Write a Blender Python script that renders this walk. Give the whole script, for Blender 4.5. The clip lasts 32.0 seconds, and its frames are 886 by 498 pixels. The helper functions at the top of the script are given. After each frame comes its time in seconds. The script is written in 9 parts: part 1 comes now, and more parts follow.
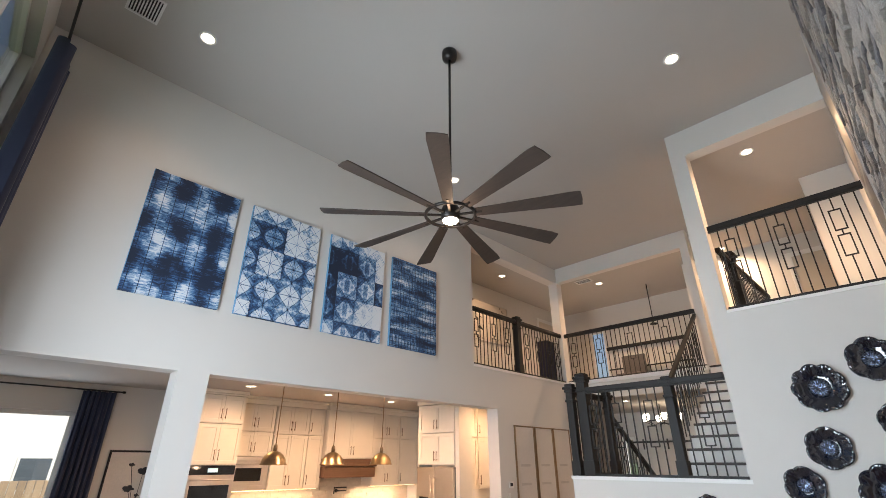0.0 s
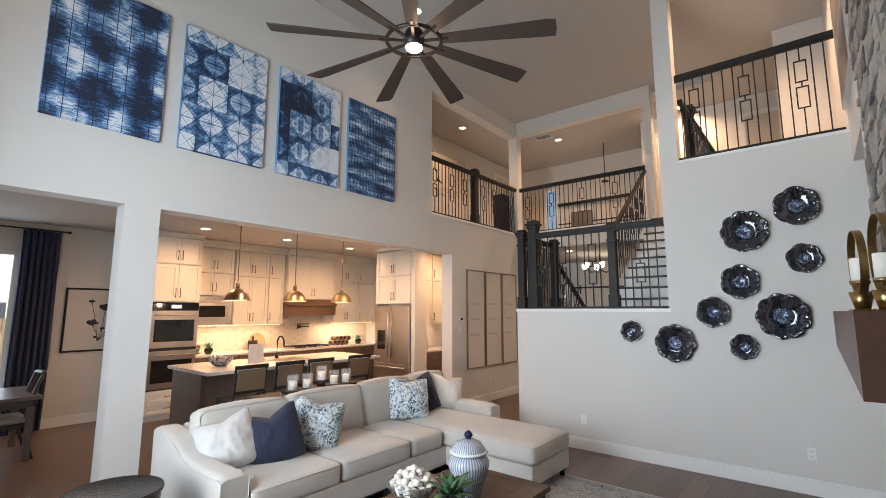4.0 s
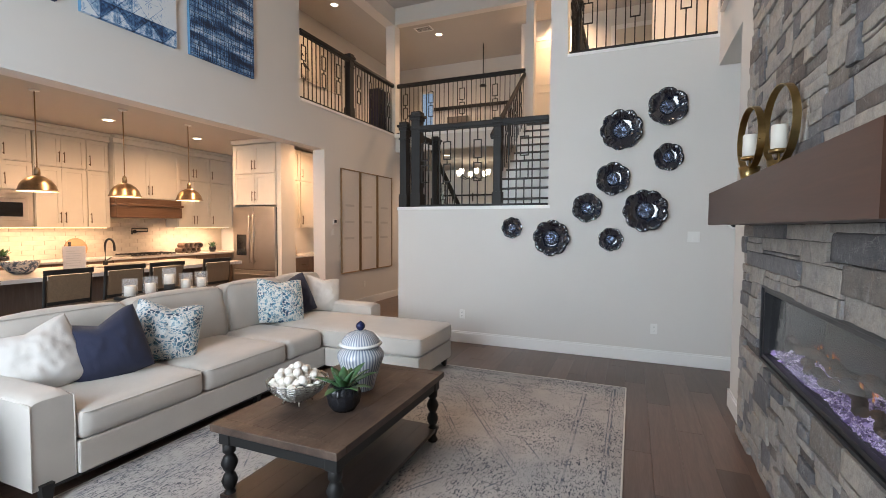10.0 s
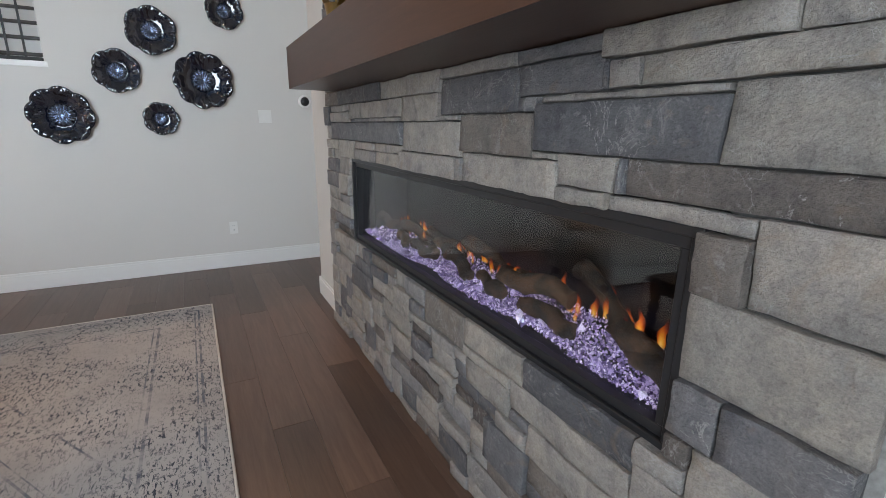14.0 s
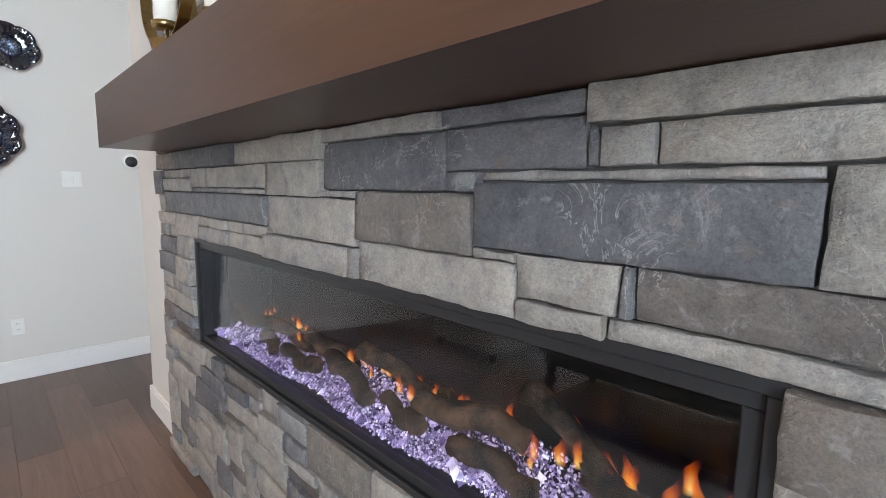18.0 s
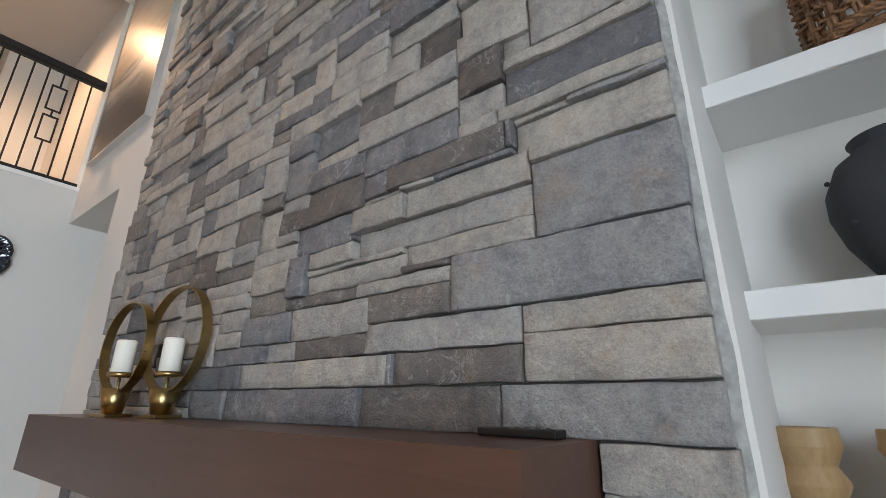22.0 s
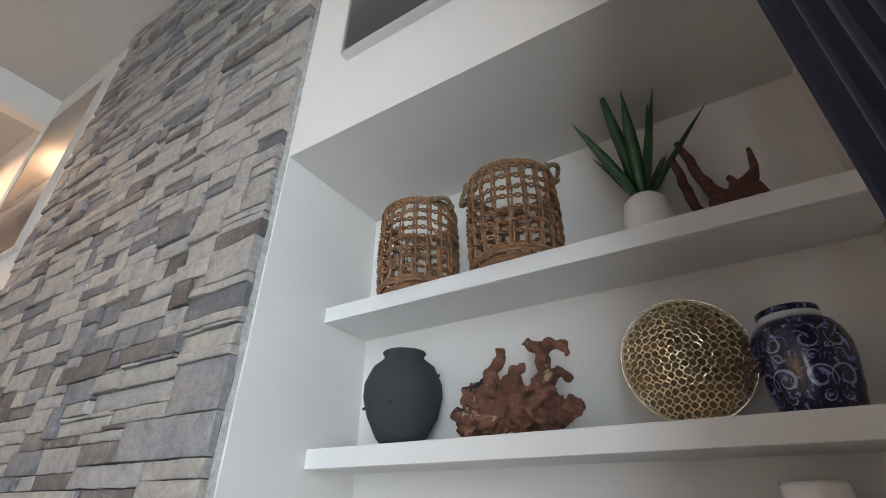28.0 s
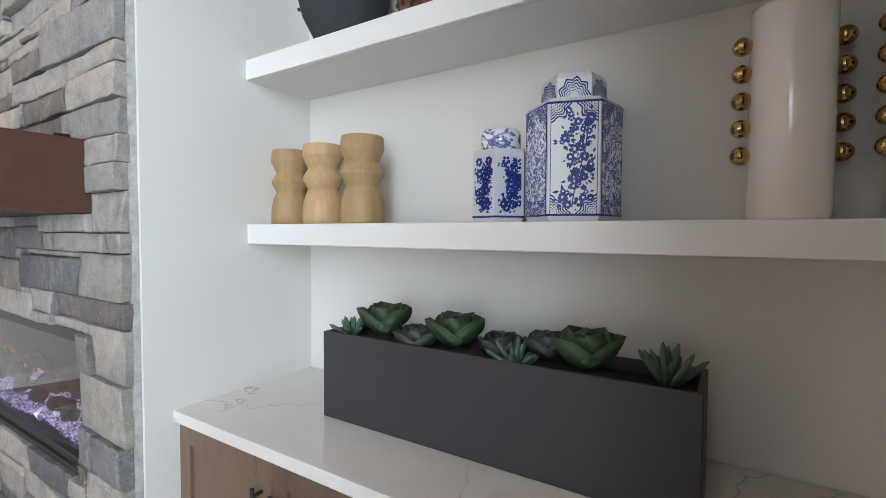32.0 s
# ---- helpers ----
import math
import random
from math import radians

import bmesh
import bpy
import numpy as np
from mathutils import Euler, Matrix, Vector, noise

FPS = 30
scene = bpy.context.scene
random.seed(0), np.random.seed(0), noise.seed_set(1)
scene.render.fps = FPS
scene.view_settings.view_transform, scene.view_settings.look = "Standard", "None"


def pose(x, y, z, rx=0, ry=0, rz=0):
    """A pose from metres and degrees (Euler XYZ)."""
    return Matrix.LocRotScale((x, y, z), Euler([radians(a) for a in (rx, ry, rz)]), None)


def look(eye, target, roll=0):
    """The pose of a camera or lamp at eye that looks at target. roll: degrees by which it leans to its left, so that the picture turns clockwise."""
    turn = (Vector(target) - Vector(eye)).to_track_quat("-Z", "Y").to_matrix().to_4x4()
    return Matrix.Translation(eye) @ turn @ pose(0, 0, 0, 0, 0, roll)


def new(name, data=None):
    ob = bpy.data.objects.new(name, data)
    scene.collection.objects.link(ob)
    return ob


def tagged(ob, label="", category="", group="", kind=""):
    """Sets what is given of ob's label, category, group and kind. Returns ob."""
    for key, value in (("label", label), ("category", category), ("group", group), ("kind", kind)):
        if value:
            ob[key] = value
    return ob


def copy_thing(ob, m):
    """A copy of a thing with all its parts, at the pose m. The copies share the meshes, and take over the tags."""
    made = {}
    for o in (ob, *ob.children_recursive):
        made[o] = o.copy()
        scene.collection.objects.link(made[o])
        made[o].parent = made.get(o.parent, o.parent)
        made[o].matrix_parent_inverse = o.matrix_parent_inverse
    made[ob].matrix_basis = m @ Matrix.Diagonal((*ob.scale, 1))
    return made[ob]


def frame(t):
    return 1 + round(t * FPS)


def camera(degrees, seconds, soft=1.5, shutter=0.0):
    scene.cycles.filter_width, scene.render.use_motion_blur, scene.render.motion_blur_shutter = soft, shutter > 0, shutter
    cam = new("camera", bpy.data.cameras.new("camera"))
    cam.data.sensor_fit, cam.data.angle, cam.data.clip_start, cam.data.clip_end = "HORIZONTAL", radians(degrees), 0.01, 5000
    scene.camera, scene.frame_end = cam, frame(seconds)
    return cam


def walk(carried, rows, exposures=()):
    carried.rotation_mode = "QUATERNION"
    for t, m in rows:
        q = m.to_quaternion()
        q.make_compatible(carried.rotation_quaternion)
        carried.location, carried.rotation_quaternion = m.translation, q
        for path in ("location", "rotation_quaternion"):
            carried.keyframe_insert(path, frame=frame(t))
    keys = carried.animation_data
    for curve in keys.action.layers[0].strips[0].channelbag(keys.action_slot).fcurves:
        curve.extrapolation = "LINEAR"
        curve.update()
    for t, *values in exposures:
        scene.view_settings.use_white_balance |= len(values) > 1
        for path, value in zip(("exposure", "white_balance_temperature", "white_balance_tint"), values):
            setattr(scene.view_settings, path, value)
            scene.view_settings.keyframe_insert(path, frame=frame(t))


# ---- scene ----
cam = camera(88.3, 32.0, 0.4)
METRES, EYE, TILT, LEAN, TURN = 5.25, 1.92, 0.0, 0.0, 45.0
ROWS = [
    (0.0, 0.0, 0.0, 0.0, -0.03, 24.97, -0.06),
    (0.5, -0.0026, 0.0033, -0.0048, -0.63, 22.56, -0.11),
    (1.0, -0.0028, 0.0062, -0.0096, -1.5, 20.19, -0.08),
    (1.5, -0.004, 0.011, -0.0146, -2.58, 17.75, -0.06),
    (2.0, -0.0037, 0.014, -0.0194, -3.49, 15.34, -0.07),
    (2.5, -0.0041, 0.0158, -0.0234, -4.22, 13.04, -0.07),
    (3.0, -0.0059, 0.0169, -0.0283, -4.83, 10.95, -0.05),
    (3.5, -0.0067, 0.0176, -0.0331, -5.29, 9.24, -0.06),
    (5.5, -0.009, 0.0241, -0.0524, -6.41, 3.69, -0.09),
    (6.0, -0.0091, 0.0263, -0.0564, -6.59, 2.48, -0.11),
    (6.5, -0.0093, 0.0267, -0.0571, -6.8, 1.25, -0.18),
    (7.0, -0.0094, 0.0284, -0.0591, -6.99, 0.32, -0.16),
    (7.5, -0.0103, 0.0308, -0.0602, -7.23, -0.45, -0.2),
    (8.0, -0.0156, 0.0356, -0.0634, -7.76, -1.03, -0.21),
    (8.5, -0.0187, 0.0463, -0.0695, -8.81, -1.5, -0.23),
    (9.0, -0.022, 0.0615, -0.0756, -10.91, -1.97, -0.27),
    (9.5, -0.0267, 0.088, -0.0823, -15.34, -2.43, -0.28),
    (10.0, -0.0262, 0.1148, -0.0842, -22.41, -2.78, -0.27),
    (10.5, -0.0283, 0.1365, -0.0845, -30.5, -3.17, -0.2),
    (11.0, -0.0323, 0.158, -0.0839, -39.98, -3.77, -0.01),
    (11.5, -0.0303, 0.1769, -0.0847, -49.54, -4.82, 0.15),
    (12.0, -0.0176, 0.1867, -0.0897, -57.12, -6.11, -0.01),
    (12.5, 0.0112, 0.1973, -0.0968, -62.83, -7.73, -0.27),
    (13.0, 0.0386, 0.2082, -0.1039, -67.29, -10.01, -0.49),
    (13.5, 0.0602, 0.2195, -0.1101, -70.4, -12.51, -0.67),
    (14.0, 0.0858, 0.238, -0.1193, -73.35, -14.77, -0.86),
    (14.5, 0.1073, 0.2477, -0.1297, -77.24, -16.43, -1.04),
    (16.5, 0.1674, 0.2683, -0.1396, -87.42, -16.15, -1.01),
    (17.0, 0.1672, 0.2704, -0.1306, -88.4, -14.08, -0.98),
    (17.5, 0.1669, 0.273, -0.1218, -89.4, -11.0, -0.97),
    (18.0, 0.1643, 0.2739, -0.1101, -90.31, -7.22, -0.99),
    (18.5, 0.1577, 0.2739, -0.0982, -91.2, -2.9, -1.01),
    (19.0, 0.148, 0.2731, -0.0845, -92.13, 2.06, -0.95),
    (19.5, 0.1374, 0.2723, -0.0735, -92.91, 6.87, -0.82),
    (20.0, 0.1251, 0.2696, -0.0657, -93.68, 10.84, -0.79),
    (20.5, 0.1149, 0.2638, -0.0546, -94.61, 13.36, -0.73),
    (21.0, 0.1098, 0.2607, -0.0432, -95.54, 15.23, -0.67),
    (21.5, 0.1031, 0.2579, -0.0342, -96.43, 17.03, -0.63),
    (22.0, 0.0912, 0.2561, -0.0274, -97.32, 18.96, -0.59),
    (22.5, 0.0796, 0.25, -0.0189, -98.17, 20.53, -0.53),
    (23.0, 0.0658, 0.237, -0.0114, -98.85, 21.45, -0.45),
    (23.5, 0.0345, 0.2123, -0.0008, -99.36, 21.91, -0.41),
    (24.0, -0.0047, 0.2006, 0.0092, -99.61, 22.26, -0.4),
    (24.5, -0.0325, 0.1964, 0.0082, -99.79, 23.75, -0.38),
    (25.0, -0.06, 0.1888, 0.0065, -100.06, 26.19, -0.34),
    (25.5, -0.0837, 0.1763, 0.0067, -100.51, 28.44, -0.27),
    (27.5, -0.1034, 0.1079, -0.007, -103.54, 31.82, -0.07),
    (28.0, -0.0974, 0.0919, -0.0152, -103.93, 29.68, -0.08),
    (28.5, -0.0951, 0.0793, -0.0225, -104.67, 25.85, -0.08),
    (29.0, -0.0917, 0.0719, -0.0289, -105.83, 21.76, -0.04),
    (29.5, -0.0856, 0.0609, -0.0378, -106.92, 17.52, -0.02),
    (30.0, -0.0794, 0.0499, -0.0476, -107.6, 12.64, -0.05),
    (30.5, -0.0735, 0.0427, -0.0574, -107.85, 8.04, -0.12),
    (31.0, -0.0686, 0.0405, -0.0676, -107.74, 3.79, -0.16),
    (31.5, -0.0617, 0.0397, -0.0784, -106.54, 0.26, -0.21),
    (32.0, -0.0554, 0.041, -0.0903, -102.64, -2.09, -0.24),
]
walk(cam, [(t, pose(0, 0, EYE, TILT, LEAN, TURN) @ pose(METRES * x, METRES * y, METRES * z, 90 + pitch, roll, yaw)) for t, x, y, z, yaw, pitch, roll in ROWS],
     [(0, -0.05), (1, -0.25), (3, -0.2), (7, -0.15), (11, -0.22), (13, -0.35), (15, 0.05), (17, 0.42), (19, 0.18), (21, -0.1), (24, -0.3), (25, -0.28), (28, 0.15), (30, 0.32), (31, 0.46), (32, 0.46)])

# ---- light ----
world = bpy.data.worlds.new("sky")
scene.world = world
world.use_nodes = True
wn = world.node_tree.nodes
wn.clear()
w_sky = wn.new("ShaderNodeTexSky")
w_sky.sky_type, w_sky.sun_disc, w_sky.sun_elevation, w_sky.sun_rotation = "NISHITA", False, radians(38), radians(75)
w_sky.air_density, w_sky.dust_density = 1.0, 3.0
w_bg = wn.new("ShaderNodeBackground")
w_bg.inputs["Strength"].default_value = 0.15
w_out = wn.new("ShaderNodeOutputWorld")
world.node_tree.links.new(w_sky.outputs[0], w_bg.inputs[0])
world.node_tree.links.new(w_bg.outputs[0], w_out.inputs[0])


def lamp(name, kind, energy, color, m, **more):
    data = bpy.data.lights.new(name, kind)
    data.energy, data.color = energy, color
    for key, value in more.items():
        if key == "size":
            data.size = value
        elif key == "size_y":
            data.shape, data.size_y = "RECTANGLE", value
        elif key == "radius":
            data.shadow_soft_size = value
        elif key == "cone":
            data.spot_size, data.spot_blend = radians(value), 0.9
        elif key == "spread":
            data.spread = radians(value)
        elif key == "angle":
            data.angle = radians(value)
    ob = new(name, data)
    ob.matrix_world = m
    return ob


WARM = (1.0, 0.645, 0.41)
DAY = (0.77, 0.875, 0.985)
SOUTH = -0.52
FLOOR = -0.06
lamp("sun", "SUN", 5.0, (1.0, 0.96, 0.9), look((0, 0, 20), (-15, -4, 8.0)), angle=3)
# sky light in the tall windows behind the walker, and in the dining window
lamp("window_light", "AREA", 305, DAY, look((-2.8, SOUTH - 0.21, 2.1), (-2.55, 6, 2.2)), size=2.2, size_y=3.3, spread=156)
lamp("dining_window_light", "AREA", 40, DAY, look((-9.42, 0.35, 1.5), (0, 0.35, 1.3)), size=1.9, size_y=2.1)
CANS = [(-4.37, 0.7, 6.13), (-0.86, 4.6, 6.13), (-4.38, 4.64, 6.13), (-0.86, 0.7, 6.13)]
for c in CANS:
    lamp("downlight_beam", "SPOT", 46, WARM, look(c, (c[0], c[1], 0)), radius=0.06, cone=120)
KITCHEN_CANS = [(-7.78, 3.28, 3.03), (-7.8, 4.78, 3.03), (-7.82, 6.3, 3.03), (-6.2, 3.9, 3.03), (-6.2, 5.6, 3.03), (-5.95, 7.5, 3.03)]
for c in KITCHEN_CANS:
    lamp("downlight_beam", "SPOT", 135, (1.0, 0.58, 0.32), look(c, (c[0], c[1], 0)), radius=0.06, cone=168)
HALL_CANS = [(-6.2, 8.2, 5.93), (-4.8, 10.3, 5.93), (-0.7, 6.85, 5.93), (-2.0, 10.2, 5.93)]
for c in HALL_CANS:
    lamp("downlight_beam", "SPOT", 150 if c[0] < -6 else 390, (1.0, 0.62, 0.36), look(c, (c[0], c[1], 0)), radius=0.06, cone=150)
FOYER_CANS = [(-4.47, 10.0, 3.08), (-2.9, 11.6, 3.08)]
for c in FOYER_CANS:
    lamp("downlight_beam", "SPOT", 120, WARM, look(c, (c[0], c[1], 0)), radius=0.06, cone=150)
PENDANTS = [(-7.0, 3.48), (-7.0, 4.48), (-7.0, 5.47)]
for c in PENDANTS:
    lamp("pendant_bulb", "POINT", 9, WARM, pose(c[0], c[1], 1.83), radius=0.04)
lamp("under_cabinet_light", "AREA", 22, WARM, look((-8.98, 4.5, 1.42), (-9.05, 4.5, 0)), size=1.9, size_y=0.04)
lamp("under_cabinet_light", "AREA", 22, WARM, look((-8.98, 7.1, 1.42), (-9.05, 7.1, 0)), size=1.2, size_y=0.04)
lamp("under_cabinet_light", "AREA", 4, WARM, look((-6.75, 7.75, 1.42), (-6.75, 7.75, 0)), size=0.6, size_y=0.04)
lamp("fan_bulb", "POINT", 5, WARM, pose(-2.62, 2.72, 3.86), radius=0.06)


# ---- materials ----
def nodes_of(name):
    m = bpy.data.materials.new(name)
    m.use_nodes = True
    t = m.node_tree
    return m, t, t.nodes["Principled BSDF"]


def link(t, a, b):
    t.links.new(a, b)


def ramp_of(t, stops, fac):
    r = t.nodes.new("ShaderNodeValToRGB")
    e = r.color_ramp.elements
    while len(e) < len(stops):
        e.new(0.5)
    for i, (p, c) in enumerate(stops):
        e[i].position, e[i].color = p, (*c, 1)
    link(t, fac, r.inputs[0])
    return r.outputs[0]


def coords(t, scale=(1, 1, 1), kind="Object"):
    c = t.nodes.new("ShaderNodeTexCoord")
    m = t.nodes.new("ShaderNodeMapping")
    m.inputs["Scale"].default_value = scale
    link(t, c.outputs[kind], m.inputs[0])
    return m.outputs[0]


def noise_of(t, vec, scale, detail=4, rough=0.55, dist=0.0):
    n = t.nodes.new("ShaderNodeTexNoise")
    n.inputs["Scale"].default_value, n.inputs["Detail"].default_value = scale, detail
    n.inputs["Roughness"].default_value, n.inputs["Distortion"].default_value = rough, dist
    link(t, vec, n.inputs["Vector"])
    return n.outputs[0]


def mixed(t, fac, a, b, how="MIX"):
    m = t.nodes.new("ShaderNodeMix")
    m.data_type, m.blend_type = "RGBA", how
    for sock, v in ((m.inputs[0], fac), (m.inputs[6], a), (m.inputs[7], b)):
        if hasattr(v, "is_linked"):
            link(t, v, sock)
        elif isinstance(v, (int, float)):
            sock.default_value = v
        else:
            sock.default_value = (*v, 1)
    return m.outputs[2]


def bumped(t, b, height, strength=0.2, distance=0.01):
    n = t.nodes.new("ShaderNodeBump")
    n.inputs["Strength"].default_value, n.inputs["Distance"].default_value = strength, distance
    link(t, height, n.inputs["Height"])
    link(t, n.outputs[0], b.inputs["Normal"])


def plain(name, color, rough=0.5, metal=0.0, vary=0.08, scale=6.0, bump=0.05, grain=60.0, spec=0.5, coat=0.0):
    """One colour, varied at a wide and a fine scale, with a fine relief."""
    m, t, b = nodes_of(name)
    v = coords(t)
    wide, fine = noise_of(t, v, scale), noise_of(t, v, grain, 3)
    lo = [c * (1 - vary) for c in color]
    hi = [min(1, c * (1 + vary)) for c in color]
    col = ramp_of(t, [(0.3, lo), (0.7, hi)], wide)
    link(t, mixed(t, 0.25 * min(1, vary * 6), col, ramp_of(t, [(0.35, lo), (0.65, hi)], fine)), b.inputs["Base Color"])
    r = t.nodes.new("ShaderNodeMapRange")
    r.inputs[3].default_value, r.inputs[4].default_value = max(0.02, rough - 0.06), min(1, rough + 0.06)
    link(t, wide, r.inputs[0])
    link(t, r.outputs[0], b.inputs["Roughness"])
    b.inputs["Metallic"].default_value = metal
    b.inputs["Specular IOR Level"].default_value = spec
    b.inputs["Coat Weight"].default_value = coat
    if bump:
        bumped(t, b, fine, bump, 0.004)
    return m


def wood(name, dark, light, along=1, rough=0.45, pieces=True, scale=1.0, bump=0.12, coat=0.0):
    """Wood with the grain along one axis; each piece is shifted and toned by its own random number."""
    m, t, b = nodes_of(name)
    s = [14 * scale] * 3
    s[along] = 0.9 * scale
    v = coords(t, s)
    shift = t.nodes.new("ShaderNodeVectorMath")
    shift.operation = "ADD"
    link(t, v, shift.inputs[0])
    info = t.nodes.new("ShaderNodeObjectInfo")
    mul = t.nodes.new("ShaderNodeMath")
    mul.operation, mul.inputs[1].default_value = "MULTIPLY", 37.0
    link(t, info.outputs["Random"], mul.inputs[0])
    if pieces:
        link(t, mul.outputs[0], shift.inputs[1])
    grain = noise_of(t, shift.outputs[0], 1.6, 7, 0.62, 1.2)
    fine = noise_of(t, shift.outputs[0], 9.0, 3, 0.6)
    col = ramp_of(t, [(0.25, dark), (0.52, [(a + c) / 2 for a, c in zip(dark, light)]), (0.78, light)], grain)
    col = mixed(t, 0.3, col, ramp_of(t, [(0.3, dark), (0.7, light)], fine))
    if pieces:
        tone = ramp_of(t, [(0, (0.68, 0.66, 0.64)), (0.5, (1, 1, 1)), (1, (1.28, 1.26, 1.24))], info.outputs["Random"])
        col = mixed(t, 1.0, col, tone, "MULTIPLY")
    link(t, col, b.inputs["Base Color"])
    b.inputs["Roughness"].default_value, b.inputs["Coat Weight"].default_value = rough, coat
    bumped(t, b, fine, bump, 0.003)
    return m


def glowing(name, color, strength):
    m, t, b = nodes_of(name)
    b.inputs["Base Color"].default_value = (*color, 1)
    b.inputs["Emission Color"].default_value = (*color, 1)
    b.inputs["Emission Strength"].default_value = strength
    return m


def glassy(name, color=(1, 1, 1), rough=0.0):
    m, t, b = nodes_of(name)
    t.nodes.remove(b)
    clear, gloss = t.nodes.new("ShaderNodeBsdfTransparent"), t.nodes.new("ShaderNodeBsdfGlossy")
    clear.inputs[0].default_value, gloss.inputs["Roughness"].default_value = (*color, 1), rough
    side, mix = t.nodes.new("ShaderNodeLayerWeight"), t.nodes.new("ShaderNodeMixShader")
    side.inputs[0].default_value = 0.5
    power, scale = t.nodes.new("ShaderNodeMath"), t.nodes.new("ShaderNodeMath")
    power.operation, power.inputs[1].default_value = "POWER", 5.0
    scale.operation, scale.inputs[1].default_value, scale.inputs[2].default_value = "MULTIPLY_ADD", 0.9, 0.055
    link(t, side.outputs["Facing"], power.inputs[0])
    link(t, power.outputs[0], scale.inputs[0])
    link(t, scale.outputs[0], mix.inputs[0])
    link(t, clear.outputs[0], mix.inputs[1])
    link(t, gloss.outputs[0], mix.inputs[2])
    link(t, mix.outputs[0], t.nodes["Material Output"].inputs[0])
    return m


WALL = plain("wall_paint", (0.66, 0.635, 0.6), 0.75, vary=0.02, scale=0.8, bump=0.12, grain=140)
# white ceilings: the dim light up there is put into this greyer colour
CEIL_DIMMED = plain("ceiling_dimmed", (0.47, 0.445, 0.415), 0.85, vary=0.02, scale=0.7, bump=0.15, grain=120)
TRIM = plain("trim_paint", (0.8, 0.79, 0.77), 0.4, vary=0.015, scale=1.5, bump=0.02)
SHELF_PAINT = plain("shelf_paint", (0.72, 0.71, 0.69), 0.38, vary=0.015, scale=2, bump=0.02)
PLANK = wood("floor_plank", (0.086, 0.052, 0.039), (0.163, 0.106, 0.081), 1, 0.33, scale=1.0, bump=0.1)
SUBFLOOR = plain("subfloor", (0.03, 0.02, 0.015), 0.8)
BLACK_WOOD = wood("black_stained_wood", (0.005, 0.0045, 0.0045), (0.012, 0.011, 0.0105), 2, 0.6, False, bump=0.06)
IRON = plain("black_iron", (0.01, 0.0095, 0.0095), 0.55, vary=0.15)
CARPET = plain("stair_carpet", (0.4, 0.42, 0.47), 0.95, vary=0.12, scale=20, bump=0.5, grain=260)


def stone_material(name, source, stops):
    m, t, b = nodes_of(name)
    if source == "object":
        rnd = t.nodes.new("ShaderNodeObjectInfo").outputs["Random"]
    else:
        rnd = t.nodes.new("ShaderNodeNewGeometry").outputs["Random Per Island"]
    v = coords(t, (1, 1, 1), "Object")
    shift = t.nodes.new("ShaderNodeVectorMath")
    shift.operation = "ADD"
    mul = t.nodes.new("ShaderNodeMath")
    mul.operation, mul.inputs[1].default_value = "MULTIPLY", 61.0
    link(t, rnd, mul.inputs[0])
    link(t, v, shift.inputs[0])
    link(t, mul.outputs[0], shift.inputs[1])
    v = shift.outputs[0]
    base = ramp_of(t, stops, rnd)
    wide, mid, fine = noise_of(t, v, 6, 6, 0.65, 0.6), noise_of(t, v, 26, 6, 0.7), noise_of(t, v, 150, 4, 0.75)
    grit = noise_of(t, v, 420, 2, 0.6)
    blot = ramp_of(t, [(0.32, (0.55, 0.57, 0.62)), (0.46, (0.93, 0.94, 0.96)), (0.56, (1, 1, 1)), (0.7, (1.22, 1.2, 1.16))], wide)
    col = mixed(t, 0.8, base, blot, "MULTIPLY")
    col = mixed(t, 0.6, col, ramp_of(t, [(0.3, (0.55, 0.56, 0.6)), (0.52, (1, 1, 1)), (0.72, (1.25, 1.24, 1.21))], mid), "MULTIPLY")
    col = mixed(t, 0.42, col, ramp_of(t, [(0.33, (0.5, 0.5, 0.5)), (0.5, (1, 1, 1)), (0.66, (1.35, 1.35, 1.35))], fine), "MULTIPLY")
    col = mixed(t, 0.18, col, ramp_of(t, [(0.36, (0.5, 0.5, 0.5)), (0.5, (1, 1, 1)), (0.64, (1.4, 1.4, 1.4))], grit), "MULTIPLY")
    veil = ramp_of(t, [(0.56, (0, 0, 0)), (0.66, (0.45, 0.45, 0.45))], noise_of(t, v, 15, 7, 0.78, 0.8))
    col = mixed(t, veil, col, (0.42, 0.41, 0.39))
    # thin pale scratches, thick only in places
    crack = noise_of(t, v, 9, 5, 0.62, 1.4)
    line = ramp_of(t, [(0.487, (0, 0, 0)), (0.499, (0.75, 0.75, 0.75)), (0.511, (0, 0, 0))], crack)
    line = mixed(t, 1.0, line, ramp_of(t, [(0.5, (0, 0, 0)), (0.6, (1, 1, 1))], noise_of(t, v, 4.5, 2)), "MULTIPLY")
    col = mixed(t, line, col, (0.46, 0.45, 0.43))
    rust = ramp_of(t, [(0.6, (0, 0, 0)), (0.76, (1, 1, 1))], noise_of(t, v, 7, 4, 0.6, 1.5))
    col = mixed(t, mixed(t, 1.0, rust, (0.5, 0.5, 0.5), "MULTIPLY"), col, (0.3, 0.21, 0.13))
    link(t, col, b.inputs["Base Color"])
    b.inputs["Roughness"].default_value = 0.62
    add = t.nodes.new("ShaderNodeMath")
    add.operation = "MULTIPLY_ADD"
    add.inputs[1].default_value = 0.22
    link(t, fine, add.inputs[0])
    link(t, mid, add.inputs[2])
    bumped(t, b, add.outputs[0], 1.0, 0.014)
    return m


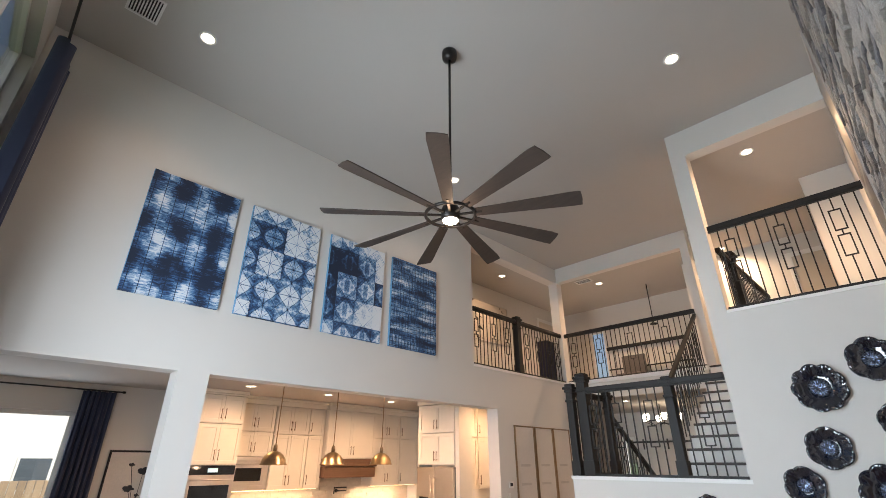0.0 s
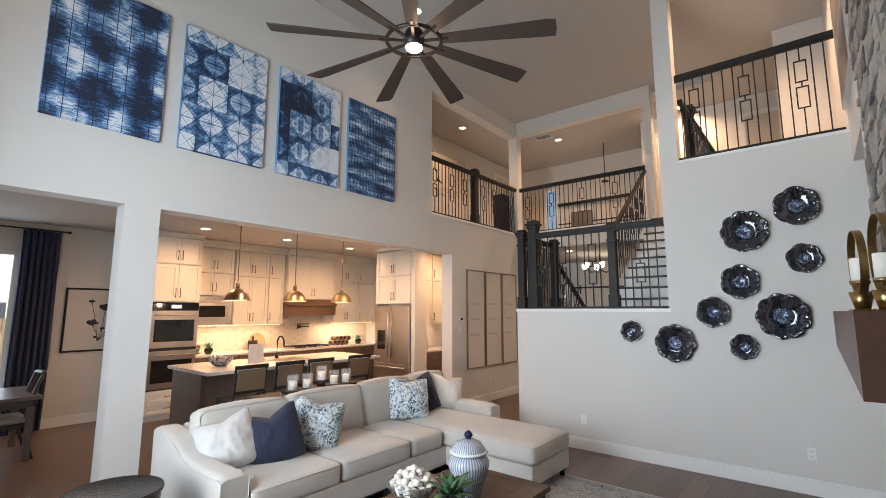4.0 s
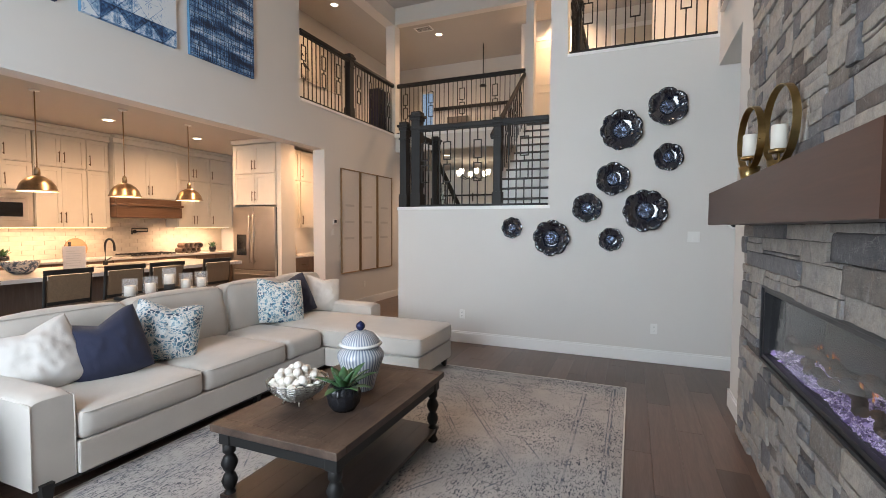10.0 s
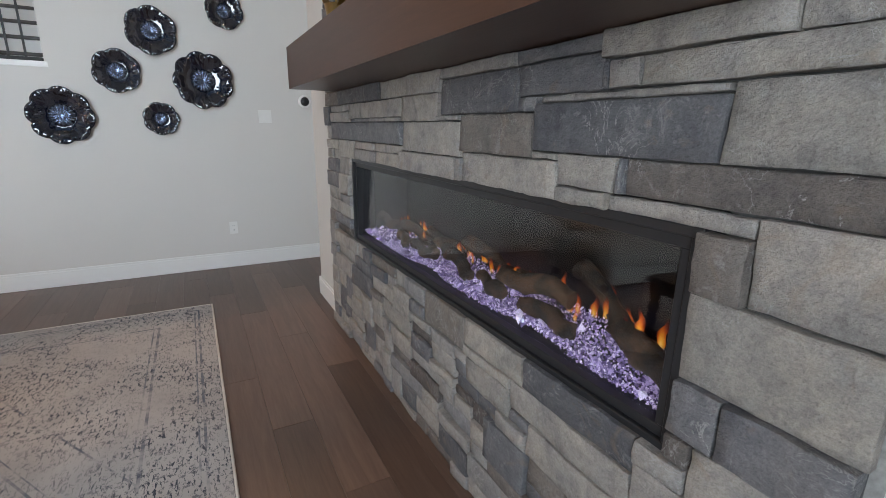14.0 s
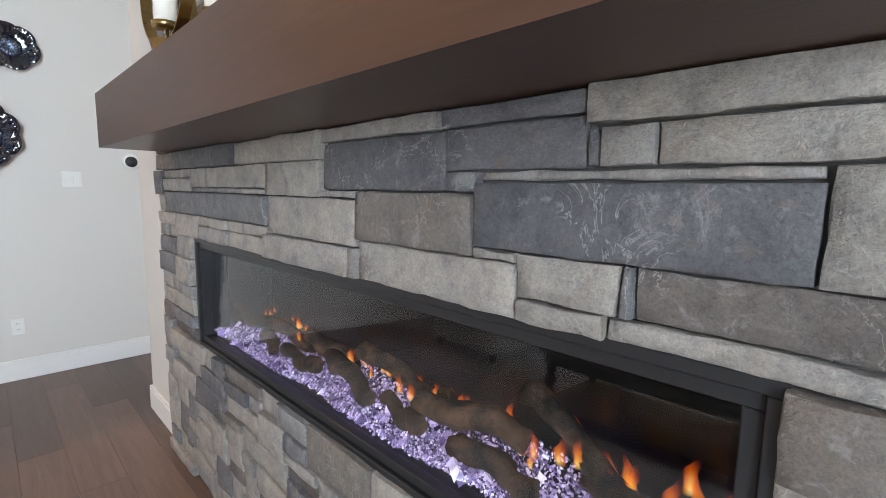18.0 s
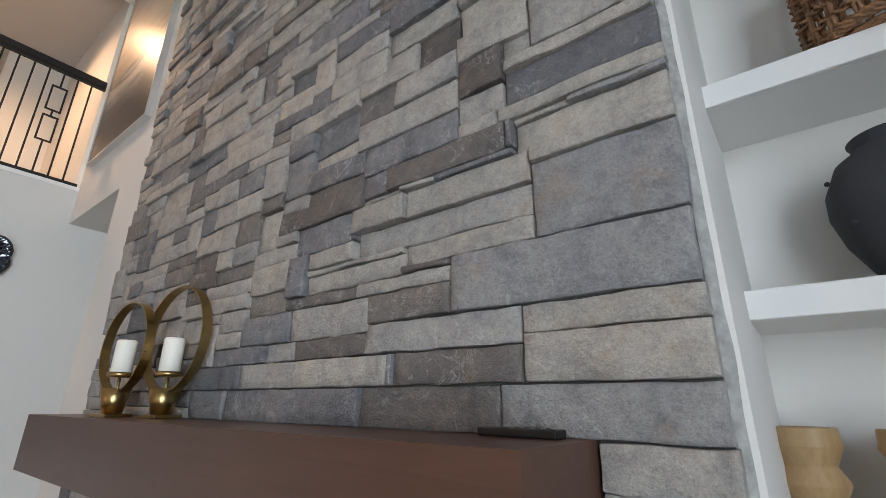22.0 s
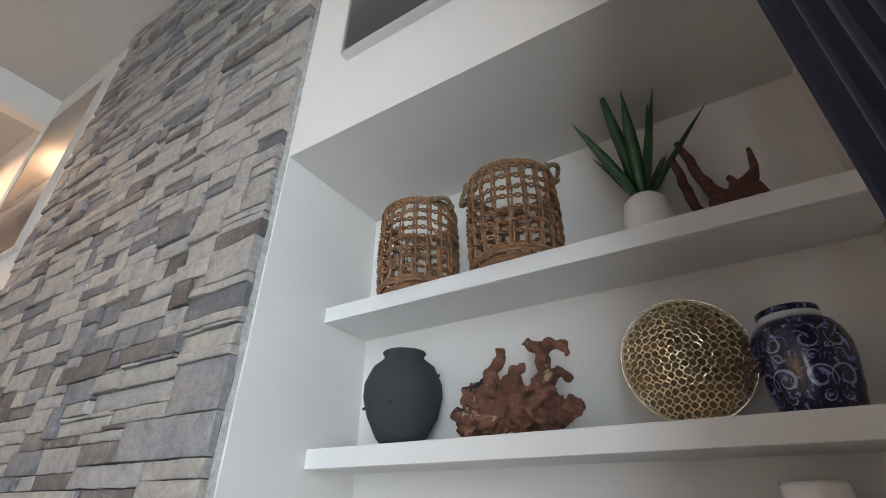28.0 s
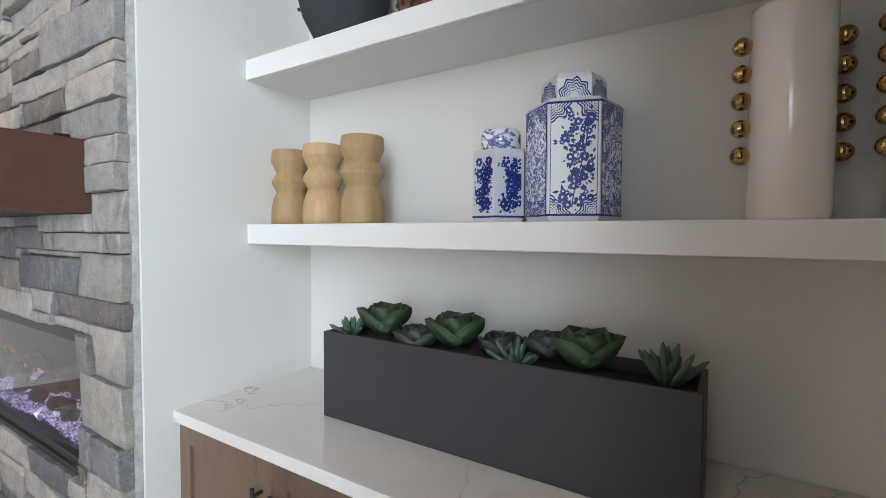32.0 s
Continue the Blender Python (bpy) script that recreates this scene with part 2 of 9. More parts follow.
TONES = [[(0.0, (0.31, 0.285, 0.255)), (0.3, (0.39, 0.353, 0.31)), (0.6, (0.335, 0.31, 0.288)), (1.0, (0.415, 0.373, 0.32))],
         [(0.0, (0.12, 0.118, 0.124)), (0.5, (0.16, 0.157, 0.164)), (1.0, (0.205, 0.199, 0.204))],
         [(0.0, (0.1, 0.084, 0.077)), (0.5, (0.155, 0.134, 0.121)), (1.0, (0.222, 0.193, 0.168))],
         [(0.0, (0.252, 0.245, 0.249)), (0.5, (0.298, 0.278, 0.261)), (1.0, (0.272, 0.259, 0.257))]]
STONES = [stone_material("ledge_stone", "object", q) for q in TONES]
STONES_FAR = [stone_material("ledge_stone_far", "island", q) for q in TONES]
MORTAR = plain("mortar", (0.1, 0.1, 0.098), 0.95, vary=0.15, bump=0.4, grain=150)


# ---- mesh helpers ----
def block(bm, x0, y0, z0, x1, y1, z1, bevel=0.0, seg=2):
    """A box between two corners, with rounded edges where bevel is given."""
    made = bmesh.ops.create_cube(bm, size=1)["verts"]
    for v in made:
        v.co = Vector(((x0 + x1) / 2 + v.co.x * (x1 - x0), (y0 + y1) / 2 + v.co.y * (y1 - y0), (z0 + z1) / 2 + v.co.z * (z1 - z0)))
    if bevel:
        edges = list({e for v in made for e in v.link_edges})
        made = bmesh.ops.bevel(bm, geom=edges, offset=bevel, segments=seg, affect="EDGES", profile=0.6)["verts"]
    return made


def boxed(x0, y0, z0, x1, y1, z1, bevel=0.0, seg=2):
    bm = bmesh.new()
    block(bm, x0, y0, z0, x1, y1, z1, bevel, seg)
    return bm


def turned(profile, seg=24, center=(0, 0, 0), scallop=None):
    """A lathe: rows of (radius, height) spun round z. scallop(angle, row) may scale a radius."""
    bm = bmesh.new()
    rings = []
    for k, (r, z) in enumerate(profile):
        ring = []
        if r < 1e-5:
            ring = [bm.verts.new((center[0], center[1], center[2] + z))]
        else:
            for i in range(seg):
                a = 2 * math.pi * i / seg
                rr = r * (scallop(a, k) if scallop else 1)
                ring.append(bm.verts.new((center[0] + rr * math.cos(a), center[1] + rr * math.sin(a), center[2] + z)))
        rings.append(ring)
    for a, b in zip(rings, rings[1:]):
        n = max(len(a), len(b))
        for i in range(n):
            j = (i + 1) % n
            f = [a[i % len(a)], a[j % len(a)], b[j % len(b)], b[i % len(b)]]
            f = list(dict.fromkeys(f))
            if len(f) > 2:
                bm.faces.new(f)
    bmesh.ops.recalc_face_normals(bm, faces=bm.faces)
    for f in bm.faces:
        f.smooth = True
    return bm


def tube(bm, pts, r, seg=8, closed=False, taper=None):
    """A round bar along points."""
    pts = [Vector(p) for p in pts]
    rings, n = [], len(pts)
    for i, p in enumerate(pts):
        a = pts[i - 1] if i or closed else p
        b = pts[(i + 1) % n] if i < n - 1 or closed else p
        d = (b - a).normalized()
        side = d.cross(Vector((0, 0, 1)))
        if side.length < 1e-3:
            side = d.cross(Vector((1, 0, 0)))
        side.normalize()
        up = side.cross(d)
        rr = r * (taper(i / max(1, n - 1)) if taper else 1)
        rings.append([bm.verts.new(p + rr * (math.cos(2 * math.pi * k / seg) * side + math.sin(2 * math.pi * k / seg) * up)) for k in range(seg)])
    pairs = list(zip(rings, rings[1:])) + ([(rings[-1], rings[0])] if closed else [])
    for a, b in pairs:
        for k in range(seg):
            f = bm.faces.new((a[k], a[(k + 1) % seg], b[(k + 1) % seg], b[k]))
            f.smooth = seg > 5
    if not closed:
        bm.faces.new(rings[0][::-1])
        bm.faces.new(rings[-1])
    return bm


def tubed(pts, r, seg=8, closed=False, taper=None):
    return tube(bmesh.new(), pts, r, seg, closed, taper)


def finish(bm, name, mat, smooth=False):
    mesh = bpy.data.meshes.new(name)
    if smooth:
        for f in bm.faces:
            f.smooth = True
    bm.normal_update()
    bm.to_mesh(mesh)
    bm.free()
    mesh.materials.append(mat)
    return mesh


def part(name, bm, mat, parent, label="", smooth=False):
    """One mesh object under a thing or a part, in its parent's space."""
    ob = new(name, finish(bm, name, mat, smooth))
    ob.parent = parent
    if label:
        ob["label"] = label
    return ob


def thing(name, at, label, category, group="", kind="", turn=0):
    ob = new(name)
    ob.empty_display_size = 0.05
    ob.matrix_basis = pose(*at, 0, 0, turn)
    return tagged(ob, label, category, group, kind)


def solid(name, bm, mat, label, category="", kind="structure", group=""):
    return tagged(new(name, finish(bm, name, mat)), label, category, group, kind)


# ---- structure ----
CEILING, UPPER, HALLTOP = 6.15, 3.47, 5.95
KW, NW, EW = -5.36, 6.0, 0.28
LAND = 1.74


def wall(name, boxes, label, mat=None, bevel=0.0):
    bm = bmesh.new()
    for b in boxes:
        block(bm, *b)
    return solid(name, bm, mat or WALL, label, "wall")


floor = solid("floor", boxed(-9.7, SOUTH - 0.2, FLOOR - 0.2, 1.1, 14.2, FLOOR - 0.02), SUBFLOOR, "brown wood plank floor through the whole ground floor", "floor")
wall("wall_kitchen", [
    (KW - 0.24, 1.47, FLOOR, KW, 1.79, 2.775),
    (KW - 0.24, SOUTH - 0.2, 2.775, KW, 6.13, CEILING),
    (KW - 0.24, 6.73, FLOOR, KW, 9.6, 2.775), (KW - 0.24, 6.13, 2.775, KW, 9.3, UPPER - 0.03),
    (KW - 0.24, 9.3, 2.775, KW, 9.6, 3.1),
    (KW - 0.24, 6.13, 5.8, KW, 9.33, CEILING)], "tall off-white painted wall with a wide kitchen opening")
wall("post_upper", [(KW - 0.2, 9.18, UPPER, KW + 0.02, 9.38, 5.8)], "white square post on the upper landing")
wall("wall_north", [
    (-1.49, NW, FLOOR, 1.0, NW + 0.14, 3.5), (-1.49, NW, 3.5, -1.29, NW + 0.2, CEILING), (-1.29, NW, 5.75, 1.0, NW + 0.2, CEILING),
    (-3.56, NW, FLOOR, -1.49, NW + 0.14, LAND - 0.03)], "white painted wall under the loft, hung with glass plates")
wall("wall_stair_side", [(-3.56, NW + 0.14, FLOOR, -3.44, 7.0, LAND - 0.03), (-1.49, NW + 0.14, FLOOR, -1.37, 9.5, 3.45)], "white painted wall along the staircase")
wall("wall_east", [
    (0.9, SOUTH - 0.2, FLOOR, 1.02, 1.39, 3.2), (0.9, 4.87, FLOOR, 1.02, NW, 3.2),
    (EW, SOUTH - 0.2, 3.2, 1.02, 1.37, CEILING), (EW, 4.38, 3.2, 1.02, NW, CEILING),
    (EW, 1.37, FLOOR, 1.02, 1.66, CEILING), (EW, 1.66, FLOOR, 1.02, 3.88, 0.6), (EW, 1.66, 1.162, 1.02, 3.88, CEILING), (0.75, 1.66, 0.6, 1.02, 3.88, 1.162),
    (EW, 3.88, FLOOR, 1.02, 4.87, 3.2)], "white painted wall with niches at both sides of a stone chimney")
wall("wall_south", [
    (-9.8, SOUTH - 0.2, FLOOR, -5.15, SOUTH, CEILING), (-0.8, SOUTH - 0.2, FLOOR, 1.02, SOUTH, CEILING),
    (-5.15, SOUTH - 0.2, FLOOR, -0.8, SOUTH, 0.35), (-5.15, SOUTH - 0.2, 5.5, -0.8, SOUTH, CEILING)], "white painted wall with tall windows")
wall("wall_dining", [
    (-9.7, SOUTH, FLOOR, -9.35, -0.25, 3.05), (-9.7, -0.25, FLOOR, -9.35, 1.3, 0.5), (-9.7, -0.25, 2.62, -9.35, 1.3, 3.05),
    (-9.7, 1.3, FLOOR, -9.35, 2.78, 3.05), (-9.7, 2.78, FLOOR, -9.3, 8.4, 3.05)], "off-white painted wall of the dining corner and kitchen")
wall("wall_kitchen_north", [(-9.3, 8.1, FLOOR, -7.1, 8.22, 3.05), (-7.1, 7.55, FLOOR, -6.95, 9.2, 3.05), (-6.95, 8.6, FLOOR, KW - 0.24, 8.72, 3.05)], "painted wall behind the refrigerator")
wall("wall_foyer", [(-7.3, 12.6, FLOOR, -5.9, 12.75, 3.1), (-5.9, 12.6, FLOOR, -5.55, 12.75, 0.9), (-5.9, 12.6, 2.5, -5.55, 12.75, 3.1), (-5.55, 12.6, FLOOR, -1.25, 12.75, 3.1), (-1.37, 9.5, FLOOR, -1.25, 12.6, 3.1), (-7.42, 9.2, FLOOR, -7.3, 12.75, 3.1)], "warm-lit wall of the entry hall")
wall("wall_upper_hall", [
    (-7.14, 6.13, UPPER, -7.0, 12.34, HALLTOP), (-7.0, 6.13, UPPER, KW - 0.24, 6.27, HALLTOP),
    (-7.0, 12.2, UPPER, -6.2, 12.34, HALLTOP), (-6.2, 12.2, UPPER, -5.75, 12.34, 3.95), (-6.2, 12.2, 5.3, -5.75, 12.34, HALLTOP),
    (-5.75, 12.2, UPPER, -2.9, 12.34, HALLTOP), (-2.9, 10.6, UPPER, -2.78, 12.34, HALLTOP), (-2.9, 10.5, UPPER, 1.1, 10.62, HALLTOP)], "warm-lit beige wall of the upper hall")
wall("wall_loft", [(0.28, NW + 0.2, UPPER, 0.42, 10.5, HALLTOP), (-0.32, 8.2, UPPER, 0.28, 8.34, HALLTOP)], "warm-lit beige wall of the loft")
# all ceilings share the colour with the dimness painted in
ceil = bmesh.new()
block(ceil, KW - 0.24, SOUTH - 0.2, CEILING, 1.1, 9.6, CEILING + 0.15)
solid("ceiling", ceil, CEIL_DIMMED, "flat white ceiling of the tall room, its dimness put into the colour", "ceiling")
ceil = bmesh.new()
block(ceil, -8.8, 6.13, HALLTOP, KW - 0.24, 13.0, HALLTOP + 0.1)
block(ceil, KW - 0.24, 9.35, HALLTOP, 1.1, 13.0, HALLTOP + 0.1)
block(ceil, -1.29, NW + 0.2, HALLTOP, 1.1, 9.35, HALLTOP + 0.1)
solid("ceiling_upper_hall", ceil, CEIL_DIMMED, "white ceiling of the upper hall and loft, coloured darker for its dimness", "ceiling")
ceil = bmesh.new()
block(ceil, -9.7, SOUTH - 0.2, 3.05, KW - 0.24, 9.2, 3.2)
solid("ceiling_kitchen", ceil, CEIL_DIMMED, "white ceiling of the kitchen and dining corner, coloured darker for its dimness", "ceiling")
solid("ceiling_foyer", boxed(-7.42, 9.32, 3.1, -1.25, 12.75, 3.2), CEIL_DIMMED, "white ceiling of the entry hall, coloured darker for its dimness", "ceiling")
wall("beam_north", [(KW + 0.02, 9.18, 5.8, -2.35, 9.35, CEILING), (-2.5, 9.18, UPPER, -2.35, 9.38, 5.8)], "white header beam and post at the upper hall")
upper = bmesh.new()
block(upper, -8.66, 6.27, 3.22, KW - 0.24, 12.2, UPPER - 0.012)
block(upper, KW - 0.24, 9.3, 3.2, -1.37, 12.2, UPPER - 0.012)
block(upper, -1.37, NW + 0.2, 3.3, 0.28, 10.5, UPPER - 0.012)
solid("floor_upper", upper, CARPET, "grey carpeted upper floor", "floor")
edge = bmesh.new()
block(edge, KW - 0.12, 6.13, UPPER - 0.03, KW + 0.015, 9.2, UPPER + 0.012, 0.004)
block(edge, KW, 9.17, UPPER - 0.06, -2.45, 9.3, UPPER + 0.012, 0.004)
block(edge, -1.29, NW - 0.006, 3.5, EW, NW + 0.2, 3.535, 0.004)
block(edge, -3.58, NW - 0.004, LAND - 0.03, -1.47, NW + 0.16, LAND + 0.012, 0.004)
block(edge, -3.58, NW + 0.16, LAND - 0.03, -3.42, 7.0, LAND + 0.012, 0.004)
solid("trim_rail_edges", edge, TRIM, "white painted cap along the landings", "trim")
solid("header_strip", boxed(KW + 0.02, 9.19, 3.1, -2.5, 9.3, UPPER - 0.06), WALL, "white face of the upper floor edge", "trim")


def skirting(name, runs, label="white painted baseboard with a square top"):
    bm = bmesh.new()
    for x0, y0, x1, y1, nx, ny in runs:
        for z, h, d in ((FLOOR + 0.001, FLOOR + 0.13, 0.016), (FLOOR + 0.1301, FLOOR + 0.15, 0.01)):
            block(bm, min(x0, x1, x0 + nx * d, x1 + nx * d), min(y0, y1, y0 + ny * d, y1 + ny * d), z,
                  max(x0, x1, x0 + nx * d, x1 + nx * d), max(y0, y1, y0 + ny * d, y1 + ny * d), h, 0.002, 1)
    return solid(name, bm, TRIM, label, "baseboard")


skirting("baseboard_north", [(-3.56, NW, 0.9, NW, 0, -1), (0.9, 4.87, 0.9, NW - 0.02, -1, 0), (EW, 4.305, EW, 4.87, -1, 0), (EW - 0.016, 4.87, 0.88, 4.87, 0, 1)])
skirting("baseboard_kitchen", [(KW, 6.73, KW, 9.6, 1, 0), (KW, 1.47, KW, 1.79, 1, 0), (KW - 0.24, 1.47, KW + 0.016, 1.47, 0, -1), (KW - 0.24, 6.73, KW + 0.016, 6.73, 0, -1),
                               (-3.56, NW, -3.56, 7.0, -1, 0), (-5.5, 12.6, -1.4, 12.6, 0, -1)])
skirting("baseboard_dining", [(-9.35, SOUTH, -9.35, 2.78, 1, 0), (-9.35, SOUTH, -4.75, SOUTH, 0, 1)])


# ---- staircase and railings ----
def stair(name, x0, x1, y0, z0, n, rise, run, way, label):
    """A flight of dark treads and white risers: each a part; way is +1 when it climbs towards +y."""
    top = thing(name, ((x0 + x1) / 2, y0, z0), label, "staircase")
    w = (x1 - x0) / 2
    for i in range(n):
        ya, yb = sorted((way * run * i, way * run * (i + 1)))
        zb = rise * (i + 1)
        part("riser", boxed(-w, ya, zb - 0.34 if z0 > 0 else 0, w, yb, zb - 0.033), TRIM, top, "white painted riser")
        nose = sorted((way * (run * i - 0.025), way * run * (i + 1)))
        part("tread", boxed(-w, nose[0], zb - 0.032, w, nose[1], zb, 0.01), TREAD, top, "dark stained wooden tread")
    return top


TREAD = wood("dark_tread_wood", (0.03, 0.024, 0.022), (0.06, 0.047, 0.04), 0, 0.4, True, 0.8)
stair("upper_flight", -2.47, -1.5, 6.98, LAND, 10, 0.173, 0.245, 1, "stair flight with white risers and dark treads to the upper hall")
stair("lower_flight", -3.44, -2.55, 9.53, FLOOR, 10, 0.177, 0.255, -1, "stair flight with white risers and dark treads to the landing")
solid("landing", boxed(-3.44, NW + 0.14, 1.5, -1.49, 6.98, LAND - 0.005), TREAD, "dark wooden stair landing", "landing")

BALUSTER = finish(boxed(-0.0065, -0.0065, 0, 0.0065, 0.0065, 1), "baluster", IRON)


def ornament_mesh():
    """One bent bar: a baluster that opens into two rectangles, one above the other."""
    bm = bmesh.new()
    t, w = 0.0065, 0.05
    cuts_x = (-w - t, -w + t, -t, t, w - t, w + t)
    cuts_z = (0, 0.3, 0.313, 0.537, 0.55, 0.6, 0.613, 0.837, 0.85, 1)

    def solid_cell(i, j):
        z = (cuts_z[j] + cuts_z[j + 1]) / 2
        if j in (1, 3, 5, 7):
            return True
        return i in (0, 4) if j in (2, 6) else i == 2

    grid = {}

    def vert(i, j, s):
        if (i, j, s) not in grid:
            grid[(i, j, s)] = bm.verts.new((cuts_x[i], s * t, cuts_z[j]))
        return grid[(i, j, s)]
    full = {(i, j) for i in range(5) for j in range(9) if solid_cell(i, j)}
    for i, j in full:
        for s in (-1, 1):
            bm.faces.new((vert(i, j, s), vert(i + 1, j, s), vert(i + 1, j + 1, s), vert(i, j + 1, s)))
        for di, dj, a, b in ((-1, 0, (i, j), (i, j + 1)), (1, 0, (i + 1, j), (i + 1, j + 1)), (0, -1, (i, j), (i + 1, j)), (0, 1, (i, j + 1), (i + 1, j + 1))):
            if (i + di, j + dj) not in full:
                bm.faces.new((vert(*a, -1), vert(*b, -1), vert(*b, 1), vert(*a, 1)))
    bmesh.ops.recalc_face_normals(bm, faces=bm.faces)
    return finish(bm, "ornament", IRON)


ORNAMENT = ornament_mesh()


def railing(name, a, b, height, label, ornaments, gap=0.105, foot=True, tiers=0):
    """A straight or climbing rail from a to b with square iron balusters."""
    a, b = Vector(a), Vector(b)
    top = thing(name, a, label, "railing")
    d = b - a
    flat = math.hypot(d.x, d.y)
    yaw = math.atan2(d.y, d.x)
    turn = Matrix.Rotation(yaw, 4, "Z")
    n = max(2, round(flat / gap))

    def bar(z0, z1, w, bev):
        bm = boxed(0, -w / 2, z0, flat, w / 2, z1, bev)
        for v in bm.verts:
            v.co.z += v.co.x / flat * d.z
        bm.transform(turn)
        return bm
    part("handrail", bar(height - 0.065, height, 0.062, 0.014), BLACK_WOOD, top, "black stained wooden handrail")
    part("fillet", bar(height - 0.085, height - 0.066, 0.035, 0), BLACK_WOOD, top)
    if foot:
        part("shoe_rail", bar(0, 0.028, 0.05, 0.004), BLACK_WOOD, top)
    for i in range(tiers):
        z = 0.12 + i * 0.15
        part("cross_bar", bar(z, z + 0.012, 0.012, 0), IRON, top)
    base = 0.028 if foot else 0.0
    for i in range(1, n):
        f = i / n
        fancy = i in ornaments
        ob = new("ornamental_baluster" if fancy else "baluster", ORNAMENT if fancy else BALUSTER)
        ob.parent = top
        ob.matrix_basis = Matrix.Translation((d.x * f, d.y * f, d.z * f + base)) @ turn @ Matrix.Diagonal((1, 1, height - 0.085 - base, 1))
    return top


def newel(x, y, z, h, w=0.11, label="black stained wooden newel post with a stepped cap"):
    top = thing("newel_post", (x, y, z), label, "newel post", "stair newel posts")
    bm = boxed(-w / 2, -w / 2, 0, w / 2, w / 2, h - 0.12, 0.006)
    part("shaft", bm, BLACK_WOOD, top)
    bm = boxed(-w / 2 - 0.012, -w / 2 - 0.012, 0, w / 2 + 0.012, w / 2 + 0.012, 0.18, 0.006)
    part("plinth", bm, BLACK_WOOD, top)
    bm = boxed(-w / 2 - 0.012, -w / 2 - 0.012, h - 0.25, w / 2 + 0.012, w / 2 + 0.012, h - 0.22, 0.006)
    part("collar", bm, BLACK_WOOD, top)
    bm = bmesh.new()
    block(bm, -w / 2 - 0.012, -w / 2 - 0.012, h - 0.12, w / 2 + 0.012, w / 2 + 0.012, h - 0.08, 0.005)
    block(bm, -w / 2 - 0.03, -w / 2 - 0.03, h - 0.08, w / 2 + 0.03, w / 2 + 0.03, h - 0.045, 0.008)
    block(bm, -w / 2 - 0.01, -w / 2 - 0.01, h - 0.045, w / 2 + 0.01, w / 2 + 0.01, h, 0.02)
    part("cap", bm, BLACK_WOOD, top)
    return top


L12 = LAND + 0.012
U12 = UPPER + 0.012
railing("landing_railing", (-3.27, 6.035, L12), (-2.2, 6.035, L12), 1.1, "black railing with iron balusters on the stair landing", (1, 4, 8))
railing("landing_railing", (-2.1, 6.035, L12), (-1.5, 6.035, L12), 1.1, "black railing in front of the upper stair flight", (3,))
railing("landing_side_railing", (-3.5, 6.13, L12), (-3.5, 6.98, L12), 1.1, "black railing at the end of the stair landing", (2, 5))
newel(-3.5, 6.07, L12, 1.18, 0.1)
newel(-3.3, 6.07, L12, 1.3, 0.13)
newel(-2.15, 6.07, L12, 1.13, 0.1)
newel(-3.44, 7.03, L12, 1.15, 0.1)
railing("upper_flight_railing", (-2.51, 7.0, LAND + 0.19), (-2.51, 9.15, UPPER + 0.02), 0.95, "black stair railing climbing with the upper flight", (2, 5, 8, 11, 14, 17), foot=False)
railing("lower_flight_railing", (-3.5, 7.05, LAND + 0.02), (-3.5, 9.5, 0.1), 0.95, "black stair railing descending to the entry hall", (4, 9, 14, 19), foot=False)
railing("hall_railing", (KW - 0.022, 6.15, U12), (KW - 0.022, 7.48, U12), 1.07, "black balcony railing above the kitchen opening", (1, 6, 10))
railing("hall_railing", (KW - 0.022, 7.62, U12), (KW - 0.022, 9.17, U12), 1.07, "black balcony railing of the upper hall", (2, 6, 10, 13))
newel(KW - 0.05, 7.55, U12, 1.15, 0.12)
railing("hall_cross_railing", (KW + 0.04, 9.24, U12), (-2.52, 9.24, U12), 1.07, "black balcony railing over the stairwell", (2, 8, 15, 22), gap=0.1)
railing("loft_railing", (-1.27, NW + 0.02, 3.535), (EW - 0.02, NW + 0.02, 3.535), 1.09, "black loft railing with rectangle ornaments", (2, 7, 12), gap=0.103)
railing("loft_stair_railing", (-1.3, 6.4, U12), (-1.3, 9.1, U12), 1.0, "black railing between loft and stairs", (3, 9, 15))
newel(-1.3, 6.95, U12, 1.1, 0.12)

# ---- stone chimney ----
chimney = thing("stone_chimney", (0, 0, 0), "stacked grey and tan ledgestone chimney facing", "chimney")
for my0, mz0, my1, mz1 in ((1.398, FLOOR, 1.66, CEILING), (3.88, FLOOR, 4.295, CEILING), (1.66, FLOOR, 3.88, 0.6), (1.66, 1.16, 3.88, CEILING)):
    part("mortar_bed", boxed(0.262, my0, mz0, 0.279, my1, mz1), MORTAR, chimney, "grey mortar behind the stones")
FIRE = (1.7, 3.82, 0.64, 1.12)
MANT = (1.607, 4.055, 1.5, 1.725)


